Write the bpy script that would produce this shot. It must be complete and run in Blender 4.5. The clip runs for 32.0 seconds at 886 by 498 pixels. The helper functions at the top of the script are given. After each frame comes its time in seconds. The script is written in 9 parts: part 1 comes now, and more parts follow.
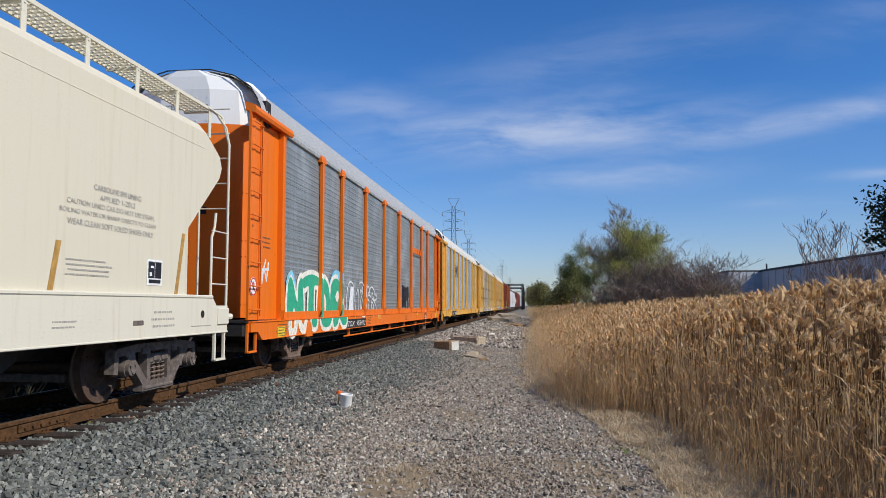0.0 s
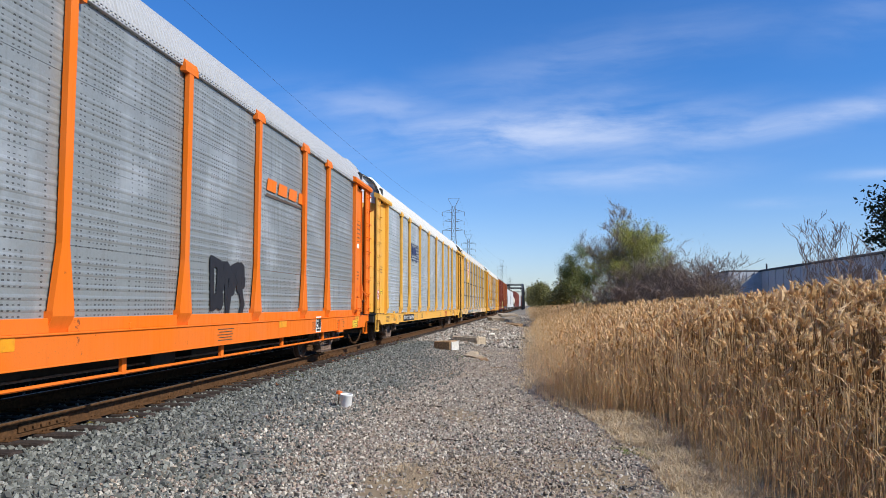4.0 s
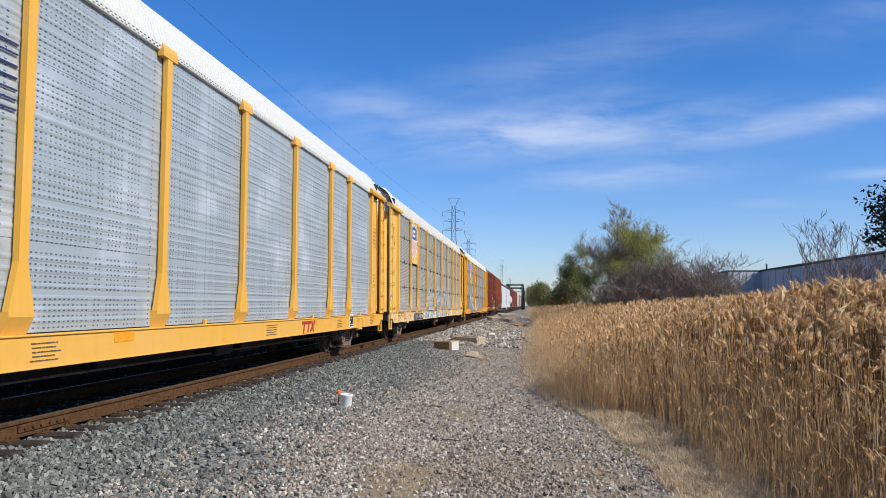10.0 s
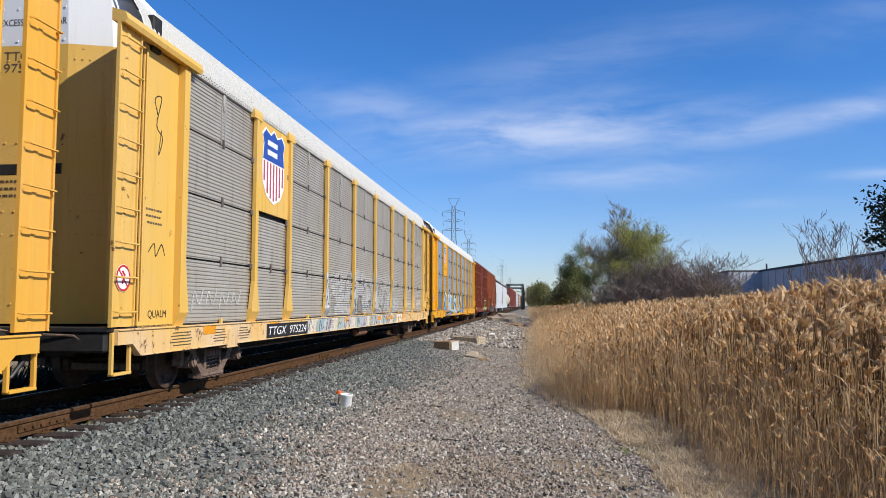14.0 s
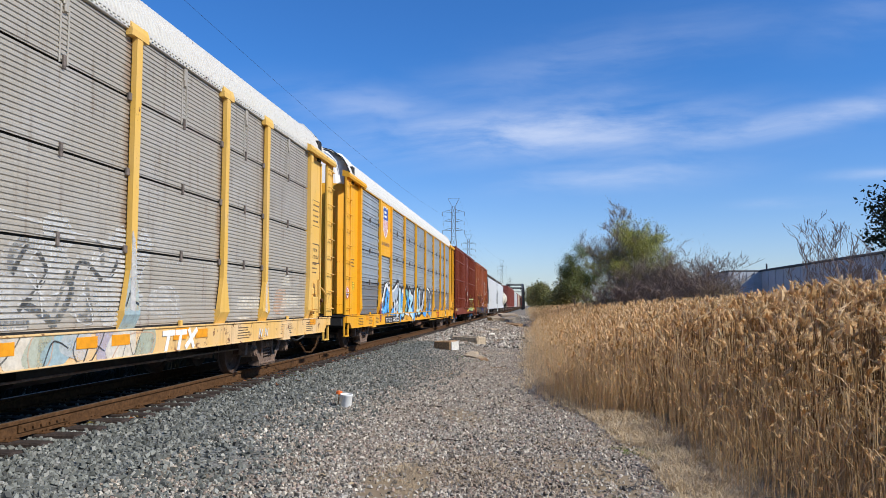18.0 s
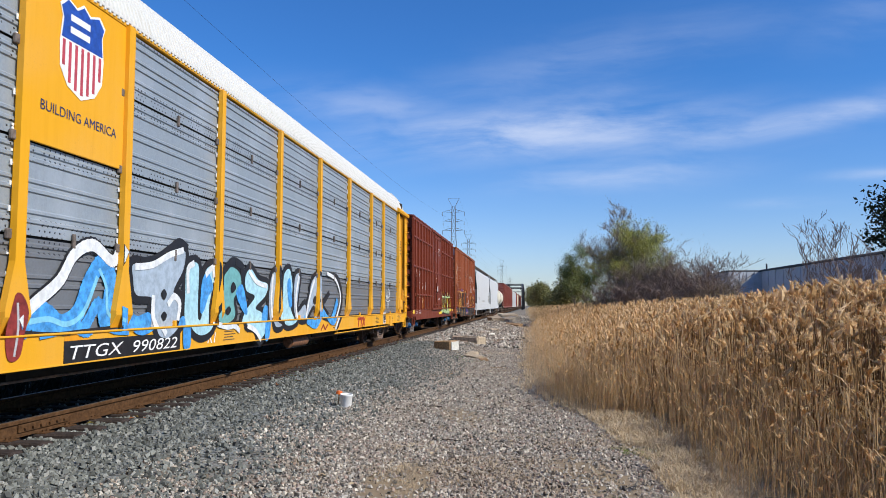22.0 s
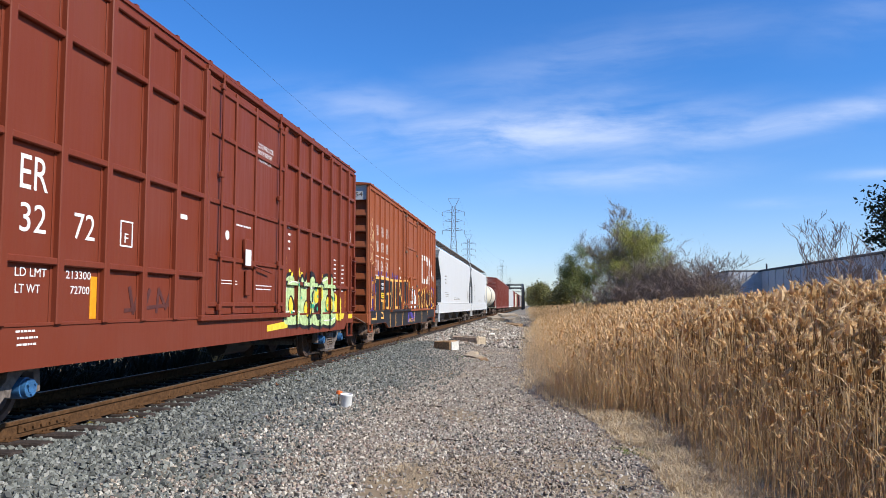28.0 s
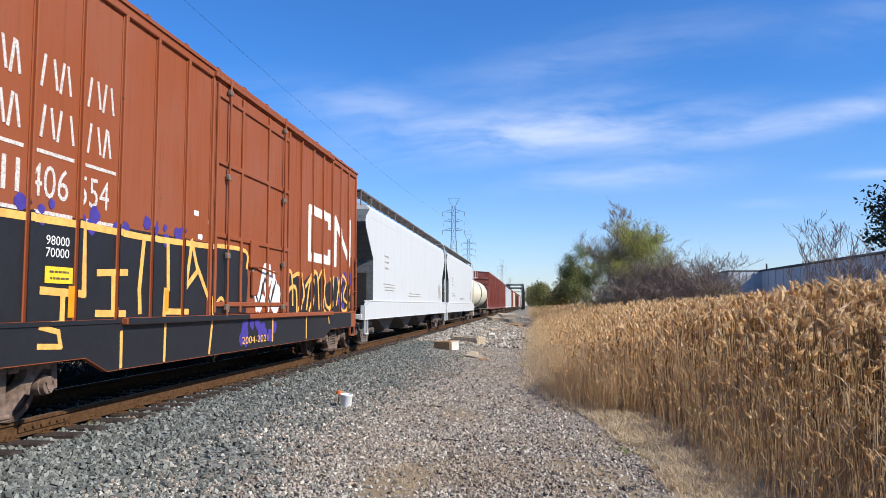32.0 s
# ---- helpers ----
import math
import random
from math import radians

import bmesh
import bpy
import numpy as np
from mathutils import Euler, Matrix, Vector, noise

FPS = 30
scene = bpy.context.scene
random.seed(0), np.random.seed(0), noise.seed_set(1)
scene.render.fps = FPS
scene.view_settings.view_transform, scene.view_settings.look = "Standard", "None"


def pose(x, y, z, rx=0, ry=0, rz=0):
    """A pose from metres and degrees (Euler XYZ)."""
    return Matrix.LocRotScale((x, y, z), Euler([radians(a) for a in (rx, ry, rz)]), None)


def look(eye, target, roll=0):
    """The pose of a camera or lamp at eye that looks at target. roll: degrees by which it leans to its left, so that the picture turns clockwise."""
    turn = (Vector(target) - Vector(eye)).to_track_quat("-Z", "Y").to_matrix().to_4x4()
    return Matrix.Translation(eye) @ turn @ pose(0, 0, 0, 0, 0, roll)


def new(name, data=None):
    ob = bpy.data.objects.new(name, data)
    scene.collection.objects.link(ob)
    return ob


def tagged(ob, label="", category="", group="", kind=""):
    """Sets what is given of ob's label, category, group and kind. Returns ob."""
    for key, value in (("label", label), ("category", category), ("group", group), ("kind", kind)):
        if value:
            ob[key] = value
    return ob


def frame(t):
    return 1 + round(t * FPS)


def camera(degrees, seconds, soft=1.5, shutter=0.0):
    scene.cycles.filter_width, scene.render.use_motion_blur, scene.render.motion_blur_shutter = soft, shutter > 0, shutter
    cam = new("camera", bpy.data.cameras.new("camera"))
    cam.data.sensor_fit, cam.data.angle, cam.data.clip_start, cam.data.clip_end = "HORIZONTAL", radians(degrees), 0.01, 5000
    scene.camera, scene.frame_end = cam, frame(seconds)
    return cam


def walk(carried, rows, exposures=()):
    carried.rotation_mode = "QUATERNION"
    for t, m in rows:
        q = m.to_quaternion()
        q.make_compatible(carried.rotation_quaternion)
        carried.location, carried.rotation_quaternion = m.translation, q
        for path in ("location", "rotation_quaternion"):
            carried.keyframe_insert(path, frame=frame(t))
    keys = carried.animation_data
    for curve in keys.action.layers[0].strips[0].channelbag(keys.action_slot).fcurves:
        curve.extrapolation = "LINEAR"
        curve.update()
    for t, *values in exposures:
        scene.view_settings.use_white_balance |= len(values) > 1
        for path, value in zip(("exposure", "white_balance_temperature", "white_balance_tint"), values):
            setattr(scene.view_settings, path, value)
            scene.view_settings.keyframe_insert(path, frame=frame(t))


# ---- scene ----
import itertools

# ---------------------------------------------------------------- camera
EYE = (6.514, 0.0, 1.289)
LENS = 61.04
SPEED = 4.40          # the train's speed, metres a second
cam = camera(LENS, 32.0, soft=0.75, shutter=0.06)
STILL = pose(*EYE, 94.261, 0, 6.870)
walk(cam, [(0, STILL), (32, STILL)], exposures=[(0, 0.0), (1, 0.12), (3, 0.34), (8, 0.30), (22, 0.28), (27, 0.50), (32, 0.54)])

# ---------------------------------------------------------------- node helpers


def nd(tree, kind, **given):
    """A node; inputs by name or as i0, i1 ..., other names are attributes."""
    node = tree.nodes.new(kind)
    for key, value in given.items():
        if key[0] == "i" and key[1:].isdigit():
            socket = node.inputs[int(key[1:])]
        elif key.replace("_", " ") in node.inputs:
            socket = node.inputs[key.replace("_", " ")]
        else:
            if key == "operation":
                node.operation = value
            elif key == "interpolation_type":
                node.interpolation_type = value
            elif key == "data_type":
                node.data_type = value
            elif key == "blend_type":
                node.blend_type = value
            elif key == "noise_dimensions":
                node.noise_dimensions = value
            elif key == "sky_type":
                node.sky_type = value
            elif key == "sun_disc":
                node.sun_disc = value
            elif key == "sun_elevation":
                node.sun_elevation = value
            elif key == "sun_rotation":
                node.sun_rotation = value
            elif key == "altitude":
                node.altitude = value
            elif key == "air_density":
                node.air_density = value
            elif key == "dust_density":
                node.dust_density = value
            elif key == "ozone_density":
                node.ozone_density = value
            continue
        if isinstance(value, bpy.types.NodeSocket):
            tree.links.new(value, socket)
        elif socket.type == "RGBA" and len(value) == 3:
            socket.default_value = (*value, 1)
        else:
            socket.default_value = value
    return node


def calc(tree, op, a, b=0.0, c=0.0):
    return nd(tree, "ShaderNodeMath", operation=op, i0=a, i1=b, i2=c).outputs[0]


def ramp(tree, fac, lo, hi, a=0.0, b=1.0):
    return nd(tree, "ShaderNodeMapRange", interpolation_type="SMOOTHSTEP", i0=fac, i1=lo, i2=hi, i3=a, i4=b).outputs[0]


def blend(tree, fac, a, b, how="MIX"):
    return nd(tree, "ShaderNodeMix", data_type="RGBA", blend_type=how, i0=fac, i6=a, i7=b).outputs[2]


def fuzz(tree, vec, scale, detail=4.0, rough=0.55, squash=None):
    if squash:
        vec = nd(tree, "ShaderNodeMapping", i0=vec, i3=squash).outputs[0]
    return nd(tree, "ShaderNodeTexNoise", i0=vec, Scale=scale, Detail=detail, Roughness=rough).outputs[0]


# ---------------------------------------------------------------- sky and sun
SUN = Vector((0.735, -0.300, 0.605)).normalized()
world = bpy.data.worlds.new("sky")
scene.world = world
world.use_nodes = True
wt = world.node_tree
air = nd(wt, "ShaderNodeTexSky", sky_type="NISHITA", sun_disc=False, sun_elevation=math.asin(SUN.z),
         sun_rotation=math.atan2(SUN.x, SUN.y), altitude=200.0, air_density=1.0, dust_density=0.4, ozone_density=1.6)
deep = blend(wt, 1.0, nd(wt, "ShaderNodeHueSaturation", Saturation=1.1, Value=1.0, Color=air.outputs[0]).outputs[0], blend(wt, ramp(wt, nd(wt, "ShaderNodeSeparateXYZ", i0=nd(wt, "ShaderNodeTexCoord").outputs["Generated"]).outputs[2], 0.0, 0.30), (0.95, 1.06, 1.44), (0.43, 0.92, 1.52)), "MULTIPLY")
ways = nd(wt, "ShaderNodeTexCoord").outputs["Generated"]
axis = nd(wt, "ShaderNodeSeparateXYZ", i0=ways)
ahead = calc(wt, "MAXIMUM", axis.outputs[1], 0.02)
across = calc(wt, "DIVIDE", axis.outputs[0], ahead)
above = calc(wt, "DIVIDE", axis.outputs[2], ahead)
front = ramp(wt, axis.outputs[1], 0.1, 0.4)
flat = nd(wt, "ShaderNodeCombineXYZ", i0=across, i1=above).outputs[0]
warp = calc(wt, "MULTIPLY", fuzz(wt, flat, 4.0, 2.0), 0.22)
wisps = fuzz(wt, nd(wt, "ShaderNodeVectorMath", operation="ADD", i0=flat, i1=nd(wt, "ShaderNodeCombineXYZ", i0=warp, i1=calc(wt, "MULTIPLY", warp, 0.25)).outputs[0]).outputs[0],
             5.0, 9.0, 0.60, squash=(1.0, 4.5, 1.0))
cloud = None
# thin cirrus banks: across, above, half length, half height, tilt, strength
for u, v, a, b, tilt, power in ((0.02, 0.232, 0.25, 0.034, 0.02, 1.0), (0.11, 0.172, 0.13, 0.022, 0.05, 0.6), (0.33, 0.235, 0.20, 0.018, 0.17, 0.75),
                                (-0.22, 0.272, 0.15, 0.030, -0.12, 0.45), (0.325, 0.130, 0.05, 0.006, 0.02, 0.6), (0.43, 0.165, 0.06, 0.007, 0.03, 0.6),
                                (0.05, 0.32, 0.28, 0.04, 0.2, 0.25), (0.44, 0.38, 0.10, 0.04, 0.3, 0.18), (0.02, 0.272, 0.16, 0.02, 0.10, 0.35)):
    du = calc(wt, "SUBTRACT", across, u)
    dv = calc(wt, "SUBTRACT", calc(wt, "SUBTRACT", above, v), calc(wt, "MULTIPLY", du, tilt))
    r = calc(wt, "ADD", calc(wt, "POWER", calc(wt, "ABSOLUTE", calc(wt, "DIVIDE", du, a)), 2.0), calc(wt, "POWER", calc(wt, "ABSOLUTE", calc(wt, "DIVIDE", dv, b)), 2.0))
    one = calc(wt, "MULTIPLY", calc(wt, "POWER", 2.718, calc(wt, "MULTIPLY", r, -1.0)), power)
    cloud = one if cloud is None else calc(wt, "MAXIMUM", cloud, one)
veil = calc(wt, "MULTIPLY", calc(wt, "MULTIPLY", cloud, ramp(wt, wisps, 0.22, 0.74)), front)
skies = blend(wt, calc(wt, "MULTIPLY", veil, 0.72), deep, (7.2, 7.9, 9.6))
wt.links.new(skies, wt.nodes["Background"].inputs[0])
wt.nodes["Background"].inputs[1].default_value = 0.085

sun = new("sun", bpy.data.lights.new("sun", "SUN"))
sun.data.energy, sun.data.angle, sun.data.color = 4.3, radians(0.53), (1.0, 0.94, 0.84)
sun.matrix_basis = look((0, 0, 60), Vector((0, 0, 60)) - SUN)

# ---------------------------------------------------------------- materials


def start(name, rough=0.6, metal=0.0, spec=0.4):
    m = bpy.data.materials.new(name)
    m.use_nodes = True
    tree = m.node_tree
    skin = tree.nodes["Principled BSDF"]
    skin.inputs["Roughness"].default_value = rough
    skin.inputs["Metallic"].default_value = metal
    skin.inputs["Specular IOR Level"].default_value = spec
    return m, tree, skin, nd(tree, "ShaderNodeTexCoord").outputs["Object"]


def relief(tree, skin, height, depth, strength=0.6):
    b = nd(tree, "ShaderNodeBump", Strength=strength, Distance=depth, Height=height)
    tree.links.new(b.outputs[0], skin.inputs["Normal"])


def paint(name, colour, dirt=(0.09, 0.07, 0.05), amount=0.35, rough=0.58, streaks=0.5, rust=0.0, fade=0.12):
    """Weathered car paint: faded clouds, streaks down the sheet, dirt specks, rust spots."""
    m, t, skin, at = start(name, rough, 0.0, 0.22)
    broad = fuzz(t, at, 0.7, 3.0)
    runs = fuzz(t, at, 1.0, 5.0, 0.65, squash=(7.0, 9.0, 0.55))
    fine = fuzz(t, at, 38.0, 3.0, 0.7)
    col = blend(t, ramp(t, broad, 0.35, 0.7, 0.0, fade * 2.2), colour, [min(1, c * 0.72 + 0.17) for c in colour])
    col = blend(t, ramp(t, runs, 0.52, 0.78, 0.0, amount * streaks), col, dirt)
    spots = calc(t, "MULTIPLY", ramp(t, fine, 0.55, 0.75), ramp(t, broad, 0.42, 0.65))
    col = blend(t, calc(t, "MULTIPLY", spots, amount), col, dirt)
    if rust:
        scabs = fuzz(t, at, 5.0, 8.0, 0.7)
        col = blend(t, ramp(t, scabs, 0.66 - rust * 0.12, 0.70 - rust * 0.10, 0.0, 0.9), col, (0.13, 0.05, 0.025))
    t.links.new(col, skin.inputs["Base Color"])
    t.links.new(ramp(t, runs, 0.3, 0.8, rough - 0.08, rough + 0.2), skin.inputs["Roughness"])
    relief(t, skin, calc(t, "ADD", fine, calc(t, "MULTIPLY", broad, 3.0)), 0.004, 0.35)
    return m


def zinc(name, tint=(0.33, 0.36, 0.40), holes="slots", white=0.3, grime=0.25, metal=0.28, stained=()):
    """Galvanised rack sheet, punched with rows of small holes."""
    m, t, skin, at = start(name, 0.48, metal, 0.4)
    p = nd(t, "ShaderNodeSeparateXYZ", i0=at)
    broad = fuzz(t, at, 0.9, 4.0, 0.6)
    runs = fuzz(t, at, 1.3, 5.0, 0.65, squash=(5.0, 7.0, 0.6))
    spangle = nd(t, "ShaderNodeTexVoronoi", i0=at, Scale=45.0).outputs["Color"]
    grey = nd(t, "ShaderNodeSeparateColor", i0=spangle).outputs[0]
    col = blend(t, calc(t, "MULTIPLY", grey, 0.35), tint, [c * 1.35 for c in tint])
    col = blend(t, calc(t, "MULTIPLY", ramp(t, broad, 0.45, 0.72), white), col, (0.62, 0.65, 0.68))
    col = blend(t, calc(t, "MULTIPLY", ramp(t, runs, 0.5, 0.8), grime), col, (0.10, 0.085, 0.07))
    if stained:
        # rust and road dirt that has run out from behind the posts
        near = None
        for q in stained:
            d = calc(t, "ABSOLUTE", calc(t, "SUBTRACT", p.outputs[1], q))
            near = d if near is None else calc(t, "MINIMUM", near, d)
        edge = calc(t, "ADD", near, calc(t, "MULTIPLY", calc(t, "SUBTRACT", fuzz(t, at, 3.0, 6.0, 0.65), 0.5), 0.45))
        col = blend(t, ramp(t, edge, 0.24, 0.06, 0.0, 0.75), col, (0.20, 0.135, 0.085))
        col = blend(t, ramp(t, runs, 0.56, 0.72, 0.0, 0.45), col, (0.24, 0.17, 0.11))
    step_y, step_z, long_y, long_z = (0.082, 0.060, 0.22, 0.15) if holes == "slots" else (0.085, 0.058, 0.27, 0.27)
    cy, cz = calc(t, "DIVIDE", p.outputs[1], step_y), calc(t, "DIVIDE", p.outputs[2], step_z)
    if holes != "slots":
        cy = calc(t, "ADD", cy, calc(t, "MULTIPLY", calc(t, "FLOOR", cz), 0.5))
    fy = calc(t, "ABSOLUTE", calc(t, "SUBTRACT", calc(t, "FRACT", cy), 0.5))
    fz = calc(t, "ABSOLUTE", calc(t, "SUBTRACT", calc(t, "FRACT", cz), 0.5))
    if holes == "slots":
        hole = calc(t, "MULTIPLY", calc(t, "LESS_THAN", fy, long_y), calc(t, "LESS_THAN", fz, long_z))
        luck = nd(t, "ShaderNodeTexWhiteNoise", noise_dimensions="1D", W=calc(t, "FLOOR", cy)).outputs[0]
        hole = calc(t, "MULTIPLY", hole, ramp(t, luck, 0.15, 0.40, 0.0, 0.8))
        rows = calc(t, "FRACT", calc(t, "DIVIDE", p.outputs[2], 0.465))
        hole = calc(t, "MULTIPLY", hole, calc(t, "GREATER_THAN", rows, 0.12))
    else:
        r = calc(t, "ADD", calc(t, "POWER", calc(t, "MULTIPLY", fy, step_y), 2.0), calc(t, "POWER", calc(t, "MULTIPLY", fz, step_z), 2.0))
        hole = calc(t, "LESS_THAN", r, 0.000150)
        away = calc(t, "ABSOLUTE", calc(t, "SUBTRACT", calc(t, "FRACT", calc(t, "DIVIDE", calc(t, "SUBTRACT", p.outputs[2], 1.005), 0.975)), 0.5))
        hole = calc(t, "MULTIPLY", hole, calc(t, "GREATER_THAN", away, 0.30))
        group = calc(t, "FRACT", calc(t, "DIVIDE", p.outputs[1], 0.55))
        hole = calc(t, "MULTIPLY", hole, calc(t, "GREATER_THAN", group, 0.2))
    if holes == "none":
        hole = calc(t, "MULTIPLY", hole, 0.0)
    col = blend(t, hole, col, (0.012, 0.012, 0.014))
    t.links.new(col, skin.inputs["Base Color"])
    t.links.new(calc(t, "MULTIPLY", calc(t, "SUBTRACT", 1.0, hole), metal), skin.inputs["Metallic"])
    relief(t, skin, calc(t, "SUBTRACT", broad, hole), 0.006, 0.5)
    return m


def plain(name, colour, rough=0.6, metal=0.0, vary=0.25, scale=12.0, bump=0.003, spec=0.4):
    m, t, skin, at = start(name, rough, metal, spec)
    n = fuzz(t, at, scale, 6.0, 0.65)
    n2 = fuzz(t, at, scale * 0.12, 3.0)
    col = blend(t, ramp(t, n, 0.3, 0.7), [c * (1 - vary) for c in colour], [min(1, c * (1 + vary)) for c in colour])
    col = blend(t, ramp(t, n2, 0.4, 0.75, 0.0, vary), col, [c * 0.6 for c in colour])
    t.links.new(col, skin.inputs["Base Color"])
    relief(t, skin, n, bump)
    return m


def islands(name, colours, rough=0.9, see_through=0.0, vary=0.15, soil=None):
    """For loose small pieces in one mesh: each island takes one of several colours."""
    m, t, skin, at = start(name, rough, 0.0, 0.25)
    luck = nd(t, "ShaderNodeNewGeometry").outputs["Random Per Island"]
    cr = nd(t, "ShaderNodeValToRGB", i0=luck)
    cr.color_ramp.interpolation = "LINEAR"
    while len(cr.color_ramp.elements) < len(colours):
        cr.color_ramp.elements.new(0.5)
    for i, c in enumerate(colours):
        cr.color_ramp.elements[i].position = i / max(1, len(colours) - 1)
        cr.color_ramp.elements[i].color = (*c, 1)
    n = fuzz(t, at, 30.0, 4.0)
    col = blend(t, ramp(t, n, 0.35, 0.7, 0.0, vary), cr.outputs[0], (0.04, 0.035, 0.03))
    if soil:
        # earth clings to the stones in patches
        col = blend(t, ramp(t, fuzz(t, at, 0.55, 5.0, 0.65), 0.50, 0.66, 0.0, 0.45), col, soil)
    t.links.new(col, skin.inputs["Base Color"])
    if see_through:
        thin = nd(t, "ShaderNodeBsdfTranslucent", Color=col)
        both = nd(t, "ShaderNodeMixShader", i0=see_through, i1=skin.outputs[0], i2=thin.outputs[0])
        t.links.new(both.outputs[0], t.nodes["Material Output"].inputs[0])
    return m


ORANGE = paint("orange_paint", (0.72, 0.150, 0.004), amount=0.30, streaks=0.5, rust=0.05, fade=0.04)
YELLOW = paint("yellow_paint", (0.68, 0.355, 0.050), amount=0.22, streaks=0.5, fade=0.1)
OLD_YELLOW = paint("old_yellow_paint", (0.68, 0.41, 0.085), (0.15, 0.075, 0.03), amount=0.42, streaks=0.7, rust=0.22)
SILL_YELLOW = paint("rust_eaten_yellow_paint", (0.70, 0.43, 0.13), (0.20, 0.09, 0.035), amount=0.7, streaks=0.8, rust=0.75, fade=0.55)
GOLD = paint("golden_paint", (0.70, 0.335, 0.010), amount=0.18, streaks=0.4, fade=0.08)
WHITE_ROOF = paint("white_roof_paint", (0.60, 0.595, 0.56), (0.30, 0.27, 0.22), amount=0.4, rough=0.65)
WHITE_HOOD = paint("white_hood_paint", (0.74, 0.74, 0.72), (0.35, 0.32, 0.27), amount=0.3, rough=0.6)
GREY_ROOF = paint("grey_roof_paint", (0.40, 0.41, 0.42), amount=0.4, rough=0.5)
OLD_ROOF = paint("rusty_white_roof", (0.56, 0.545, 0.50), (0.22, 0.14, 0.09), amount=0.55, rust=0.25)
MAROON = paint("maroon_paint", (0.160, 0.031, 0.013), amount=0.22, rough=0.55, streaks=0.4, fade=0.015)
RUSSET = paint("russet_paint", (0.255, 0.066, 0.022), (0.07, 0.03, 0.02), amount=0.5, rough=0.65, rust=0.2, fade=0.04)
CREAM = paint("cream_paint", (0.62, 0.57, 0.44), (0.42, 0.33, 0.20), amount=0.35, streaks=0.8, fade=0.12)
CREAM_SILL = paint("cream_sill_paint", (0.64, 0.60, 0.48), (0.38, 0.28, 0.16), amount=0.4, streaks=0.6)
WHITE = paint("white_car_paint", (0.52, 0.53, 0.53), (0.26, 0.24, 0.22), amount=0.4)
DARK_RED = paint("dark_red_paint", (0.20, 0.045, 0.03), amount=0.5, rust=0.2)
ZINC_SLOT = zinc("slotted_zinc", (0.36, 0.40, 0.41), "slots", white=0.7, grime=0.12)
ZINC_GREY = zinc("grey_slotted_zinc", (0.235, 0.255, 0.25), "slots", white=0.35, grime=0.32)
ZINC_OLD = zinc("weathered_zinc", (0.345, 0.315, 0.265), "none", white=0.12, grime=0.5, metal=0.08, stained=(-9.08, -7.15, -4.30, -1.43, 1.43, 4.30, 7.15, 9.08))
ZINC_ROUND = zinc("round_holed_zinc", (0.28, 0.32, 0.35), "round", white=0.25, grime=0.15)
ZINC_FOOT = zinc("darker_zinc", (0.17, 0.18, 0.19), "round", white=0.05, grime=0.2)
BLACK = plain("black_underframe", (0.018, 0.017, 0.016), 0.7, vary=0.4)
BLACK_PAINT = plain("black_paint", (0.016, 0.016, 0.018), 0.45, vary=0.3)
CAST = plain("dusty_cast_steel", (0.165, 0.112, 0.082), 0.75, vary=0.4, scale=14.0, bump=0.004)
CAST_GREY = plain("grey_cast_steel", (0.135, 0.110, 0.095), 0.75, vary=0.4, scale=14.0, bump=0.004)
TREAD = plain("worn_wheel_steel", (0.105, 0.066, 0.048), 0.6, 0.15, vary=0.3)
BLUE_CAP = plain("blue_bearing_paint", (0.035, 0.13, 0.29), 0.6, vary=0.4)
SPRING = plain("spring_steel", (0.19, 0.14, 0.11), 0.55, 0.3)
RAIL_RUST = plain("rusty_rail", (0.090, 0.046, 0.021), 0.85, vary=0.4, scale=18.0, spec=0.12)
RAIL_TOP = plain("polished_rail_head", (0.16, 0.11, 0.075), 0.55, 0.4, vary=0.2)
TIE = plain("weathered_tie_wood", (0.040, 0.028, 0.023), 0.9, vary=0.5, scale=20.0, bump=0.01)
INK_WHITE = plain("white_lettering", (0.78, 0.78, 0.76), 0.5, vary=0.1)
INK_DARK = plain("dark_lettering", (0.10, 0.07, 0.045), 0.6, vary=0.3)
INK_GREY = plain("faded_grey_lettering", (0.36, 0.34, 0.30), 0.6, vary=0.2)
INK_BLUE = plain("navy_lettering", (0.02, 0.03, 0.10), 0.5, vary=0.2)
AMBER = plain("amber_reflector", (0.75, 0.30, 0.015), 0.35, vary=0.12)
RED_INK = plain("red_stencil", (0.36, 0.06, 0.02), 0.6, vary=0.3)
LEMON = plain("yellow_sticker", (0.80, 0.55, 0.03), 0.4, vary=0.1)
# ---------------------------------------------------------------- mesh helpers


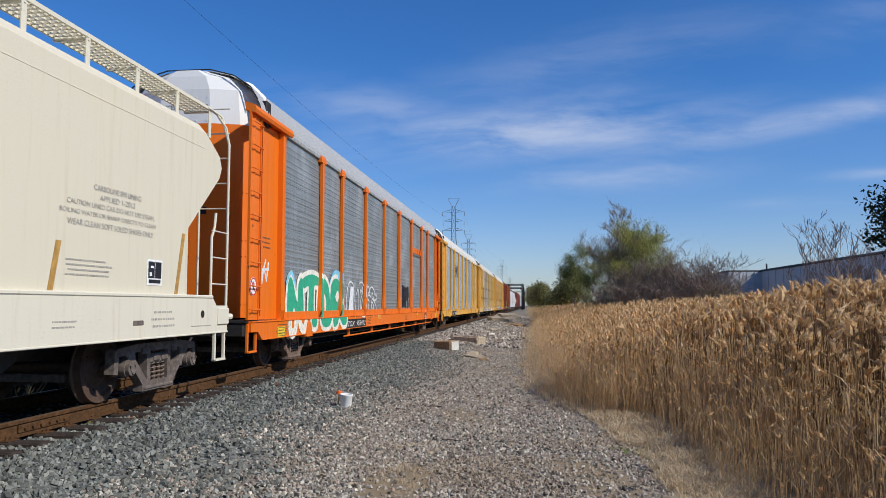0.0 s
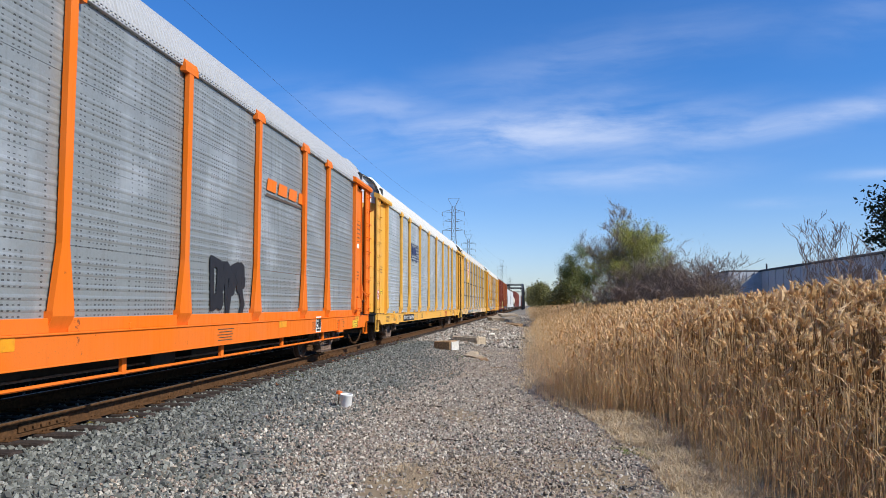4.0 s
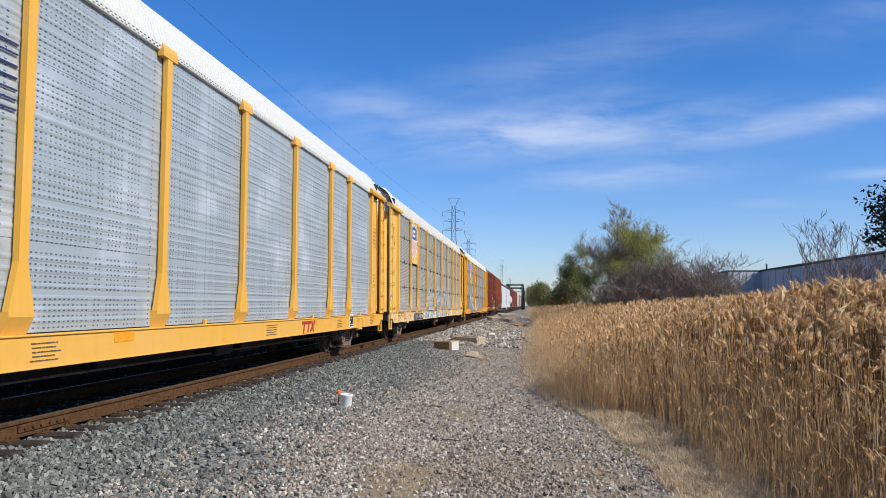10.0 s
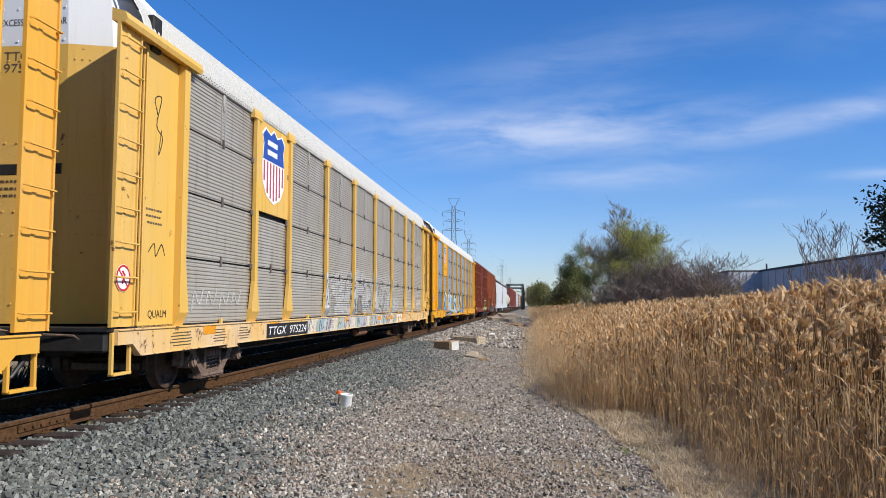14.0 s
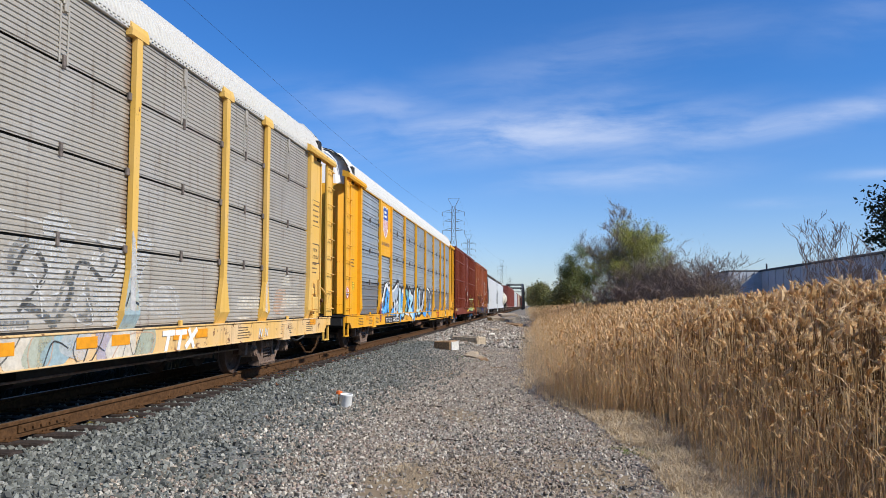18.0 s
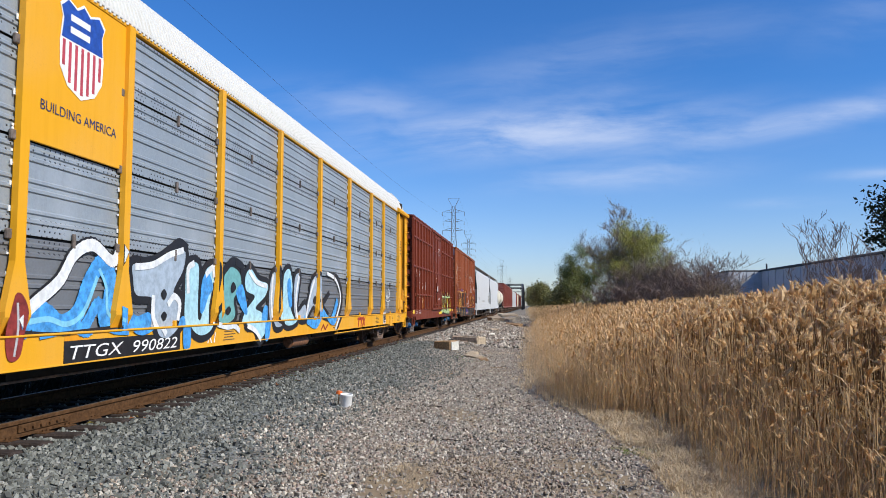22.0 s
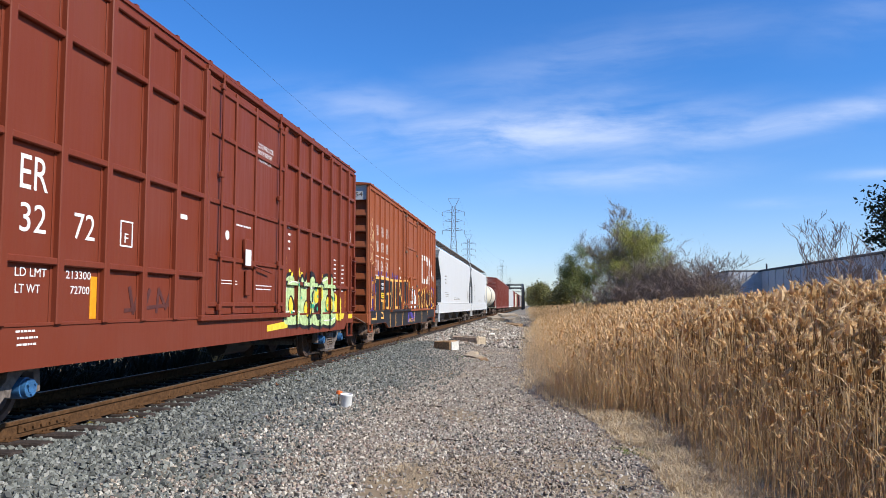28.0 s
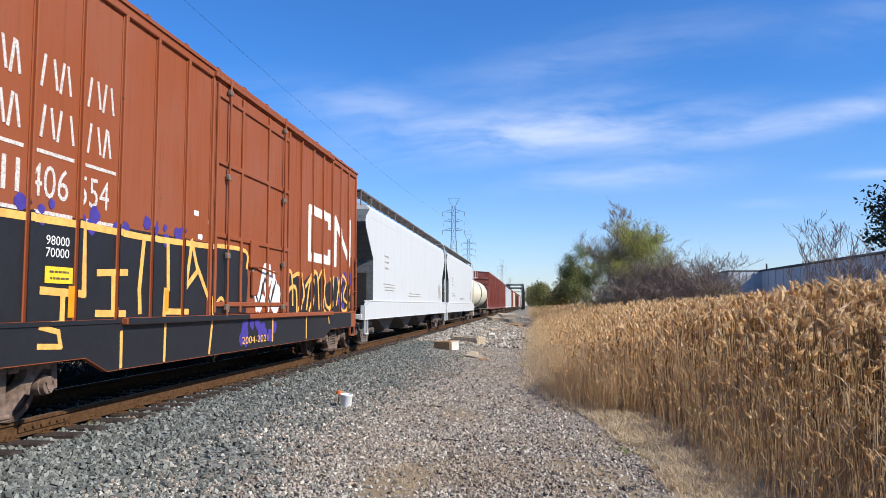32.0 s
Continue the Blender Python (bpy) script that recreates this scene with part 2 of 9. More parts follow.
def box(a, b, c=0.0):
    """A box from corner a to corner b, its edges cut off by c."""
    a, b = [min(p, q) for p, q in zip(a, b)], [max(p, q) for p, q in zip(a, b)]
    c = min(c, *[(q - p) * 0.45 for p, q in zip(a, b)])
    if c <= 0:
        vs = [(x, y, z) for x in (a[0], b[0]) for y in (a[1], b[1]) for z in (a[2], b[2])]
        return vs, [(0, 1, 3, 2), (4, 6, 7, 5), (0, 4, 5, 1), (2, 3, 7, 6), (0, 2, 6, 4), (1, 5, 7, 3)]
    vs, fs, ids = [], [], {}
    for i in (0, 1):
        for j in (0, 1):
            for k in (0, 1):
                for ax in range(3):
                    p = [(a, b)[s][n] for n, s in enumerate((i, j, k))]
                    for n, s in enumerate((i, j, k)):
                        if n != ax:
                            p[n] += c if s == 0 else -c
                    ids[i, j, k, ax] = len(vs)
                    vs.append(tuple(p))
                fs.append(tuple(ids[i, j, k, ax] for ax in ((0, 1, 2) if (i + j + k) % 2 else (0, 2, 1))))
    ring = ((0, 0), (1, 0), (1, 1), (0, 1))
    for ax in range(3):
        u, v = (ax + 1) % 3, (ax + 2) % 3
        for s in (0, 1):
            q = []
            for pu, pv in ring:
                key = [0, 0, 0]
                key[ax], key[u], key[v] = s, pu, pv
                q.append(ids[(*key, ax)])
            fs.append(tuple(q if s else q[::-1]))
        for pu in (0, 1):
            for pv in (0, 1):
                k0, k1 = [0, 0, 0], [0, 0, 0]
                k0[u] = k1[u] = pu
                k0[v] = k1[v] = pv
                k1[ax] = 1
                q = (ids[(*k0, u)], ids[(*k1, u)], ids[(*k1, v)], ids[(*k0, v)])
                fs.append(q if pu == pv else q[::-1])
    return vs, fs


def join(*pieces):
    vs, fs = [], []
    for v, f in pieces:
        n = len(vs)
        vs += v
        fs += [tuple(i + n for i in q) for q in f]
    return vs, fs


def shift(vf, x=0.0, y=0.0, z=0.0, m=None):
    m = m or Matrix.Translation((x, y, z))
    return [tuple(m @ Vector(v)) for v in vf[0]], vf[1]


def rod(p, q, r, n=8, r2=None):
    """A round bar from p to q."""
    p, q = Vector(p), Vector(q)
    d = (q - p).normalized()
    u = d.orthogonal().normalized()
    w = d.cross(u)
    vs = []
    for c, rad in ((p, r), (q, r if r2 is None else r2)):
        for i in range(n):
            a = 2 * math.pi * i / n
            vs.append(tuple(c + (u * math.cos(a) + w * math.sin(a)) * rad))
    fs = [(i, (i + 1) % n, n + (i + 1) % n, n + i) for i in range(n)]
    return vs, fs + [tuple(range(n))[::-1], tuple(range(n, 2 * n))]


def tube(points, r, n=6):
    """A bent round bar along points."""
    pts = [Vector(p) for p in points]
    vs, fs, u = [], [], None
    for i, p in enumerate(pts):
        d = (pts[min(i + 1, len(pts) - 1)] - pts[max(i - 1, 0)]).normalized()
        u = d.orthogonal().normalized() if u is None else (u - d * u.dot(d)).normalized()
        w = d.cross(u)
        for k in range(n):
            a = 2 * math.pi * k / n
            vs.append(tuple(p + (u * math.cos(a) + w * math.sin(a)) * r))
    for i in range(len(pts) - 1):
        fs += [(i * n + k, i * n + (k + 1) % n, (i + 1) * n + (k + 1) % n, (i + 1) * n + k) for k in range(n)]
    return vs, fs + [tuple(range(n))[::-1], tuple(range(len(vs) - n, len(vs)))]


def slab(outline, axis, a, b):
    """An outline of two coordinates, pushed along the axis from a to b."""
    def at(p, s):
        return ((s, p[0], p[1]), (p[0], s, p[1]), (p[0], p[1], s))[axis]
    n = len(outline)
    vs = [at(p, a) for p in outline] + [at(p, b) for p in outline]
    fs = [(i, (i + 1) % n, n + (i + 1) % n, n + i) for i in range(n)]
    return vs, fs + [tuple(range(n))[::-1], tuple(range(n, 2 * n))]


def strip(profile, stations, axis=1):
    """An open sheet: a profile of (x, z) swept over stations along y; a station is y or (y, scale outwards)."""
    n, vs, fs = len(profile), [], []
    for s in stations:
        y, d = s if isinstance(s, tuple) else (s, 0.0)
        vs += [(x + d * nx, y, z + d * nz) for (x, z, nx, nz) in profile]
    for i in range(len(stations) - 1):
        fs += [(i * n + k, i * n + k + 1, (i + 1) * n + k + 1, (i + 1) * n + k) for k in range(n - 1)]
    return vs, fs


KEPT = {}


def mesh_of(name, vf, material, smooth=False, key=None):
    if key is not None and key in KEPT:
        return KEPT[key]
    me = bpy.data.meshes.new(name)
    me.from_pydata(vf[0], [], vf[1])
    bm = bmesh.new()
    bm.from_mesh(me)
    bmesh.ops.recalc_face_normals(bm, faces=bm.faces)
    bm.to_mesh(me)
    bm.free()
    me.materials.append(material)
    if smooth:
        me.shade_smooth()
        me.set_sharp_from_angle(angle=radians(40))
    if key is not None:
        KEPT[key] = me
    return me


MANY = {"small_print", "company_mark", "orange_outline", "lettering", "plate_fields", "plate_marks", "company_letters", "hood_rivets", "door_print", "post_foot_scrawl", "sill_scrawl", "panel_print", "faint_print", "notice_print", "hinge_strip", "violet_edge", "green_specks", "yellow_spray_patch", "door_foot_spray", "graffiti", "graffiti_overspray", "graffiti_line", "hood_writing", "black_tag", "pale_scrawl", "white_scrawl", "white_tag", "faded_scrawl", "faded_scrawl_over_post", "sprayed_line", "sprayed_line_over_post", "letter_edge_over_post", "letter_fill_over_post", "black_field_over_post", "buff_tag", "company_name"}
HALF_TURN = Matrix.Rotation(math.pi, 4, "Z")


def part(name, vf, material, parent, label="", smooth=False, key=None, at=None, far=False):
    """One mesh object under a thing or a part. far: the same piece again on the other side of the car."""
    me = vf if isinstance(vf, bpy.types.Mesh) else mesh_of(name, vf, material, smooth, key)
    ob = new(name, me)
    ob.parent = parent
    if at is not None:
        ob.matrix_basis = at
    if label:
        tagged(ob, label=label)
    if name in MANY:
        tagged(ob, kind="stuff")
    if far:
        twin = new(name, me)
        twin.parent = parent
        twin.matrix_basis = HALF_TURN @ (at or Matrix.Identity(4))
    return ob


def thing(name, vf, material, label, category, group="", kind="", smooth=False, at=None):
    ob = new(name, mesh_of(name, vf, material, smooth))
    if at is not None:
        ob.matrix_basis = at
    return tagged(ob, label, category, group, kind)


def heap(name, verts, faces, mats, mat_of=None, smooth=False):
    """A big mesh from arrays of corners and of four- or three-cornered faces."""
    me = bpy.data.meshes.new(name)
    n, k = faces.shape
    me.vertices.add(len(verts))
    me.vertices.foreach_set("co", np.ascontiguousarray(verts, dtype=np.float32).ravel())
    me.loops.add(n * k)
    me.loops.foreach_set("vertex_index", np.ascontiguousarray(faces, dtype=np.int32).ravel())
    me.polygons.add(n)
    me.polygons.foreach_set("loop_start", np.arange(0, n * k, k, dtype=np.int32))
    if mat_of is not None:
        me.polygons.foreach_set("material_index", np.ascontiguousarray(mat_of, dtype=np.int32))
    me.update(calc_edges=True)
    for m in mats:
        me.materials.append(m)
    if smooth:
        me.shade_smooth()
    else:
        me.shade_flat()
    return new(name, me)


def lettering(text, size, offset=0.0, outline=0.0, shear=0.0, spacing=1.0):
    """Flat letters in the plane (y across, z up), their left foot at the origin, as corners and faces."""
    cu = bpy.data.curves.new("letters", "FONT")
    cu.body, cu.size, cu.offset, cu.shear, cu.space_character = text, size, offset, shear, spacing
    cu.resolution_u = 3
    if outline:
        cu.fill_mode, cu.bevel_depth, cu.bevel_resolution = "NONE", outline, 0
    else:
        cu.fill_mode = "FRONT"
    ob = bpy.data.objects.new("letters", cu)
    me = bpy.data.meshes.new_from_object(ob)
    vs = [(0.0, v.co.x, v.co.y) for v in me.vertices]
    fs = [tuple(p.vertices) for p in me.polygons]
    bpy.data.objects.remove(ob)
    bpy.data.curves.remove(cu)
    bpy.data.meshes.remove(me)
    return vs, fs


def fit_words(text, y0, y1, z0, z1, x, offset=0.0, shear=0.0, outline=0.0):
    """Letters stretched into the rectangle y0..y1, z0..z1 on the plane x."""
    vs, fs = lettering(text, 1.0, 0.0, outline, shear)
    ys, zs = [v[1] for v in vs], [v[2] for v in vs]
    ky, kz = (y1 - y0) / (max(ys) - min(ys)), (z1 - z0) / (max(zs) - min(zs))
    return [(x, y0 + (v[1] - min(ys)) * ky, z0 + (v[2] - min(zs)) * kz) for v in vs], fs


def sheet(y0, y1, z0, z1, x, thick=0.004):
    return box((x - thick, y0, z0), (x, y1, z1))


def bars(y0, y1, z0, z1, x, rows, seed=0):
    """Writing too small to read: rows of short bars."""
    rnd, out = random.Random(seed), []
    h = (z1 - z0) / (rows * 3.2)
    for i in range(rows):
        z = z1 - (i + 0.5) * (z1 - z0) / rows
        y, end = y0 + rnd.uniform(0, 0.12) * (y1 - y0), y1 - rnd.uniform(0, 0.2) * (y1 - y0)
        while y < end - 0.02:
            w = min(rnd.uniform(0.02, 0.07), end - y)
            out.append(sheet(y, y + w, z - h / 2, z + h / 2, x))
            y += w + h * 0.8
    return join(*out)


LAYERS = itertools.count()


def stroke(points, w, x, thick=0.004):
    """A painted line of width w through points (y, z) on the plane x."""
    out = []
    for i, ((ya, za), (yb, zb)) in enumerate(zip(points, points[1:])):
        d = Vector((yb - ya, zb - za))
        if d.length < 1e-5:
            continue
        d.normalize()
        n = Vector((-d.y, d.x)) * w / 2
        e = d * w * 0.35
        q = [(ya - e.x + n.x, za - e.y + n.y), (yb + e.x + n.x, zb + e.y + n.y), (yb + e.x - n.x, zb + e.y - n.y), (ya - e.x - n.x, za - e.y - n.y)]
        out.append(slab(q, 0, x - thick, x + 0.00011 * (next(LAYERS) % 23)))
    return join(*out)


def cut_low(vf, top, bottom=-9.0):
    """What of a flat painted shape lies between two heights."""
    bm = bmesh.new()
    vs = [bm.verts.new(v) for v in vf[0]]
    for q in vf[1]:
        if min(vf[0][i][2] for i in q) < top:
            try:
                bm.faces.new([vs[i] for i in q])
            except ValueError:
                pass
    bmesh.ops.bisect_plane(bm, geom=bm.verts[:] + bm.edges[:] + bm.faces[:], plane_co=(0, 0, top), plane_no=(0, 0, 1), clear_outer=True)
    if bottom > -9:
        bmesh.ops.bisect_plane(bm, geom=bm.verts[:] + bm.edges[:] + bm.faces[:], plane_co=(0, 0, bottom), plane_no=(0, 0, -1), clear_outer=True)
    bm.verts.index_update()
    out = [tuple(v.co) for v in bm.verts], [tuple(v.index for v in f.verts) for f in bm.faces]
    bm.free()
    return out if out[1] else None


def cut_to(vf, spans):
    """What of a flat painted shape lies within the given spans of y."""
    out = []
    for lo, hi in spans:
        bm = bmesh.new()
        vs = [bm.verts.new(v) for v in vf[0]]
        for f in vf[1]:
            try:
                bm.faces.new([vs[i] for i in f])
            except ValueError:
                pass
        for y, n in ((lo, (0, -1, 0)), (hi, (0, 1, 0))):
            bmesh.ops.bisect_plane(bm, geom=bm.verts[:] + bm.edges[:] + bm.faces[:], plane_co=(0, y, 0), plane_no=n, clear_outer=True)
        bm.verts.index_update()
        if bm.faces:
            out.append(([tuple(v.co) for v in bm.verts], [tuple(v.index for v in f.verts) for f in bm.faces]))
        bm.free()
    return join(*out) if out else None
# ---------------------------------------------------------------- ground


def shoulder(x):
    """Height of the ground across the line, from the rails outwards."""
    pts = ((-400, -1.2), (-14, -1.0), (-5, -0.85), (-3.4, -0.55), (-1.75, -0.26), (-1.35, -0.235), (1.35, -0.235), (1.75, -0.26), (3.2, -0.40), (4.6, -0.47), (6.5, -0.50), (9.0, -0.55), (14, -0.62), (400, -0.8))
    for (xa, za), (xb, zb) in zip(pts, pts[1:]):
        if xa <= x <= xb:
            return za + (zb - za) * (x - xa) / (xb - xa)
    return pts[0][1] if x < 0 else pts[-1][1]


def land(x, y):
    """Ground height with its unevenness."""
    z = shoulder(x)
    if abs(x) < 60 and -30 < y < 160:
        soft = min(1.0, max(0.0, (abs(x) - 1.5) / 1.2))
        z += soft * (0.045 * noise.noise((x * 0.55, y * 0.4, 3.0)) + 0.02 * noise.noise((x * 1.7, y * 1.7, 8.0)))
        # a low heap by the track, far along, and the sunk path beside it
        z += 0.30 * math.exp(-((x - 3.9) / 0.9) ** 2 - ((y - 66) / 9) ** 2)
        z += 0.16 * math.exp(-((x - 3.0) / 1.1) ** 2 - ((y - 33) / 6) ** 2)
        # the shoulder of the line stands higher farther along
        z += 0.26 * math.exp(-((x - 3.1) / 1.2) ** 2) * min(1.0, max(0.0, (y - 36) / 24)) * min(1.0, max(0.0, (150 - y) / 30))
    return z


def ground_material():
    m, t, skin, at = start("trackside_ground", 0.95, 0.0, 0.2)
    p = nd(t, "ShaderNodeSeparateXYZ", i0=at)
    x, y = p.outputs[0], p.outputs[1]
    wob = fuzz(t, at, 0.45, 4.0)
    small = fuzz(t, at, 6.0, 6.0, 0.7)
    stones = nd(t, "ShaderNodeTexVoronoi", i0=at, Scale=22.0)
    pick = nd(t, "ShaderNodeSeparateColor", i0=stones.outputs["Color"]).outputs[0]
    crush = nd(t, "ShaderNodeTexVoronoi", i0=at, Scale=42.0)
    pick2 = nd(t, "ShaderNodeSeparateColor", i0=crush.outputs["Color"])
    ballast = blend(t, pick, (0.05, 0.053, 0.05), (0.24, 0.25, 0.235))
    gravel = blend(t, pick2.outputs[0], (0.10, 0.085, 0.068), (0.38, 0.33, 0.265))
    gravel = blend(t, calc(t, "MULTIPLY", calc(t, "GREATER_THAN", pick2.outputs[1], 0.80), 0.5), gravel, (0.27, 0.15, 0.11))
    soil = blend(t, small, (0.14, 0.105, 0.065), (0.34, 0.26, 0.165))
    straw = blend(t, small, (0.20, 0.14, 0.075), (0.42, 0.32, 0.18))
    green = blend(t, small, (0.035, 0.06, 0.015), (0.10, 0.12, 0.04))
    xw = calc(t, "ADD", x, calc(t, "MULTIPLY", calc(t, "SUBTRACT", wob, 0.5), 2.4))
    col = blend(t, ramp(t, xw, 2.9, 4.3), ballast, gravel)
    worn = calc(t, "ADD", calc(t, "MULTIPLY", calc(t, "SINE", calc(t, "MULTIPLY_ADD", x, 1.7, 2.2)), calc(t, "SINE", calc(t, "MULTIPLY_ADD", y, 0.8, 1.5))), calc(t, "MULTIPLY", calc(t, "SINE", calc(t, "ADD", calc(t, "MULTIPLY", x, 3.1), calc(t, "MULTIPLY", y, 1.3))), 0.4))
    bare = calc(t, "MULTIPLY", ramp(t, calc(t, "ADD", worn, calc(t, "MULTIPLY", calc(t, "SUBTRACT", small, 0.5), 1.6)), 0.75, 1.25), ramp(t, xw, 3.6, 4.6))
    spot = calc(t, "ADD", calc(t, "POWER", calc(t, "ABSOLUTE", calc(t, "DIVIDE", calc(t, "SUBTRACT", x, 5.15), 0.36)), 2.0), calc(t, "POWER", calc(t, "ABSOLUTE", calc(t, "DIVIDE", calc(t, "SUBTRACT", y, 7.5), 1.0)), 2.0))
    bare = calc(t, "MAXIMUM", bare, ramp(t, calc(t, "ADD", spot, small), 1.7, 1.2))
    # bare trodden earth on the far bank
    bare = calc(t, "MAXIMUM", bare, calc(t, "MULTIPLY", calc(t, "MULTIPLY", ramp(t, y, 26.0, 40.0), ramp(t, xw, 3.4, 4.4)), ramp(t, small, 0.35, 0.55, 0.3, 0.9)))
    col = blend(t, bare, col, soil)
    col = blend(t, ramp(t, calc(t, "ADD", xw, calc(t, "MULTIPLY", calc(t, "MINIMUM", y, 18.0), 0.16)), 9.3, 10.0), col, straw)
    col = blend(t, calc(t, "MULTIPLY", ramp(t, y, 80.0, 115.0), ramp(t, x, 1.5, 2.6)), col, blend(t, small, (0.17, 0.15, 0.12), (0.33, 0.29, 0.23)))
    col = blend(t, ramp(t, xw, 60.0, 90.0), col, green)
    col = blend(t, ramp(t, xw, -4.5, -7.5), col, straw)
    col = blend(t, ramp(t, xw, -40.0, -60.0), col, green)
    t.links.new(col, skin.inputs["Base Color"])
    high = calc(t, "ADD", calc(t, "MULTIPLY", stones.outputs["Distance"], -1.0), calc(t, "MULTIPLY", small, 0.6))
    relief(t, skin, calc(t, "MULTIPLY", high, ramp(t, bare, 0.0, 0.8, 1.0, 0.15)), 0.02, 0.8)
    return m


def build_ground():
    xs = [-2600, -1200, -500, -200, -90, -45, -25, -14, -9, -6.5] + [-5 + 0.25 * i for i in range(72)] + [13.5, 14.5, 16, 18, 21, 25, 31, 40, 60, 95, 200, 500, 1200, 2600]
    ys = [-900, -400, -170, -90, -45, -22, -12] + [-8 + 0.3 * i for i in range(130)] + [31.5 + 0.8 * i for i in range(110)] + [121, 127, 136, 150, 175, 220, 300, 450, 700, 1100, 1800, 2600, 3600]
    verts = np.array([(x, y, land(x, y)) for y in ys for x in xs])
    n = len(xs)
    faces = np.array([(j * n + i, j * n + i + 1, (j + 1) * n + i + 1, (j + 1) * n + i) for j in range(len(ys) - 1) for i in range(n - 1)])
    ob = heap("ground", verts, faces, [ground_material()], smooth=True)
    tagged(ob, "grey crushed stone and dry soil beside the railway line", "ground", kind="structure")
    return ob


build_ground()

# ---------------------------------------------------------------- loose stones


def stones(name, n, where, sizes, material, label, seed, sink=0.25):
    """Angular broken stones, one heap of many islands."""
    g = np.random.default_rng(seed)
    at = where(g, n)
    n = len(at)
    # a broken lump: four lower corners, a smaller uneven top; the underside is buried
    cube = np.array([(-1, -1, -0.8), (1, -1, -0.8), (1, 1, -0.8), (-1, 1, -0.8), (-0.6, -0.6, 0.7), (0.6, -0.6, 0.7), (0.6, 0.6, 0.7), (-0.6, 0.6, 0.7)], float)
    quads = np.array([(0, 1, 5, 4), (1, 2, 6, 5), (2, 3, 7, 6), (3, 0, 4, 7), (4, 5, 6, 7)])
    v = np.repeat(cube[None], n, 0) + g.uniform(-0.42, 0.42, (n, 8, 3))
    size = (sizes[0] + (sizes[1] - sizes[0]) * g.random((n, 1, 1)) ** 1.8) * 0.5
    v = v * size * g.uniform(0.6, 1.15, (n, 1, 3))
    turn, tilt, way = g.uniform(0, 6.28, n), g.normal(0, 0.45, n), g.uniform(0, 6.28, n)

    def about_z(a):
        c, s, o, l = np.cos(a), np.sin(a), np.zeros(n), np.ones(n)
        return np.stack([np.stack([c, -s, o], -1), np.stack([s, c, o], -1), np.stack([o, o, l], -1)], 1)
    c, s, o, l = np.cos(tilt), np.sin(tilt), np.zeros(n), np.ones(n)
    lean = np.stack([np.stack([l, o, o], -1), np.stack([o, c, -s], -1), np.stack([o, s, c], -1)], 1)
    v = np.einsum("nij,njk,nkl,nml->nmi", about_z(turn), lean, about_z(way), v, optimize=True)
    z = np.array([land(px, py) for px, py in at])
    # some lie deep, some sit on top of the others
    v += np.c_[at, z + size[:, 0, 0] * (0.8 - sink + g.uniform(-0.35, 0.75, n))][:, None]
    faces = (np.arange(n) * 8)[:, None, None] + quads[None]
    ob = heap(name, v.reshape(-1, 3), faces.reshape(-1, 4), [material])
    return tagged(ob, label, "stones", kind="stuff")


BALLAST = islands("ballast_stone", [(0.059, 0.060, 0.055), (0.168, 0.176, 0.157), (0.092, 0.096, 0.085), (0.245, 0.253, 0.225), (0.197, 0.203, 0.178), (0.076, 0.081, 0.071), (0.354, 0.349, 0.308)])
GRAVEL = islands("mixed_gravel", [(0.060, 0.054, 0.047), (0.152, 0.138, 0.115), (0.464, 0.421, 0.352), (0.329, 0.237, 0.190), (0.291, 0.272, 0.235), (0.608, 0.551, 0.457), (0.109, 0.096, 0.080), (0.411, 0.345, 0.269), (0.318, 0.298, 0.256), (0.734, 0.675, 0.567)], soil=(0.22, 0.155, 0.095))


def in_strip(x0, x1, y0, y1, keep):
    def where(g, n):
        # denser near the camera
        y = y0 + (y1 - y0) * g.random(n) ** 1.7
        x = x0 + (x1 - x0) * g.random(n)
        ok = keep(x, y, g.random(n))
        return np.c_[x, y][ok]
    return where


def on_ballast(x, y, luck):
    off_rail = ((np.abs(x - 0.72) > 0.11) & (np.abs(x + 0.72) > 0.11))
    tie = (np.abs((y / 0.53) % 1.0 - 0.5) < 0.30) & (np.abs(x) < 1.30)
    edge = 3.1 + 0.6 * np.sin(y * 0.35 + 1.0) + 1.7 * (luck - 0.5) * 2
    return off_rail & ~tie & (x < edge)


def on_gravel(x, y, luck):
    edge = 3.1 + 0.6 * np.sin(y * 0.35 + 1.0) + 1.7 * (luck - 0.5) * 2
    far = np.interp(y, [-20, 7, 9.5, 12.5, 15, 17, 24, 40, 140], [8.7, 8.3, 8.1, 7.5, 6.9, 6.6, 6.3, 6.2, 6.3])
    worn = np.sin(x * 1.7 + 2.2) * np.sin(y * 0.8 + 1.5) + 0.4 * np.sin(3.1 * x + 1.3 * y)
    bald = ((x - 5.15) / 0.34) ** 2 + ((y - 7.5) / 0.95) ** 2 < 0.5 + luck
    return ~(bald & (luck < 0.8)) & (x > edge) & (x < far - 0.9 * luck) & ((worn < 0.60 + 0.7 * luck) | (luck > 0.55))


stones("ballast_stones", 84000, in_strip(-1.6, 4.6, 4.6, 42.0, on_ballast), (0.024, 0.060), BALLAST, "sharp blue-grey ballast stones along the rails", 11)
stones("gravel_stones", 98000, in_strip(2.6, 8.5, 6.0, 34.0, on_gravel), (0.012, 0.040), GRAVEL, "mixed grey, tan and reddish gravel beside the ballast", 12)



def on_bank(x, y, luck):
    return (x > 1.45) & (x < 6.4 - 1.2 * luck)


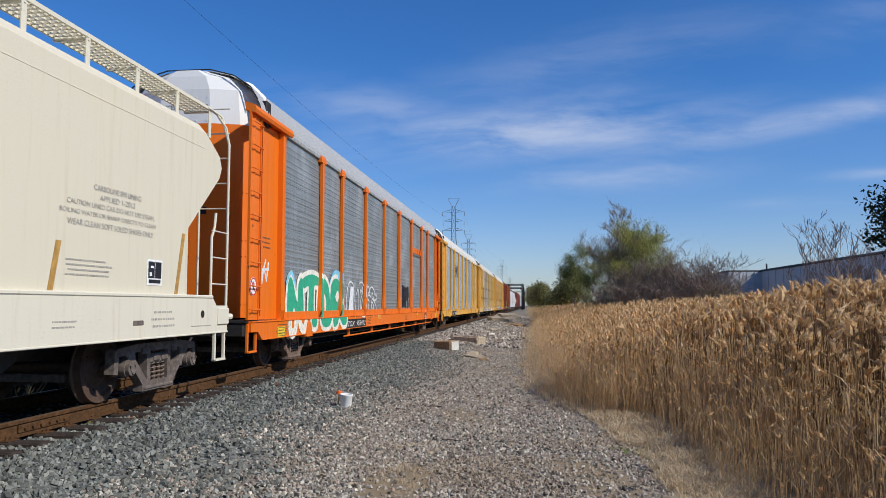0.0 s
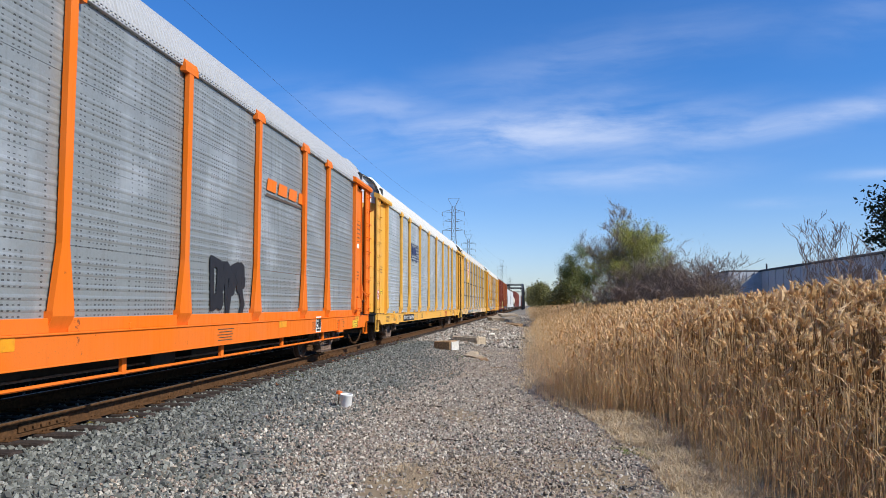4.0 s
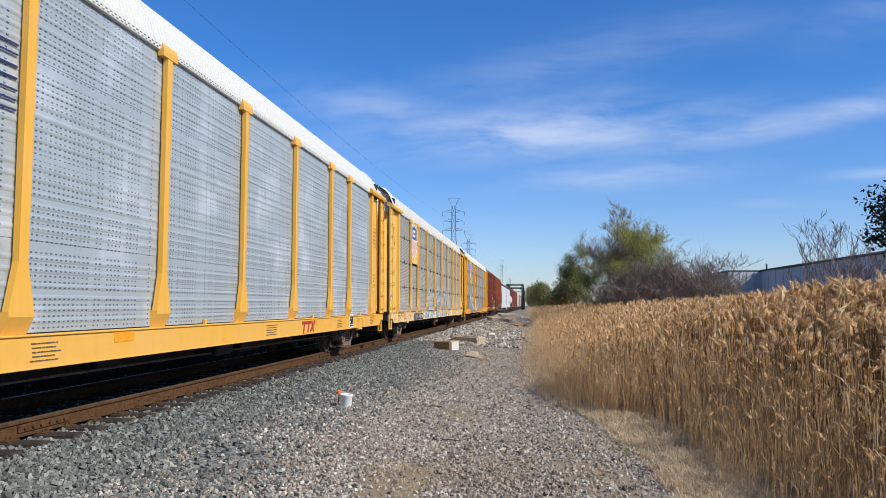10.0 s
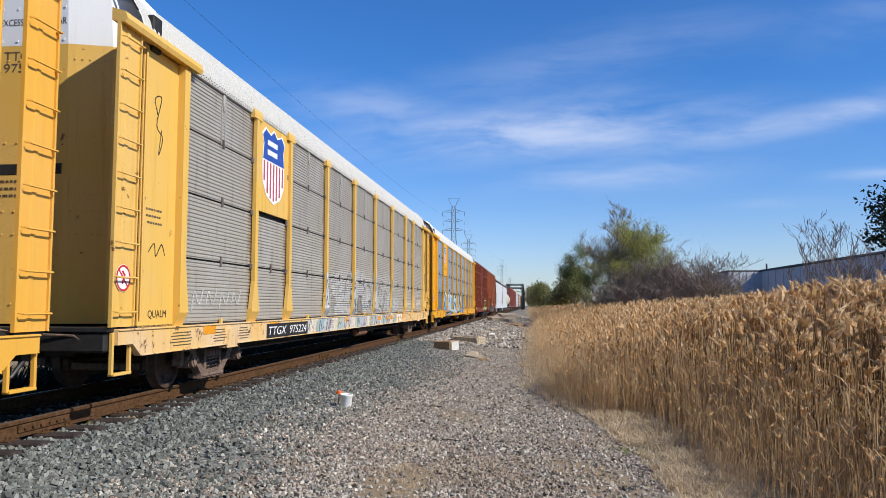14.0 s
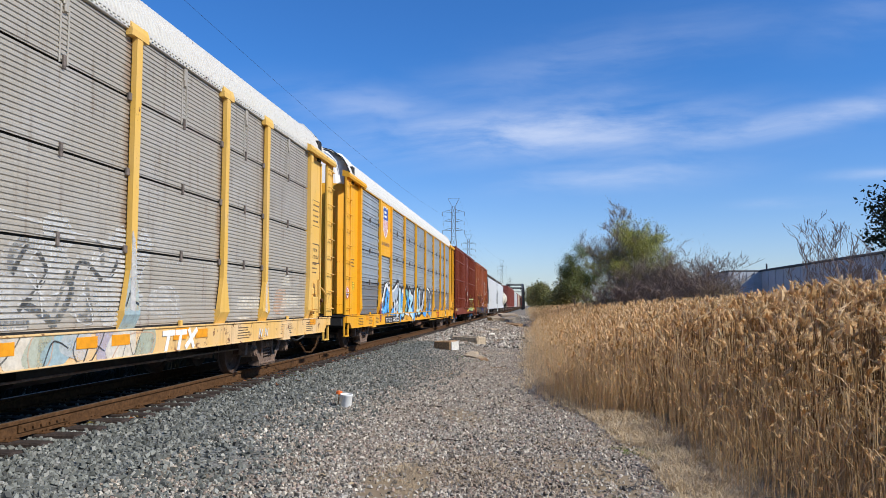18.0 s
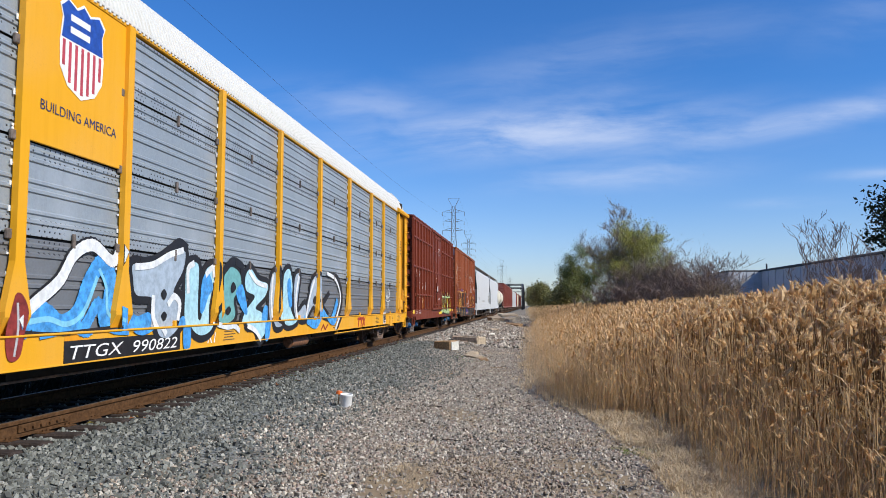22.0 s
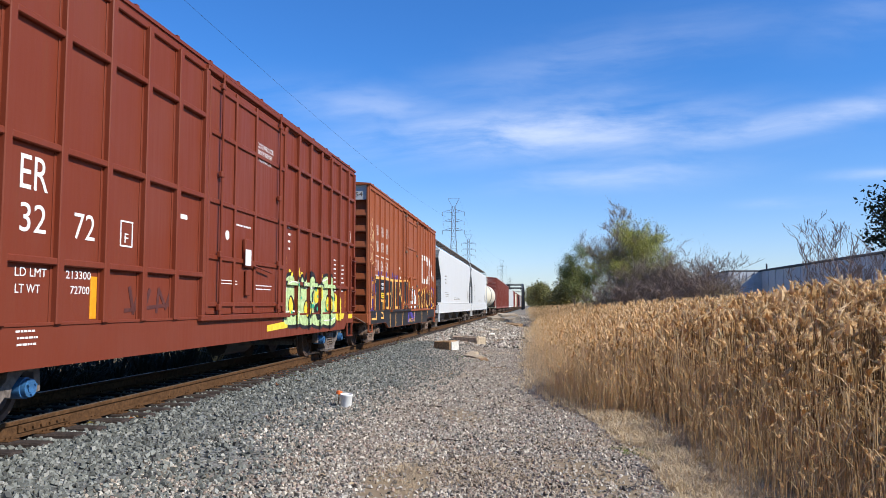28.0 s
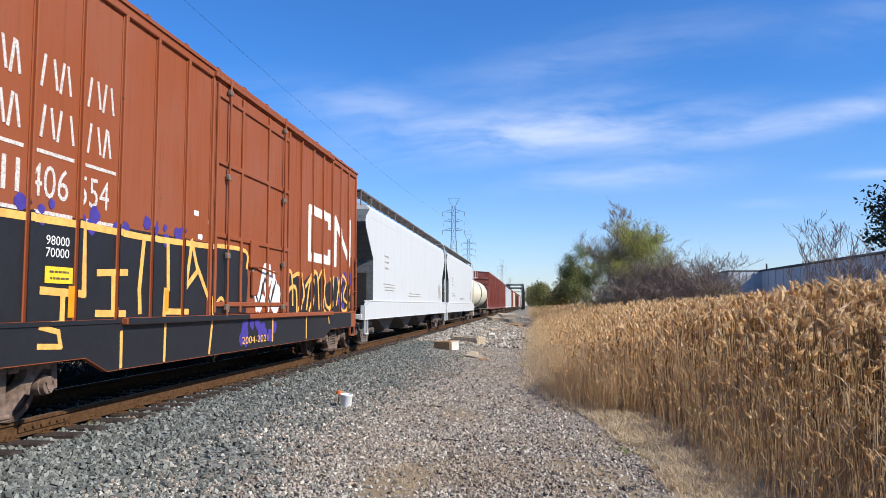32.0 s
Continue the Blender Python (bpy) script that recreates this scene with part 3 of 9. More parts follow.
stones("bank_stones", 22000, in_strip(1.4, 6.4, 31.0, 130.0, on_bank), (0.05, 0.14), GRAVEL, "coarse tan and grey stones along the far bank", 13)

# ---------------------------------------------------------------- the track


def rail_profile(x):
    half = [(0.070, -0.180), (0.070, -0.168), (0.012, -0.150), (0.010, -0.052), (0.034, -0.040), (0.036, -0.008), (0.028, 0.0)]
    return [(x + a, z) for a, z in half] + [(x - a, z) for a, z in half[::-1]]


TRACK0, TRACK1 = -175.0, 640.0
track = tagged(new("track"), "rusty railway track on dark wooden ties", "track", kind="structure")
for x in (-0.7525, 0.7525):
    rail = part("rail", slab(rail_profile(x), 1, TRACK0, TRACK1), RAIL_RUST, track, "rust-brown steel rail")
    part("rail_head", box((x - 0.024, TRACK0, 0.0), (x + 0.024, TRACK1, 0.0015)), RAIL_TOP, rail, "bright worn running surface")
    s = 1 if x > 0 else -1
    for y in (8.35, 20.3, 32.2, 44.2, 56.1):
        # bolted joint bars
        vf = join(box((x + s * 0.014, y - 0.45, -0.145), (x + s * 0.036, y + 0.45, -0.055), 0.006),
                  *[rod((x + s * 0.03, y + d, -0.10), (x + s * 0.062, y + d, -0.10), 0.017, 6) for d in (-0.36, -0.22, -0.08, 0.08, 0.22, 0.36)])
        part("joint_bar", vf, RAIL_RUST, rail, "bolted joint bar")
tie_rnd = random.Random(5)
tie_mesh = [mesh_of("tie", box((-1.30, -0.105, -0.36), (1.30, 0.105, -0.178), 0.018), TIE, key=("tie", 0))]
plates = join(*[box((s * 0.7525 - 0.15, -0.09, -0.18), (s * 0.7525 + 0.15, 0.09, -0.166), 0.004) for s in (-1, 1)],
              *[box((s * 0.7525 + d - 0.012, -0.05 + e, -0.17), (s * 0.7525 + d + 0.012, -0.026 + e, -0.135), 0.003) for s in (-1, 1) for d in (-0.088, 0.088) for e in (0.0, 0.075)])
plate_mesh = mesh_of("tie_plates", plates, RAIL_RUST, key="plates")
far_ties = []
for i in range(int(TRACK0 / 0.53), int(TRACK1 / 0.53)):
    y = (i + 0.5) * 0.53
    if 0.0 < y < 90.0:
        tie = part("tie", tie_mesh[0], TIE, track, at=pose(tie_rnd.uniform(-0.05, 0.05), y + tie_rnd.uniform(-0.03, 0.03), tie_rnd.uniform(-0.012, 0.0), 0, 0, tie_rnd.uniform(-1.2, 1.2)))
        if y < 32:
            part("tie_plate", plate_mesh, RAIL_RUST, tie)
    else:
        far_ties.append(box((-1.3, y - 0.105, -0.36), (1.3, y + 0.105, -0.18)))
tagged(part("distant_ties", join(*far_ties), TIE, track), kind="stuff")
# ---------------------------------------------------------------- running gear
CARS, WHEELS = [], []


def lathe(profile, n=28):
    """A ring round the x axis from (x, r) points."""
    vs, fs, k = [], [], len(profile)
    for i in range(n):
        a = 2 * math.pi * i / n
        vs += [(x, r * math.cos(a), r * math.sin(a)) for x, r in profile]
    for i in range(n):
        j = (i + 1) % n
        fs += [(i * k + p, i * k + p + 1, j * k + p + 1, j * k + p) for p in range(k - 1)]
    return vs, fs


def wheelset_mesh(r):
    if ("wheelset", r) in KEPT:
        return KEPT["wheelset", r]
    out = []
    for s in (-1, 1):
        prof = [(0.655, 0.0), (0.655, 0.12), (0.69, 0.14), (0.705, r * 0.76), (0.685, r * 0.80), (0.685, r + 0.022), (0.705, r + 0.024), (0.718, r), (0.822, r - 0.004), (0.825, r * 0.83), (0.79, r * 0.79), (0.755, r * 0.55), (0.80, 0.15), (0.845, 0.13), (0.845, 0.0)]
        out.append(lathe([(s * x, q) for x, q in prof]))
        # cast marks on the plate
        for a in (0.4, 2.5, 4.5):
            c = (s * 0.775, math.cos(a) * r * 0.62, math.sin(a) * r * 0.62)
            out.append(rod(c, (s * 0.795, c[1], c[2]), 0.028, 6))
    out.append(rod((-1.05, 0, 0), (1.05, 0, 0), 0.08, 12))
    return mesh_of("wheelset", join(*out), TREAD, True, ("wheelset", r))


def coil():
    pts = [(0.058 * math.cos(a * math.pi / 4), 0.058 * math.sin(a * math.pi / 4), 0.0075 * a) for a in range(0, 41)]
    return mesh_of("spring", tube(pts, 0.013, 5), SPRING, True, "coil")


def truck(car, y, r, metal, cap_paint=None):
    """A two-axle truck: bolster, cast side frames, springs, bearings and turning wheelsets."""
    bolster = part("truck", join(box((-0.95, -0.19, 0.34), (0.95, 0.19, 0.60), 0.05), rod((0, 0, 0.58), (0, 0, 0.74), 0.2, 14),
                                 box((-0.55, -1.25, 0.30), (0.55, -1.19, 0.40)), box((-0.72, -1.26, 0.28), (-0.60, -1.10, 0.46), 0.02), box((0.60, -1.26, 0.28), (0.72, -1.10, 0.46), 0.02)),
                   metal, car, key=("bolster", metal.name), at=pose(0, y, 0))
    frame_bits = []
    for path, w in (([(-1.06, r + 0.21), (-0.62, r + 0.25), (0.62, r + 0.25), (1.06, r + 0.21)], 0.11), ([(-0.84, r + 0.20), (-0.36, 0.20)], 0.12), ([(0.84, r + 0.20), (0.36, 0.20)], 0.12),
                    ([(-0.40, 0.17), (0.40, 0.17)], 0.13), ([(-0.29, 0.18), (-0.29, r + 0.24)], 0.09), ([(0.29, 0.18), (0.29, r + 0.24)], 0.09), ([(-1.10, r + 0.20), (-1.12, r - 0.03)], 0.10),
                    ([(1.10, r + 0.20), (1.12, r - 0.03)], 0.10), ([(-0.70, r + 0.16), (-0.66, r - 0.04)], 0.10), ([(0.70, r + 0.16), (0.66, r - 0.04)], 0.10)):
        frame_bits.append(stroke(path, w, 1.10, 0.13))
    frame_bits += [box((0.95, -0.24, r + 0.02), (1.12, 0.24, r + 0.15), 0.02), box((1.09, -0.20, r + 0.05), (1.14, -0.03, r + 0.12), 0.01), box((1.09, 0.03, r + 0.05), (1.14, 0.20, r + 0.12), 0.01),
                   box((0.86, -0.42, 0.115), (1.12, 0.42, 0.175), 0.02), box((1.09, -0.5, r + 0.16), (1.125, -0.34, r + 0.24), 0.01), box((1.09, 0.34, r + 0.16), (1.125, 0.5, r + 0.24), 0.01)]
    side = mesh_of("side_frame", shift(join(*frame_bits), 0.07), metal, key=("side", r, metal.name))
    cap = mesh_of("bearing_cap", join(rod((0.90, 0, 0), (1.10, 0, 0), 0.115, 14), rod((1.09, 0, 0), (1.155, 0, 0), 0.098, 14), rod((1.15, 0, 0), (1.165, 0, 0), 0.05, 10),
                                      *[rod((1.15, 0.065 * math.cos(a), 0.065 * math.sin(a)), (1.18, 0.065 * math.cos(a), 0.065 * math.sin(a)), 0.016, 6) for a in (0.5, 2.6, 4.7)]), cap_paint or metal, True, ("cap", (cap_paint or metal).name))
    for turn in (Matrix.Identity(4), HALF_TURN):
        part("side_frame", side, metal, bolster, at=turn)
        for d in (-0.13, 0.0, 0.13):
            part("spring", coil(), SPRING, bolster, at=turn @ pose(1.115, d, 0.175))
        for d in (-0.889, 0.889):
            part("bearing_cap", cap, metal, bolster, at=turn @ pose(0.11, d, r))
    for d in (-0.889, 0.889):
        w = part("wheelset", wheelset_mesh(r), TREAD, bolster, "worn steel wheels on their axle", at=pose(0, d, r))
        WHEELS.append((w, (0.0, d, r), r))
    return bolster


def coupler(car, y, s):
    """Knuckle coupler with its air hose, at the end s of the car."""
    c = part("coupler", join(box((-0.12, y - s * 0.3, 0.74), (0.12, y + s * 0.30, 0.98), 0.03), box((-0.17, y + s * 0.26, 0.70), (0.10, y + s * 0.54, 1.02), 0.05), box((0.06, y + s * 0.36, 0.72), (0.2, y + s * 0.52, 1.0), 0.04)), CAST, car, "rusty knuckle coupler")
    part("air_hose", tube([(0.42, y - s * 0.2, 0.80), (0.44, y + s * 0.05, 0.66), (0.40, y + s * 0.25, 0.44), (0.30, y + s * 0.45, 0.36), (0.2, y + s * 0.58, 0.42)], 0.026, 7), BLACK_PAINT, c, "black rubber air hose", True)
    part("uncoupling_lever", tube([(1.35, y - s * 0.05, 0.72), (1.0, y, 0.92), (0.3, y + s * 0.1, 0.95), (0.16, y + s * 0.28, 1.02)], 0.014, 5), CAST, c)


def step(car, y, s, material, z0=0.42, z1=0.92, x=1.46, w=0.40):
    """Stirrup step under a corner of the car."""
    a, b = y - s * w, y
    part("stirrup_step", join(box((x - 0.05, a - 0.02, z0), (x, a + 0.02, z1), 0.006), box((x - 0.05, b - 0.02, z0), (x, b + 0.02, z1), 0.006), box((x - 0.07, min(a, b), z0 - 0.015), (x + 0.02, max(a, b), z0 + 0.02), 0.006)), material, car, far=True)


def ladder(car, y0, y1, zs, x, material, rails=True, r=0.012, bow=0.05, name="ladder"):
    """A ladder of bowed rungs on the car's flank."""
    base = part(name, join(box((x - 0.03, y0 - 0.02, zs[0] - 0.12), (x + 0.012, y0 + 0.02, zs[-1] + 0.12), 0.005), box((x - 0.03, y1 - 0.02, zs[0] - 0.12), (x + 0.012, y1 + 0.02, zs[-1] + 0.12), 0.005))
                if rails else join(*[box((x - 0.01, y - 0.02, z - 0.02), (x + 0.012, y + 0.02, z + 0.02), 0.004) for y in (y0, y1) for z in zs]), material, car)
    for z in zs:
        part("rung", tube([(x, y0, z + 0.02), (x + bow, y0 + 0.03, z), (x + bow, y1 - 0.03, z), (x, y1, z + 0.02)], r, 6), material, base)
    return base


def new_car(name, label, y_front, y_rear, category="railcar"):
    car = tagged(new(name), label, category, "cars of the freight train")
    CARS.append((car, (y_front + y_rear) / 2))
    return car


# ---------------------------------------------------------------- car carriers
HALF = 13.75
POSTS = (-9.08, -7.15, -4.30, -1.43, 1.43, 4.30, 7.15, 9.08)
EDGE = 11.85
BODY = 1.41


def chain(points):
    """Links along a line, every other one turned."""
    pts = [Vector(p) for p in points]
    length = sum((q - p).length for p, q in zip(pts, pts[1:]))
    n, links = max(3, int(length / 0.052)), []
    for i in range(n):
        s = length * (i + 0.5) / n
        for p, q in zip(pts, pts[1:]):
            if s <= (q - p).length:
                break
            s -= (q - p).length
        way = (q - p).normalized()
        at, side = p + way * s, way.cross(Vector((1, 0, 0))).normalized() if i % 2 else Vector((1, 0, 0))
        ring = [at + way * 0.036 * math.cos(a) + side * 0.019 * math.sin(a) for a in [2 * math.pi * k / 8 for k in range(9)]]
        links.append(tube(ring, 0.0075, 4))
    return join(*links)


def rack_profile(style, z0, z1, x):
    """Cross section of one rack sheet, from its foot up."""
    h, pts = z1 - z0, []
    if style == "wave":
        pts.append((x, z0))
        for c in (0.12, 0.25, 0.38, 0.51, 0.68, 0.81):
            m = z0 + c * h
            pts += [(x, m - 0.034), (x + 0.005, m - 0.019), (x + 0.008, m), (x + 0.005, m + 0.019), (x, m + 0.034)]
        pts.append((x, z1))
    elif style == "fine":
        n = int(h / 0.058)
        for i in range(n):
            z = z0 + h * i / n
            pts += [(x, z), (x, z + h / n * 0.26), (x + 0.013, z + h / n * 0.40), (x + 0.013, z + h / n * 0.86)]
        pts.append((x, z1))
    else:
        n = 3
        for i in range(n):
            z = z0 + h * i / n
            pts += [(x, z), (x, z + 0.115), (x + 0.018, z + 0.128), (x + 0.018, z + 0.160), (x, z + 0.176), (x, z + 0.212), (x + 0.018, z + 0.226), (x + 0.018, z + 0.256), (x, z + 0.272)]
        pts.append((x, z1))
    return pts


ROOF_ARC = [(1.462, 4.80), (1.462, 4.90), (1.40, 5.10), (1.27, 5.34), (1.08, 5.52), (0.80, 5.66), (0.42, 5.75), (0.0, 5.78)]


def roof_profile():
    arc = ROOF_ARC + [(-x, z) for x, z in ROOF_ARC[-2::-1]]
    out = []
    for i, (x, z) in enumerate(arc):
        a, b = arc[max(i - 1, 0)], arc[min(i + 1, len(arc) - 1)]
        n = Vector((a[1] - b[1], b[0] - a[0]))
        n = (n if n.dot(Vector((x, z - 3.0))) > 0 else -n).normalized()
        out.append((x, z, n.x, n.y))
    return out


def autorack(name, label, y_front, coat, roof_mat, sheet_mat, style, gap, foot_mat=None, logo_bay=False, eave=None, tall_foot=False, sill_coat=None, caps=True, hood_mat=None, marks="", brake=True):
    car = new_car(name, label, y_front, y_front + 2 * HALF, "autorack")
    eave = eave or roof_mat
    hood_mat = hood_mat or roof_mat
    # underframe and side sills
    deck = part("deck", join(box((-1.40, -13.55, 0.86), (1.40, 13.55, 1.02)), box((-0.36, -13.3, 0.62), (0.36, 13.3, 0.87)), box((-0.30, -7.6, 0.36), (0.30, 7.6, 0.64)),
                             *[box((-1.3, y - 0.06, 0.60), (1.3, y + 0.06, 0.87)) for y in range(-12, 13, 3)]), BLACK, car, "black steel underframe")
    sill = [(-13.6, 0.985), (13.6, 0.985), (13.6, 0.80), (13.25, 0.80), (13.05, 0.645), (-13.05, 0.645), (-13.25, 0.80), (-13.6, 0.80)]
    base = part("side_sill", join(slab(sill, 0, 1.41, 1.505), box((1.41, -13.6, 0.97), (1.525, 13.6, 0.993), 0.006), box((1.41, -13.05, 0.64), (1.525, 13.05, 0.658), 0.004)), sill_coat or coat, car, far=True)
    part("brake_rod", rod((1.02, -9.0, 0.47), (1.02, 9.0, 0.47), 0.016, 6), CAST, deck)
    part("brake_cylinder", rod((0.55, -1.6, 0.52), (0.55, -0.9, 0.52), 0.13, 12), BLACK, deck, smooth=True)
    part("brake_valve", box((0.7, 1.2, 0.42), (1.15, 1.9, 0.70), 0.04), BLACK, deck)
    part("air_reservoir", rod((0.62, 3.2, 0.5), (0.62, 4.3, 0.5), 0.16, 12), BLACK, deck, smooth=True)
    # rack sheets, bay by bay, row by row
    cuts = [-EDGE] + list(POSTS) + [EDGE]
    edges = (1.005, 1.985, 2.965, 3.93, 4.78) if gap > 0.02 else (1.005, 1.95, 2.893, 3.837, 4.78)
    z_lo, z_hi, rows = edges[0], edges[-1], 4
    for i, (a, b) in enumerate(zip(cuts, cuts[1:])):
        for r in range(rows):
            if logo_bay and i == 1 and r >= 2:
                continue
            z0, z1 = edges[r] + gap / 2, edges[r + 1] - gap / 2
            x = BODY + (0.004 if (r % 2 and gap < 0.02) else 0.0)
            front = rack_profile(style, z0, z1, x)
            mat_here = foot_mat if (foot_mat and r == 0) else sheet_mat
            part("side_panel", slab(front + [(x - 0.012, z1), (x - 0.012, z0)], 1, a + 0.005, b - 0.005), mat_here, car)
    part("far_side", slab([(1.395, z_lo), (1.41, z_lo), (1.41, z_hi), (1.395, z_hi)], 1, -EDGE, EDGE), sheet_mat, car, at=HALF_TURN)
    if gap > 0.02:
        # added black sheet, stands for the dark interior behind the gaps
        part("gap_shade", box((1.36, -EDGE, z_lo), (1.372, EDGE, z_hi)), BLACK, car)
    # posts with flared feet and caps
    top = 1.95 if tall_foot else 1.72
    for y in POSTS:
        half, wide = 0.070, 0.19
        shape = [(y - half, 4.80), (y - half, top), (y - wide, 1.22), (y + wide, 1.22), (y + half, top), (y + half, 4.80)]
        toe = slab([(1.41, 0.99), (1.43, 0.99), (1.513, 1.17), (1.513, 1.222), (1.41, 1.222)], 1, y - wide, y + wide)
        post = part("post", join(slab(shape, 0, 1.44, 1.51), slab([(y - 0.035, 4.8), (y - 0.035, 1.1), (y + 0.035, 1.1), (y + 0.035, 4.8)], 0, 1.40, 1.45), toe), coat, car, far=True)
        if caps:
            # a flat bent plate over the head of the post
            part("post_cap", slab([(1.43, 4.70), (1.517, 4.70), (1.517, 4.79), (1.49, 4.875), (1.43, 4.875)], 1, y - 0.21, y + 0.21), coat, post)
        for z in edges[1:4]:
            if gap > 0.02:
                for d in (-0.095, 0.095):
                    part("bracket", box((1.42, y + d - 0.035, z - 0.05), (1.46, y + d + 0.035, z + 0.05), 0.008), CAST_GREY, post)
    if gap > 0.02:
        for i, (a, b) in enumerate(zip(cuts, cuts[1:])):
            for z in edges[1:4]:
                if not (logo_bay and i == 1 and z > 2.9):
                    part("panel_clip", box((1.42, (a + b) / 2 - 0.022, z - 0.07), (1.452, (a + b) / 2 + 0.022, z + 0.09), 0.006), CAST_GREY, car)
    if style == "fine":
        for a, b in zip(cuts, cuts[1:]):
            # hangers at the head of each bay and the seam below them
            m = (a + b) / 2
            part("hanger_plate", join(box((1.42, m - 0.05, 4.58), (1.447, m + 0.05, 4.80), 0.006), box((1.42, m - 0.03, 4.50), (1.452, m + 0.03, 4.60), 0.006)), ZINC_OLD, car)
            part("seam_strip", join(box((1.42, m - 0.085, 3.92), (1.433, m - 0.060, 4.58), 0.003), box((1.42, m + 0.060, 3.92), (1.433, m + 0.085, 4.58), 0.003)), ZINC_OLD, car)
    part("eave_beam", box((1.36, -EDGE - 0.1, 4.775), (1.468, EDGE + 0.1, 4.83), 0.006), eave, car, far=True)
    if tall_foot:
        for a, b in zip(cuts, cuts[1:]):
            part("kick_plate", box((1.41, a + 0.17, 0.99), (1.465, b - 0.17, 1.15), 0.006), coat, car)
    for y in [(a + b) / 2 for a, b in zip(cuts, cuts[1:])][::2]:
        part("sheet_clip", box((1.43, y - 0.03, 0.99), (1.475, y + 0.03, 1.07), 0.006), coat, car)
    # ribbed roof
    n = int(2 * 13.1 / 0.10)
    stations = []
    for i in range(n):
        y = -13.1 + 0.10 * i
        stations += [(y, 0.0), (y + 0.045, 0.0), (y + 0.055, 0.022), (y + 0.088, 0.022)]
    stations.append((13.1, 0.0))
    part("roof", strip(roof_profile(), stations), roof_mat, car, "ribbed arched roof")
    part("roof_edge", box((1.44, -13.1, 4.83), (1.482, 13.1, 4.875), 0.006), roof_mat, car, far=True)
    # ends: folding doors below, hood above, with ladder columns at the corners
    plan = [(1.40, 11.9), (1.36, 12.75), (1.02, 13.10), (0.5, 13.28), (-0.5, 13.28), (-1.02, 13.10), (-1.36, 12.75), (-1.40, 11.9)]
    for s in (-1, 1):
        turn = HALF_TURN if s < 0 else Matrix.Identity(4)
        door = part("end_door", slab(plan, 2, 1.05, 4.70), coat, car, at=turn)
        for i in range(1, 6):
            (xa, ya), (xb, yb) = plan[i], plan[i + 1]
            if abs(xa - xb) > 0.3:
                part("hinge_strip", join(*[rod((xa + (xb - xa) * k / 6, ya + (yb - ya) * k / 6 - 0.004, z), (xa + (xb - xa) * k / 6, ya + (yb - ya) * k / 6 + 0.012, z), 0.014, 5) for k in (1, 2, 3, 4, 5) for z in (1.3, 2.2, 2.5, 3.4, 4.5)]), coat, door)
        for k in (-1, 1):
            part("door_slot", box((min(k * 0.06, k * 0.47), 13.27, 2.98), (max(k * 0.06, k * 0.47), 13.286, 3.12), 0.004), BLACK, door)
        ring = [(x, max(y, 12.6)) for x, y in plan]
        vs = [(x, y, 4.70) for x, y in ring] + [(x * 0.95, y, 5.36) for x, y in ring] + [(x * 0.76, 12.6 + (y - 12.6) * 0.95, 5.62) for x, y in ring] + [(x * 0.40, 12.6 + (y - 12.6) * 0.9, 5.75) for x, y in ring]
        k = len(plan)
        fs = [(r * k + i, r * k + (i + 1) % k, (r + 1) * k + (i + 1) % k, (r + 1) * k + i) for r in range(3) for i in range(k)] + [tuple(range(3 * k, 4 * k))]
        hood = part("roof_hood", (vs, fs), hood_mat, car, at=turn)
        part("hood_seal", join(box((1.33, 12.62, 4.72), (1.45, 12.86, 5.22), 0.02), box((-1.45, 12.62, 4.72), (-1.33, 12.86, 5.22), 0.02), tube([(1.36, 13.12, 5.18), (1.22, 13.14, 5.42), (0.9, 13.16, 5.64), (0.42, 13.17, 5.77), (-0.42, 13.17, 5.77), (-0.9, 13.16, 5.64), (-1.22, 13.14, 5.42), (-1.36, 13.12, 5.18)], 0.013, 5)), BLACK, hood)
        part("hood_writing", fit_words("EXCESS HEIGHT CAR", -0.47, 0.47, 4.97, 5.06, 0.0), INK_DARK, hood, at=pose(0.0, 13.284, 0, 0, 0, 90))
        part("hood_rivets", join(*[rod((x, 13.278, z), (x, 13.290, z), 0.016, 6) for x in (-0.44, -0.22, 0.0, 0.22, 0.44) for z in (4.76, 5.20)]), hood_mat, hood)
        if style == "step" and s < 0:
            part("door_print", bars(-0.46, 0.40, 1.75, 2.15, 0.0, 4, 62), RED_INK, door, "red stencilled writing", at=pose(0.0, 13.286, 0, 0, 0, 90))
        if marks and s < 0:
            part("door_number", join(fit_words(marks.split()[0], -0.40, 0.10, 4.50, 4.62, 0.0), fit_words(marks.split()[1], -0.40, 0.22, 4.34, 4.46, 0.0)), INK_DARK, door, "dark stencilled car number", at=pose(0.0, 13.284, 0, 0, 0, 90))
            part("door_print", join(bars(-0.42, 0.2, 2.66, 2.94, 0.0, 3, 61)), INK_DARK, door, "small dark stencilled writing", at=pose(0.0, 13.286, 0, 0, 0, 90))
    for s in (-1, 1):
        a, b = (EDGE, 12.98) if s > 0 else (-12.98, -EDGE)
        panel = part("end_panel", box((1.375, a, 0.99), (1.40, b, 4.78), 0.004), coat, car, far=True)
        e = s * EDGE
        jamb = [(e - s * 0.0, 4.78), (e, 1.9), (e - s * 0.10, 1.24), (e + s * 0.17, 1.24), (e + s * 0.17, 4.78)]
        part("door_jamb", join(slab(jamb, 0, 1.39, 1.505), slab([(1.39, 0.99), (1.42, 0.99), (1.505, 1.18), (1.505, 1.245), (1.39, 1.245)], 1, min(e - s * 0.10, e + s * 0.17), max(e - s * 0.10, e + s * 0.17))), coat, car, far=True)
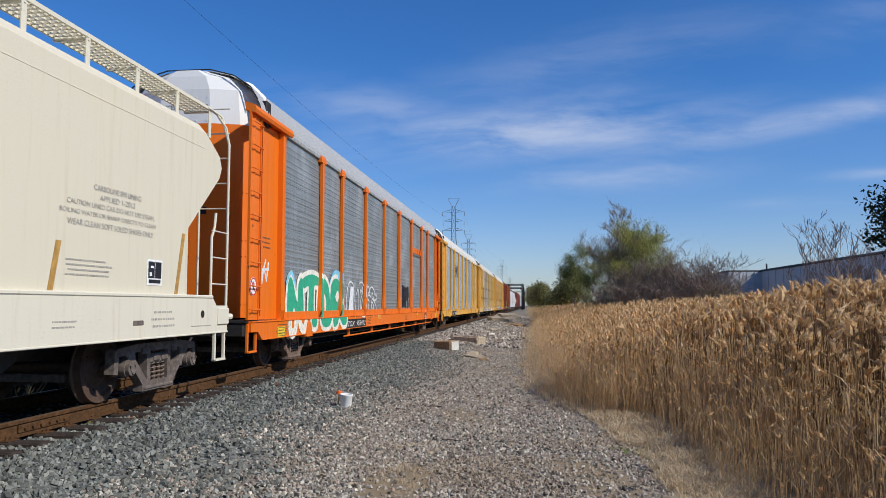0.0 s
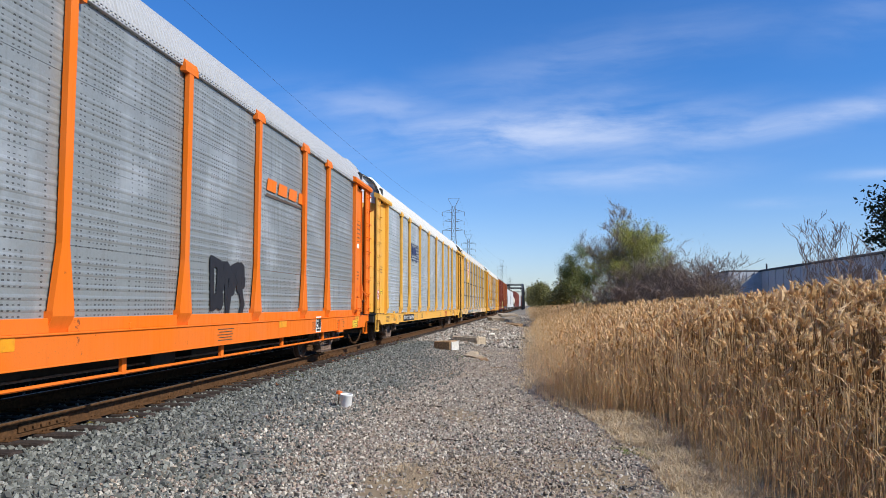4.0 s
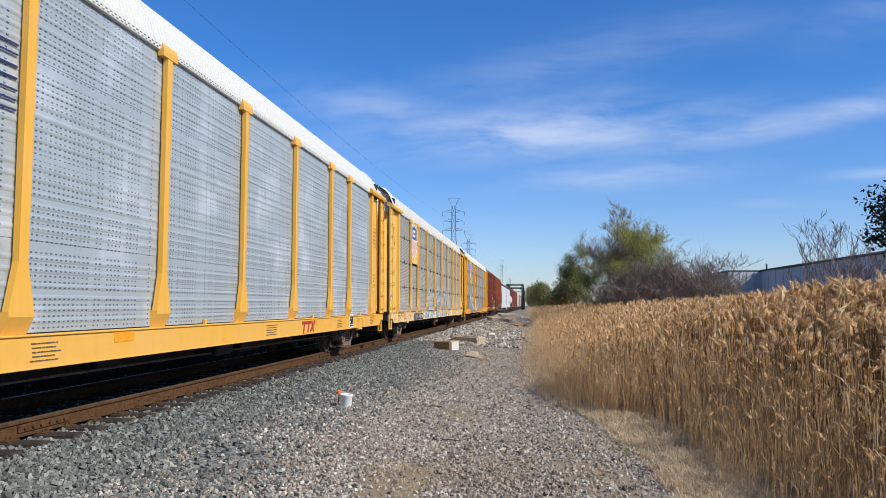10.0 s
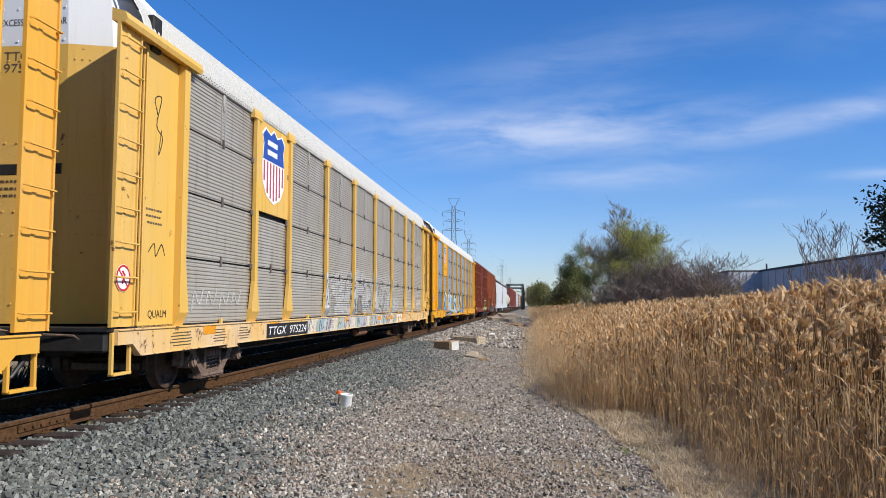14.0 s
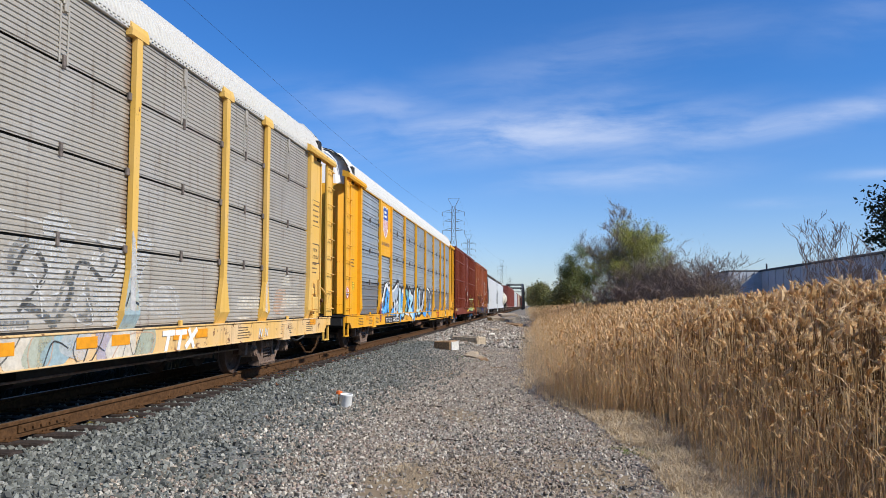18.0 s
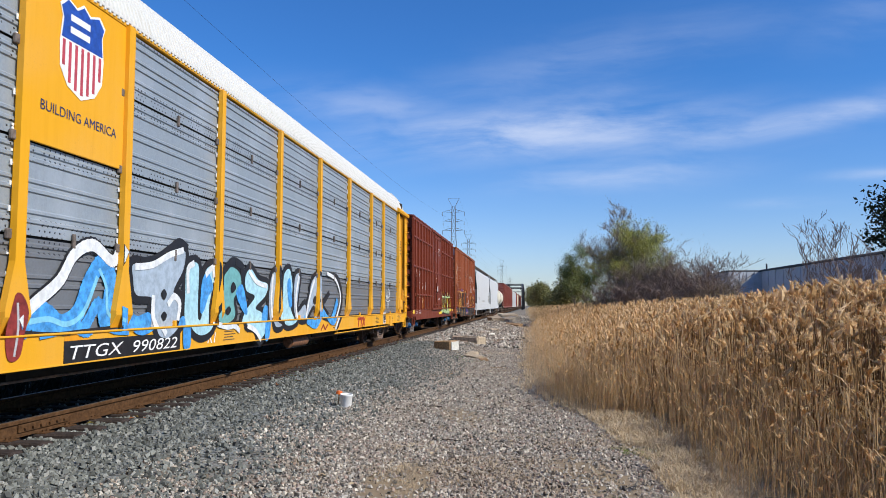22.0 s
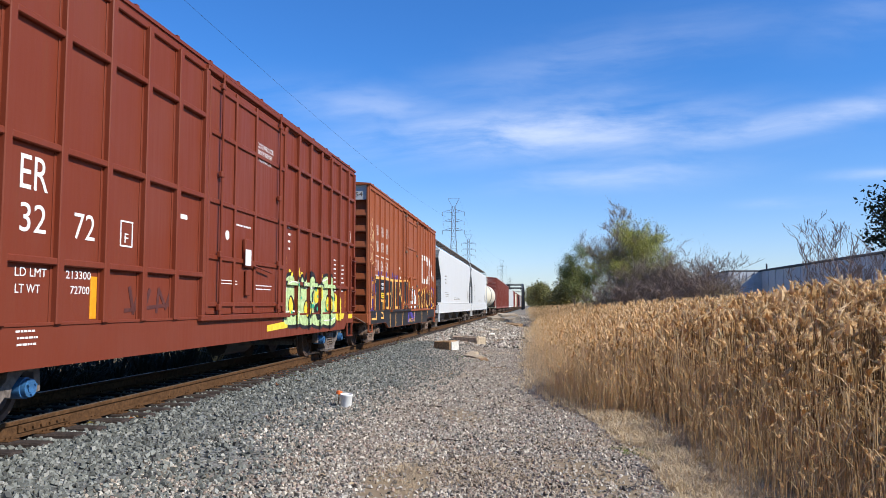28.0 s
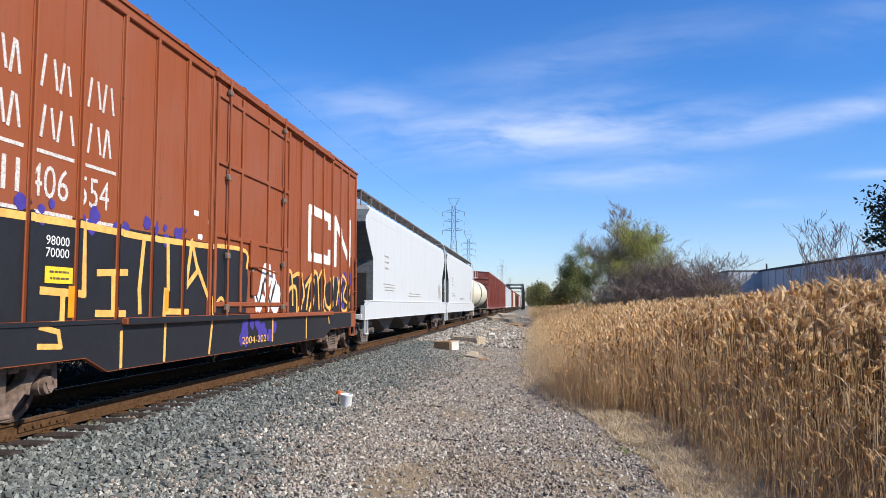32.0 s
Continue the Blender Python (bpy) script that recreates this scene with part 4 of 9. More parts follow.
        lo, hi = (13.22, 13.75) if s > 0 else (-13.75, -13.22)
        column = part("ladder_column", slab([(1.455, lo), (1.50, lo), (1.50, lo + 0.03), (1.475, lo + 0.03), (1.475, hi - 0.34), (1.487, hi - 0.33), (1.487, hi - 0.27), (1.475, hi - 0.26), (1.475, hi - 0.03), (1.50, hi - 0.03), (1.50, hi), (1.30, hi), (1.30, hi - 0.03), (1.455, hi - 0.03)], 2, 1.02, 4.84), coat, car, far=True)
        for i in range(9):
            z = 1.20 + 0.425 * i
            part("rung", tube([(1.475, lo + 0.03, z + 0.02), (1.555, lo + 0.05, z), (1.555, hi - 0.05, z), (1.475, hi - 0.03, z + 0.02)], 0.0125, 6), coat, column)
        part("door_hood", slab([(1.38, 4.80), (1.56, 4.76), (1.585, 4.82), (1.56, 4.90), (1.38, 4.96)], 1, min(s * (EDGE - 0.25), s * 13.75), max(s * (EDGE - 0.25), s * 13.75)), coat, car, far=True)
        part("latch_rod", rod((1.42, s * 12.95, 1.10), (1.42, s * 12.95, 4.70), 0.018, 6), coat, car)
        part("end_platform", join(box((-1.45, s * 13.28, 0.96), (1.45, s * 13.74, 1.02), 0.01), box((-1.40, s * 13.5, 0.72), (1.40, s * 13.72, 0.96), 0.02)), BLACK, car, "black end platform")
        if s > 0 and brake:
            # hand brake: box, rusty lever plate, bent lever and its chains
            off = (0, -0.36, -0.32)

            def there(vf):
                return shift(vf, *off)
            hand = part("hand_brake", there(join(box((1.395, 12.36, 1.50), (1.55, 12.74, 1.80), 0.02), box((1.395, 12.30, 1.46), (1.56, 12.66, 1.50), 0.008), box((1.395, 12.52, 1.24), (1.50, 12.80, 1.40), 0.015), box((1.395, 12.50, 1.84), (1.48, 12.66, 2.0), 0.02))), coat, panel, "hand brake box")
            part("lever_plate", there(slab([(12.76, 1.42), (12.84, 1.42), (12.92, 1.9), (12.88, 2.18), (12.78, 2.20), (12.80, 1.85)], 0, 1.50, 1.56)), coat, hand, "bent lever plate")
            part("brake_lever", there(tube([(1.57, 12.86, 2.02), (1.60, 13.05, 1.92), (1.60, 13.25, 1.82), (1.59, 13.28, 1.62)], 0.020, 6)), coat, hand)
            part("lever_pin", there(rod((1.50, 12.86, 1.72), (1.62, 12.86, 1.72), 0.04, 10)), RAIL_RUST, hand)
            part("chain", there(chain([(1.58, 12.86, 1.72), (1.56, 12.84, 1.55), (1.54, 12.80, 1.30)])), RAIL_RUST, hand, "rusty chain")
            part("chain", chain([(1.50, 12.62, 0.56), (1.48, 12.45, 0.34), (1.46, 12.15, 0.22), (1.44, 11.80, 0.24), (1.42, 11.44, 0.46)]), RAIL_RUST, hand, "rusty hanging chain")
        q = s * 10.18
        part("jacking_pad", join(slab([(q - 0.20, 0.60), (q + 0.20, 0.60), (q + 0.12, 0.90), (q - 0.12, 0.90)], 0, 1.50, 1.545), box((1.40, q - 0.22, 0.59), (1.55, q + 0.22, 0.62), 0.006)), sill_coat or coat, base, "jacking pad")
        step(car, s * 13.62, s, coat, 0.44, 0.95)
        coupler(car, s * 13.72, s)
        truck(car, s * 10.1, 0.42, CAST)
    part("warning_disc", join(rod((1.486, -13.50, 1.62), (1.4905, -13.50, 1.62), 0.17, 24)), INK_WHITE, car, "white round no-climbing sticker with red ring")
    part("warning_ring", join(stroke([(-13.50 + 0.152 * math.cos(a * math.pi / 9), 1.62 + 0.152 * math.sin(a * math.pi / 9)) for a in range(19)], 0.024, 1.4935, 0.003), stroke([(-13.61, 1.73), (-13.39, 1.51)], 0.024, 1.4935, 0.003), stroke([(-13.52, 1.56), (-13.47, 1.66), (-13.52, 1.70)], 0.03, 1.4935, 0.003)), plain(name + "_red_ring", (0.55, 0.03, 0.03), 0.5), car)
    # small print on the sill and the end panels
    inks = []
    for k, (y, w) in enumerate(((-11.9, 0.75), (-10.6, 0.55), (-9.6, 0.5), (-3.9, 0.5), (2.9, 0.7), (8.0, 0.6), (10.3, 0.8), (11.9, 0.6))):
        inks.append(bars(y - w / 2, y + w / 2, 0.70, 0.92, 1.510, 5, k))
    part("small_print", join(*inks), INK_DARK, base, "small dark stencilled writing")
    part("panel_print", join(bars(-12.85, -12.35, 2.35, 2.62, 1.404, 3, 3), bars(12.3, 12.85, 3.2, 3.7, 1.404, 4, 4), bars(12.35, 12.75, 2.0, 2.3, 1.404, 3, 5),
                             stroke([(12.28, 3.15), (12.88, 3.15), (12.88, 3.75), (12.28, 3.75), (12.28, 3.15)], 0.012, 1.404)), INK_DARK, car, "small dark stencilled writing")
    for y in (-11.0, -8.1, -2.4, 5.7, 12.1):
        part("reflector", sheet(y - 0.22, y + 0.22, 0.84, 0.97, 1.510), AMBER, base, "amber reflector strip")
    return car


def sill_number(car, words, y0, y1, z0=0.66, z1=0.93):
    plate = part("number_board", sheet(y0, y1, z0, z1, 1.512, 0.006), BLACK_PAINT, car, "black board with white lettering")
    part("lettering", fit_words(words, y0 + 0.10, y1 - 0.10, z0 + 0.055, z1 - 0.055, 1.516, 0.004, 0.22), INK_WHITE, plate, "white slanted letters and numbers")


def lube_plate(car, y, z, x, k=1.0):
    """The black square service plate in its white frame."""
    p = part("service_plate", sheet(y, y + 0.42 * k, z, z + 0.36 * k, x), INK_WHITE, car, "white-framed black service plate")
    part("plate_fields", join(sheet(y + 0.03 * k, y + 0.2 * k, z + 0.1 * k, z + 0.33 * k, x + 0.004), sheet(y + 0.22 * k, y + 0.39 * k, z + 0.1 * k, z + 0.33 * k, x + 0.004), sheet(y + 0.05 * k, y + 0.37 * k, z + 0.03 * k, z + 0.08 * k, x + 0.004)), BLACK_PAINT, p)
    part("plate_marks", join(sheet(y + 0.06 * k, y + 0.12 * k, z + 0.13 * k, z + 0.18 * k, x + 0.007), sheet(y + 0.09 * k, y + 0.17 * k, z + 0.24 * k, z + 0.27 * k, x + 0.007)), INK_WHITE, p)


def warning_label(car, y0, y1, z0, z1, x):
    """A yellow label with a thin dark rule and lines of small print."""
    base = part("warning_label", sheet(y0, y1, z0, z1, x), LEMON, car, "yellow warning label with dark print")
    e = 0.02
    part("label_rule", stroke([(y0 + e, z0 + e), (y1 - e, z0 + e), (y1 - e, z1 - e), (y0 + e, z1 - e), (y0 + e, z0 + e)], 0.010, x + 0.003), INK_DARK, base)
    part("small_print", bars(y0 + 0.05, y1 - 0.04, z0 + 0.04, z1 - 0.04, x + 0.004, 2, 17), INK_DARK, base)


def slanted_mark(car, y0, z0, h, x, ink, label):
    """Three slanted letter-like bars on the sill."""
    k, w = h * 0.25, h * 0.28
    out = []
    for i in (0, 1):
        a = y0 + i * h * 1.35
        out += [stroke([(a + k, z0 + h - w / 2), (a + k + h * 1.1, z0 + h - w / 2)], w, x), stroke([(a + h * 0.52, z0), (a + k + h * 0.52, z0 + h - w)], w, x)]
    a = y0 + 2.75 * h
    out += [stroke([(a, z0 + 0.02), (a + k + h * 0.95, z0 + h - 0.02)], w, x), stroke([(a + h * 0.85, z0 + 0.02), (a + k + 0.02, z0 + h - 0.02)], w, x)]
    part("company_letters", join(*out), ink, car, label)


def shield(parent, yc, zc, w, h, x):
    """A shield emblem in plain fields: blue head, white and red stripes."""
    def edge(k, z_top=1.0):
        pts = [(-0.5, 0.40), (-0.36, 0.50), (-0.15, 0.44), (0.0, 0.52), (0.15, 0.44), (0.36, 0.50), (0.5, 0.40), (0.44, 0.28), (0.48, 0.0), (0.46, -0.25), (0.30, -0.43), (0.0, -0.52), (-0.30, -0.43), (-0.46, -0.25), (-0.48, 0.0), (-0.44, 0.28)]
        return [(yc + a * w * k, zc + b * h * k) for a, b in pts]
    s = part("emblem", slab(edge(1.0), 0, x - 0.004, x), INK_WHITE, parent, "blue, white and red shield")
    head = [(a, max(b, zc + 0.06 * h)) for a, b in edge(0.94)]
    part("emblem_head", slab(head, 0, x, x + 0.003), plain("emblem_blue", (0.02, 0.07, 0.33), 0.45), s)
    part("emblem_bars", join(*[sheet(yc + (-0.28 + 0.16 * j) * w, yc + (-0.02 + 0.16 * j) * w, z0, z0 + 0.07 * h, x + 0.006) for j, z0 in ((0, zc + 0.27 * h), (1, zc + 0.27 * h), (0, zc + 0.14 * h), (1, zc + 0.14 * h))]), INK_WHITE, s)
    low = [-0.24, -0.41, -0.47, -0.495, -0.47, -0.41, -0.24]
    part("emblem_stripes", join(*[sheet(yc + (-0.40 + 0.132 * i) * w - 0.028 * w, yc + (-0.40 + 0.132 * i) * w + 0.028 * w, zc + low[i] * h * 0.95, zc + 0.04 * h, x + 0.003) for i in range(7)]), plain("emblem_red", (0.45, 0.06, 0.08), 0.5), s)


# the orange carrier
orange = autorack("autorack", "orange autorack with grey slatted sides, green graffiti and a grey roof", 12.82, ORANGE, GREY_ROOF, ZINC_GREY, "wave", 0.004, tall_foot=True, hood_mat=WHITE_HOOD, marks="TTGX 953413")
sill_number(orange, "TTGX  953413", -6.92, -4.36, 0.65, 0.90)
part("underside_pipe", join(rod((1.38, -6.5, 0.44), (1.38, 11.0, 0.44), 0.022, 6), *[box((1.35, y - 0.05, 0.42), (1.41, y + 0.05, 0.64), 0.01) for y in (-6, -3, 0, 3, 6, 9)]), ORANGE, orange, "orange pipe hung below the sill")
warning_label(orange, -12.25, -11.75, 0.66, 0.86, 1.512)
warning_label(orange, 11.55, 12.15, 0.66, 0.86, 1.512)
part("paper_label", sheet(12.35, 12.7, 2.95, 3.08, 1.404), INK_WHITE, orange, "small white label")
lube_plate(orange, 8.0, 0.66, 1.514)
part("company_mark", join(*[slab([(y, z), (y + 0.50, z + 0.0), (y + 0.56, z + 0.24), (y + 0.06, z + 0.24)], 0, 1.434, 1.438) for y, z in ((4.85, 3.50), (5.50, 3.50), (6.15, 3.50), (6.80, 3.50))]), ORANGE, orange, "slanted orange mark")
part("company_mark_line", slab([(4.8, 3.38), (7.3, 3.40), (7.35, 3.44), (4.85, 3.44)], 0, 1.434, 1.438), INK_DARK, orange)

# the yellow carrier
csx = autorack("autorack", "yellow autorack with pale galvanised sides and a white roof", 41.42, YELLOW, WHITE_ROOF, ZINC_SLOT, "wave", 0.004, hood_mat=WHITE_HOOD, marks="TTGX 965008", brake=False)
sill_number(csx, "TTGX  965008", -8.80, -6.14, 0.67, 0.92)
lube_plate(csx, 9.0, 0.67, 1.514)
X = 1.437
tagged(part("company_stripe", join(*[sheet(-6.98, -4.40, z, z + 0.022, X - 0.002, 0.003) for z in (3.20, 3.30, 3.40, 3.52, 3.64, 3.76, 3.86)]), INK_BLUE, csx, "thin dark blue stripes"), kind="stuff")
part("company_mark", join(stroke([(-6.30, 3.82), (-6.44, 3.82), (-6.44, 3.30), (-6.30, 3.30)], 0.06, X), stroke([(-5.05, 3.82), (-4.91, 3.82), (-4.91, 3.30), (-5.05, 3.30)], 0.06, X),
                          sheet(-6.22, -5.92, 3.44, 3.74, X), sheet(-5.85, -5.56, 3.44, 3.74, X), sheet(-5.49, -5.20, 3.44, 3.74, X)), INK_BLUE, csx, "dark blue bracketed mark")
part("company_dots", join(*[rod((X - 0.004, y, 3.18), (X, y, 3.18), 0.05, 12) for y in (-6.25, -6.10, -5.27, -5.12)]), INK_BLUE, csx)
warning_label(csx, -12.75, -12.43, 1.62, 1.82, 1.404)
warning_label(csx, 12.36, 12.72, 1.78, 1.98, 1.404)
part("round_stencil", join(stroke([(-5.35 + 0.10 * math.cos(a * math.pi / 8), 0.80 + 0.14 * math.sin(a * math.pi / 8)) for a in range(17)], 0.012, 1.512), sheet(-5.75, -5.62, 0.74, 0.90, 1.512)), INK_GREY, csx)
RED_MARK = plain("red_mark", (0.38, 0.03, 0.02), 0.5)
slanted_mark(csx, 4.75, 0.69, 0.24, 1.512, RED_MARK, "red slanted mark")

RUST_TANK = plain("rust_brown_paint", (0.20, 0.095, 0.05), 0.7, vary=0.4)
# the two carriers with shields
up_old = autorack("autorack", "weathered yellow autorack with grey corrugated sides, shield emblem and graffiti", 70.08, OLD_YELLOW, OLD_ROOF, ZINC_OLD, "fine", 0.03, logo_bay=True, sill_coat=SILL_YELLOW, hood_mat=WHITE_HOOD, marks="TTGX 975224")
up_new = autorack("autorack", "golden yellow autorack with perforated grey sides, shield emblem and blue graffiti", 98.95, GOLD, WHITE_ROOF, ZINC_ROUND, "step", 0.03, foot_mat=ZINC_FOOT, logo_bay=True, eave=GOLD, caps=False, hood_mat=WHITE_HOOD)
for car, coat, zb, zs, w, h in ((up_old, OLD_YELLOW, 3.04, 3.98, 1.30, 1.42), (up_new, GOLD, 2.96, 4.14, 0.86, 1.06)):
    field = part("emblem_field", box((1.43, -9.03, zb), (1.455, -7.20, 4.78), 0.006), coat, car, "plain yellow field")
    shield(field, -8.115, zs, w, h, 1.462)
part("slogan", fit_words("BUILDING AMERICA", -8.80, -7.38, 3.32, 3.43, 1.460, 0.003), INK_BLUE, up_new, "dark blue slogan")
sill_number(up_new, "TTGX  990822", -8.33, -5.66, 0.64, 0.90)
sill_number(up_old, "TTGX  975224", -8.48, -5.90, 0.66, 0.93)
part("revision_mark", fit_words("R1", -4.75, -4.45, 0.70, 0.86, 1.512, 0.004, 0.2), INK_WHITE, up_new)
lube_plate(up_new, 8.9, 0.67, 1.514)
for car, y in ((up_old, 0.39), (up_new, 0.53)):
    part("air_tank", join(rod((1.22, y - 0.55, 0.48), (1.22, y + 0.55, 0.48), 0.12, 16), rod((1.22, y - 0.60, 0.48), (1.22, y + 0.60, 0.48), 0.08, 16), *[box((1.18, y + d - 0.03, 0.46), (1.26, y + d + 0.03, 0.70)) for d in (-0.35, 0.35)]), RUST_TANK, car, "rust-brown air tank below the sill", True)
part("underside_pipe", join(rod((1.44, 3.0, 0.56), (1.44, 11.2, 0.56), 0.018, 6), *[box((1.42, y - 0.03, 0.55), (1.46, y + 0.03, 0.66), 0.006) for y in (3.2, 5.9, 8.5, 11.0)]), GOLD, up_new, "thin yellow pipe hung below the sill")
slanted_mark(up_old, 5.05, 0.67, 0.27, 1.5165, INK_WHITE, "white slanted mark")
slanted_mark(up_new, 5.2, 0.68, 0.25, 1.512, RED_MARK, "dark red slanted mark")
warning_label(up_new, -12.62, -12.38, 1.72, 1.95, 1.404)
part("excess_height", join(stroke([(12.28, 2.28), (12.88, 2.28), (12.88, 2.72), (12.28, 2.72), (12.28, 2.28)], 0.02, 1.404)), INK_DARK, up_old)
part("panel_words", join(fit_words("THIS CAR", 12.42, 12.74, 2.54, 2.62, 1.404), fit_words("EXCESS HEIGHT", 12.34, 12.82, 2.38, 2.46, 1.404)), INK_DARK, up_old, "dark stencilled height notice")

# beads of white sealant along the posts of the golden carrier
seal_rnd = random.Random(77)
for y in POSTS:
    beads = [box((1.425, y + s * 0.085 - 0.012, z), (1.436, y + s * 0.085 + 0.012, z + seal_rnd.uniform(0.02, 0.07))) for s in (-1, 1) for z in [1.3 + 0.15 * i + seal_rnd.uniform(-0.05, 0.05) for i in range(23)] if seal_rnd.random() < 0.75]
    tagged(part("sealant", join(*beads), INK_WHITE, up_new, "white beads of sealant"), kind="stuff")
for y in (1.95, 3.35, 4.05, 5.6, 6.3):
    part("reflector", sheet(y - 0.2, y + 0.2, 0.80, 0.93, 1.5175), AMBER, up_old, "amber reflector strip")
# ---------------------------------------------------------------- boxcars


def boxcar(name, label, y_front, coat, ribbed, top=5.10, end_mat=None, bottom=0.80):
    L = 15.85
    H = L / 2
    car = new_car(name, label, y_front, y_front + L, "boxcar")
    x = 1.40
    spans = [-H + d for d in ((0.71, 1.595, 2.48, 3.365, 4.25, 5.135) if ribbed else (0.88, 1.72, 2.56, 3.40, 4.24, 5.15))]
    spans = spans + [-s for s in spans[::-1]]
    door0, door1 = -1.84, 1.84
    part("side_wall", box((x - 0.05, -H, bottom + 0.1), (x, H, top - 0.04)), coat, car, far=True)
    part("underframe", join(box((-1.35, -H + 0.05, 0.72), (1.35, H - 0.05, 0.95)), box((-0.32, -H, 0.55), (0.32, H, 0.75)), box((-1.2, -2.5, 0.42), (-0.5, 0.5, 0.75)), rod((0.7, 0.4, 0.55), (0.7, 1.6, 0.55), 0.2, 12)), BLACK, car, "black underframe")
    low, foot, s0, s1 = (0.64, 0.80, 0.78, 0.98) if ribbed else (0.49, 0.68, 2.75, 3.20)
    sill = [(-H, bottom + 0.30), (H, bottom + 0.30), (H, foot), (H - s0, foot), (H - s1, low), (-H + s1, low), (-H + s0, foot), (-H, foot)]
    part("side_sill", join(slab(sill, 0, x - 0.04, x + 0.035), box((x, -H, bottom + 0.27), (x + 0.05, H, bottom + 0.31), 0.006)), coat, car, far=True)
    part("top_rail", join(box((x - 0.04, -H, top - 0.14), (x + 0.045, H, top), 0.012)), coat, car, far=True)
    for y in spans + [-H + 0.05, H - 0.05, door0 - 0.06, door1 + 0.06]:
        w, deep = (0.055, 0.08) if ribbed else (0.03, 0.05)
        part("side_post", join(box((x, y - w, bottom + 0.28), (x + deep, y + w, top - 0.1), 0.01), box((x, y - w * 1.6, bottom + 0.28), (x + 0.012, y + w * 1.6, top - 0.1), 0.003)), coat, car, far=True)
    cols = [-H] + spans[:6] + [door0]
    cols2 = [door1] + spans[6:] + [H]
    if ribbed:
        # horizontal ribs between the posts, in broken courses
        for z in (1.75, 2.97, 4.24):
            for a, b in list(zip(cols, cols[1:])) + list(zip(cols2, cols2[1:])):
                part("side_rib", box((x, a + 0.05, z - 0.04), (x + 0.072, b - 0.05, z + 0.04), 0.012), coat, car)
    # the sliding door
    door = part("sliding_door", box((x + 0.012, door0, bottom + 0.34), (x + 0.045, door1, top - 0.16), 0.006), coat, car, far=True)
    dy = door1 - door0
    bars_y = (door0 + 0.04, door0 + dy * 0.30, door0 + dy * (0.555 if ribbed else 0.66), door1 - 0.04)
    for y in bars_y:
        part("door_stile", box((x + 0.045, y - 0.035, bottom + 0.36), (x + 0.085, y + 0.035, top - 0.18), 0.01), coat, door)
    for z in ((1.30, 2.05, 2.95, 4.05, 4.80) if ribbed else (1.30, 2.42, 3.62, 4.72)):
        part("door_rib", box((x + 0.045, door0 + 0.05, z - 0.04), (x + 0.078, door1 - 0.05, z + 0.04), 0.01), coat, door)
    for y in (door0 + dy * 0.12, door1 - dy * 0.12):
        rodp = part("lock_rod", rod((x + 0.11, y, bottom + 0.30), (x + 0.11, y, top - 0.05), 0.022, 8), coat, door)
        for z in (bottom + 0.45, 2.1, 3.4, top - 0.25):
            part("rod_guide", box((x + 0.07, y - 0.06, z - 0.05), (x + 0.135, y + 0.06, z + 0.05), 0.012), CAST if not ribbed else coat, rodp)
    part("door_handle", join(box((x + 0.05, -0.35, 1.95), (x + 0.12, 0.0, 2.45), 0.02), tube([(x + 0.10, 0.0, 2.0), (x + 0.13, 0.4, 1.95), (x + 0.13, 0.9, 1.90)], 0.018, 6), box((x + 0.06, -0.25, 1.45), (x + 0.11, -0.08, 1.9), 0.012)), coat, door)
    part("door_track", box((x + 0.03, door0 - 2.6 if not ribbed else door0 - 0.2, bottom + 0.24), (x + 0.12, door1 + (0.3 if ribbed else 3.4), bottom + 0.33), 0.012), coat, car)
    part("door_guide_rail", box((x + 0.02, door0 - 0.1, top - 0.12), (x + 0.10, door1 + 3.4, top - 0.04), 0.01), coat, car)
    # roof with cross seams
    roof = [(-1.47, top - 0.02), (-1.47, top + 0.03), (0, top + 0.16), (1.47, top + 0.03), (1.47, top - 0.02)]
    part("roof", join(slab(roof, 1, -H - 0.05, H + 0.05), *[slab([(-1.46, top + 0.03), (0, top + 0.16), (1.46, top + 0.03), (1.46, top + 0.065), (0, top + 0.195), (-1.46, top + 0.065)], 1, y - 0.04, y + 0.04) for y in np.arange(-H + 0.5, H, 1.13)]), coat, car, "seamed metal roof")
    # ends with deep horizontal corrugations
    for s in (-1, 1):
        turn = HALF_TURN if s < 0 else Matrix.Identity(4)
        prof, z = [(H - 0.24, bottom + 0.1)], bottom + 0.25
        while z < top - 0.75:
            prof += [(H - 0.24, z), (H - 0.02, z + 0.02), (H + 0.0, z + 0.06), (H - 0.02, z + 0.23), (H - 0.24, z + 0.26)]
            z += 0.50
        prof += [(H - 0.24, top - 0.5), (H - 0.06, top - 0.45), (H - 0.06, top)]
        end = part("end_wall", slab(prof + [(H - 0.32, top), (H - 0.32, bottom + 0.1)], 0, -1.38, 1.38), coat, car, at=turn)
        part("end_cap", box((-1.38, H - 0.065, top - 0.48), (1.38, H - 0.045, top - 0.02)), GREY_ROOF if not ribbed else coat, end)
        for k in (-1, 1):
            part("corner_post", box((k * 1.33, H - 0.2, bottom), (k * 1.405, H + 0.01, top), 0.012), coat, end)
        part("end_sill", box((-1.42, H - 0.06, 0.72), (1.42, H + 0.06, 1.02), 0.02), coat, car, at=turn)
        part("end_ladder", join(*[tube([(0.9, H + 0.0, z), (0.9, H + 0.09, z), (1.32, H + 0.09, z), (1.32, H + 0.0, z)], 0.011, 5) for z in (1.1, 1.5, 1.9, 2.3)], box((0.88, H + 0.02, 1.0), (0.92, H + 0.06, 2.6)), box((1.30, H + 0.02, 1.0), (1.34, H + 0.06, 2.6))), coat, car, at=turn)
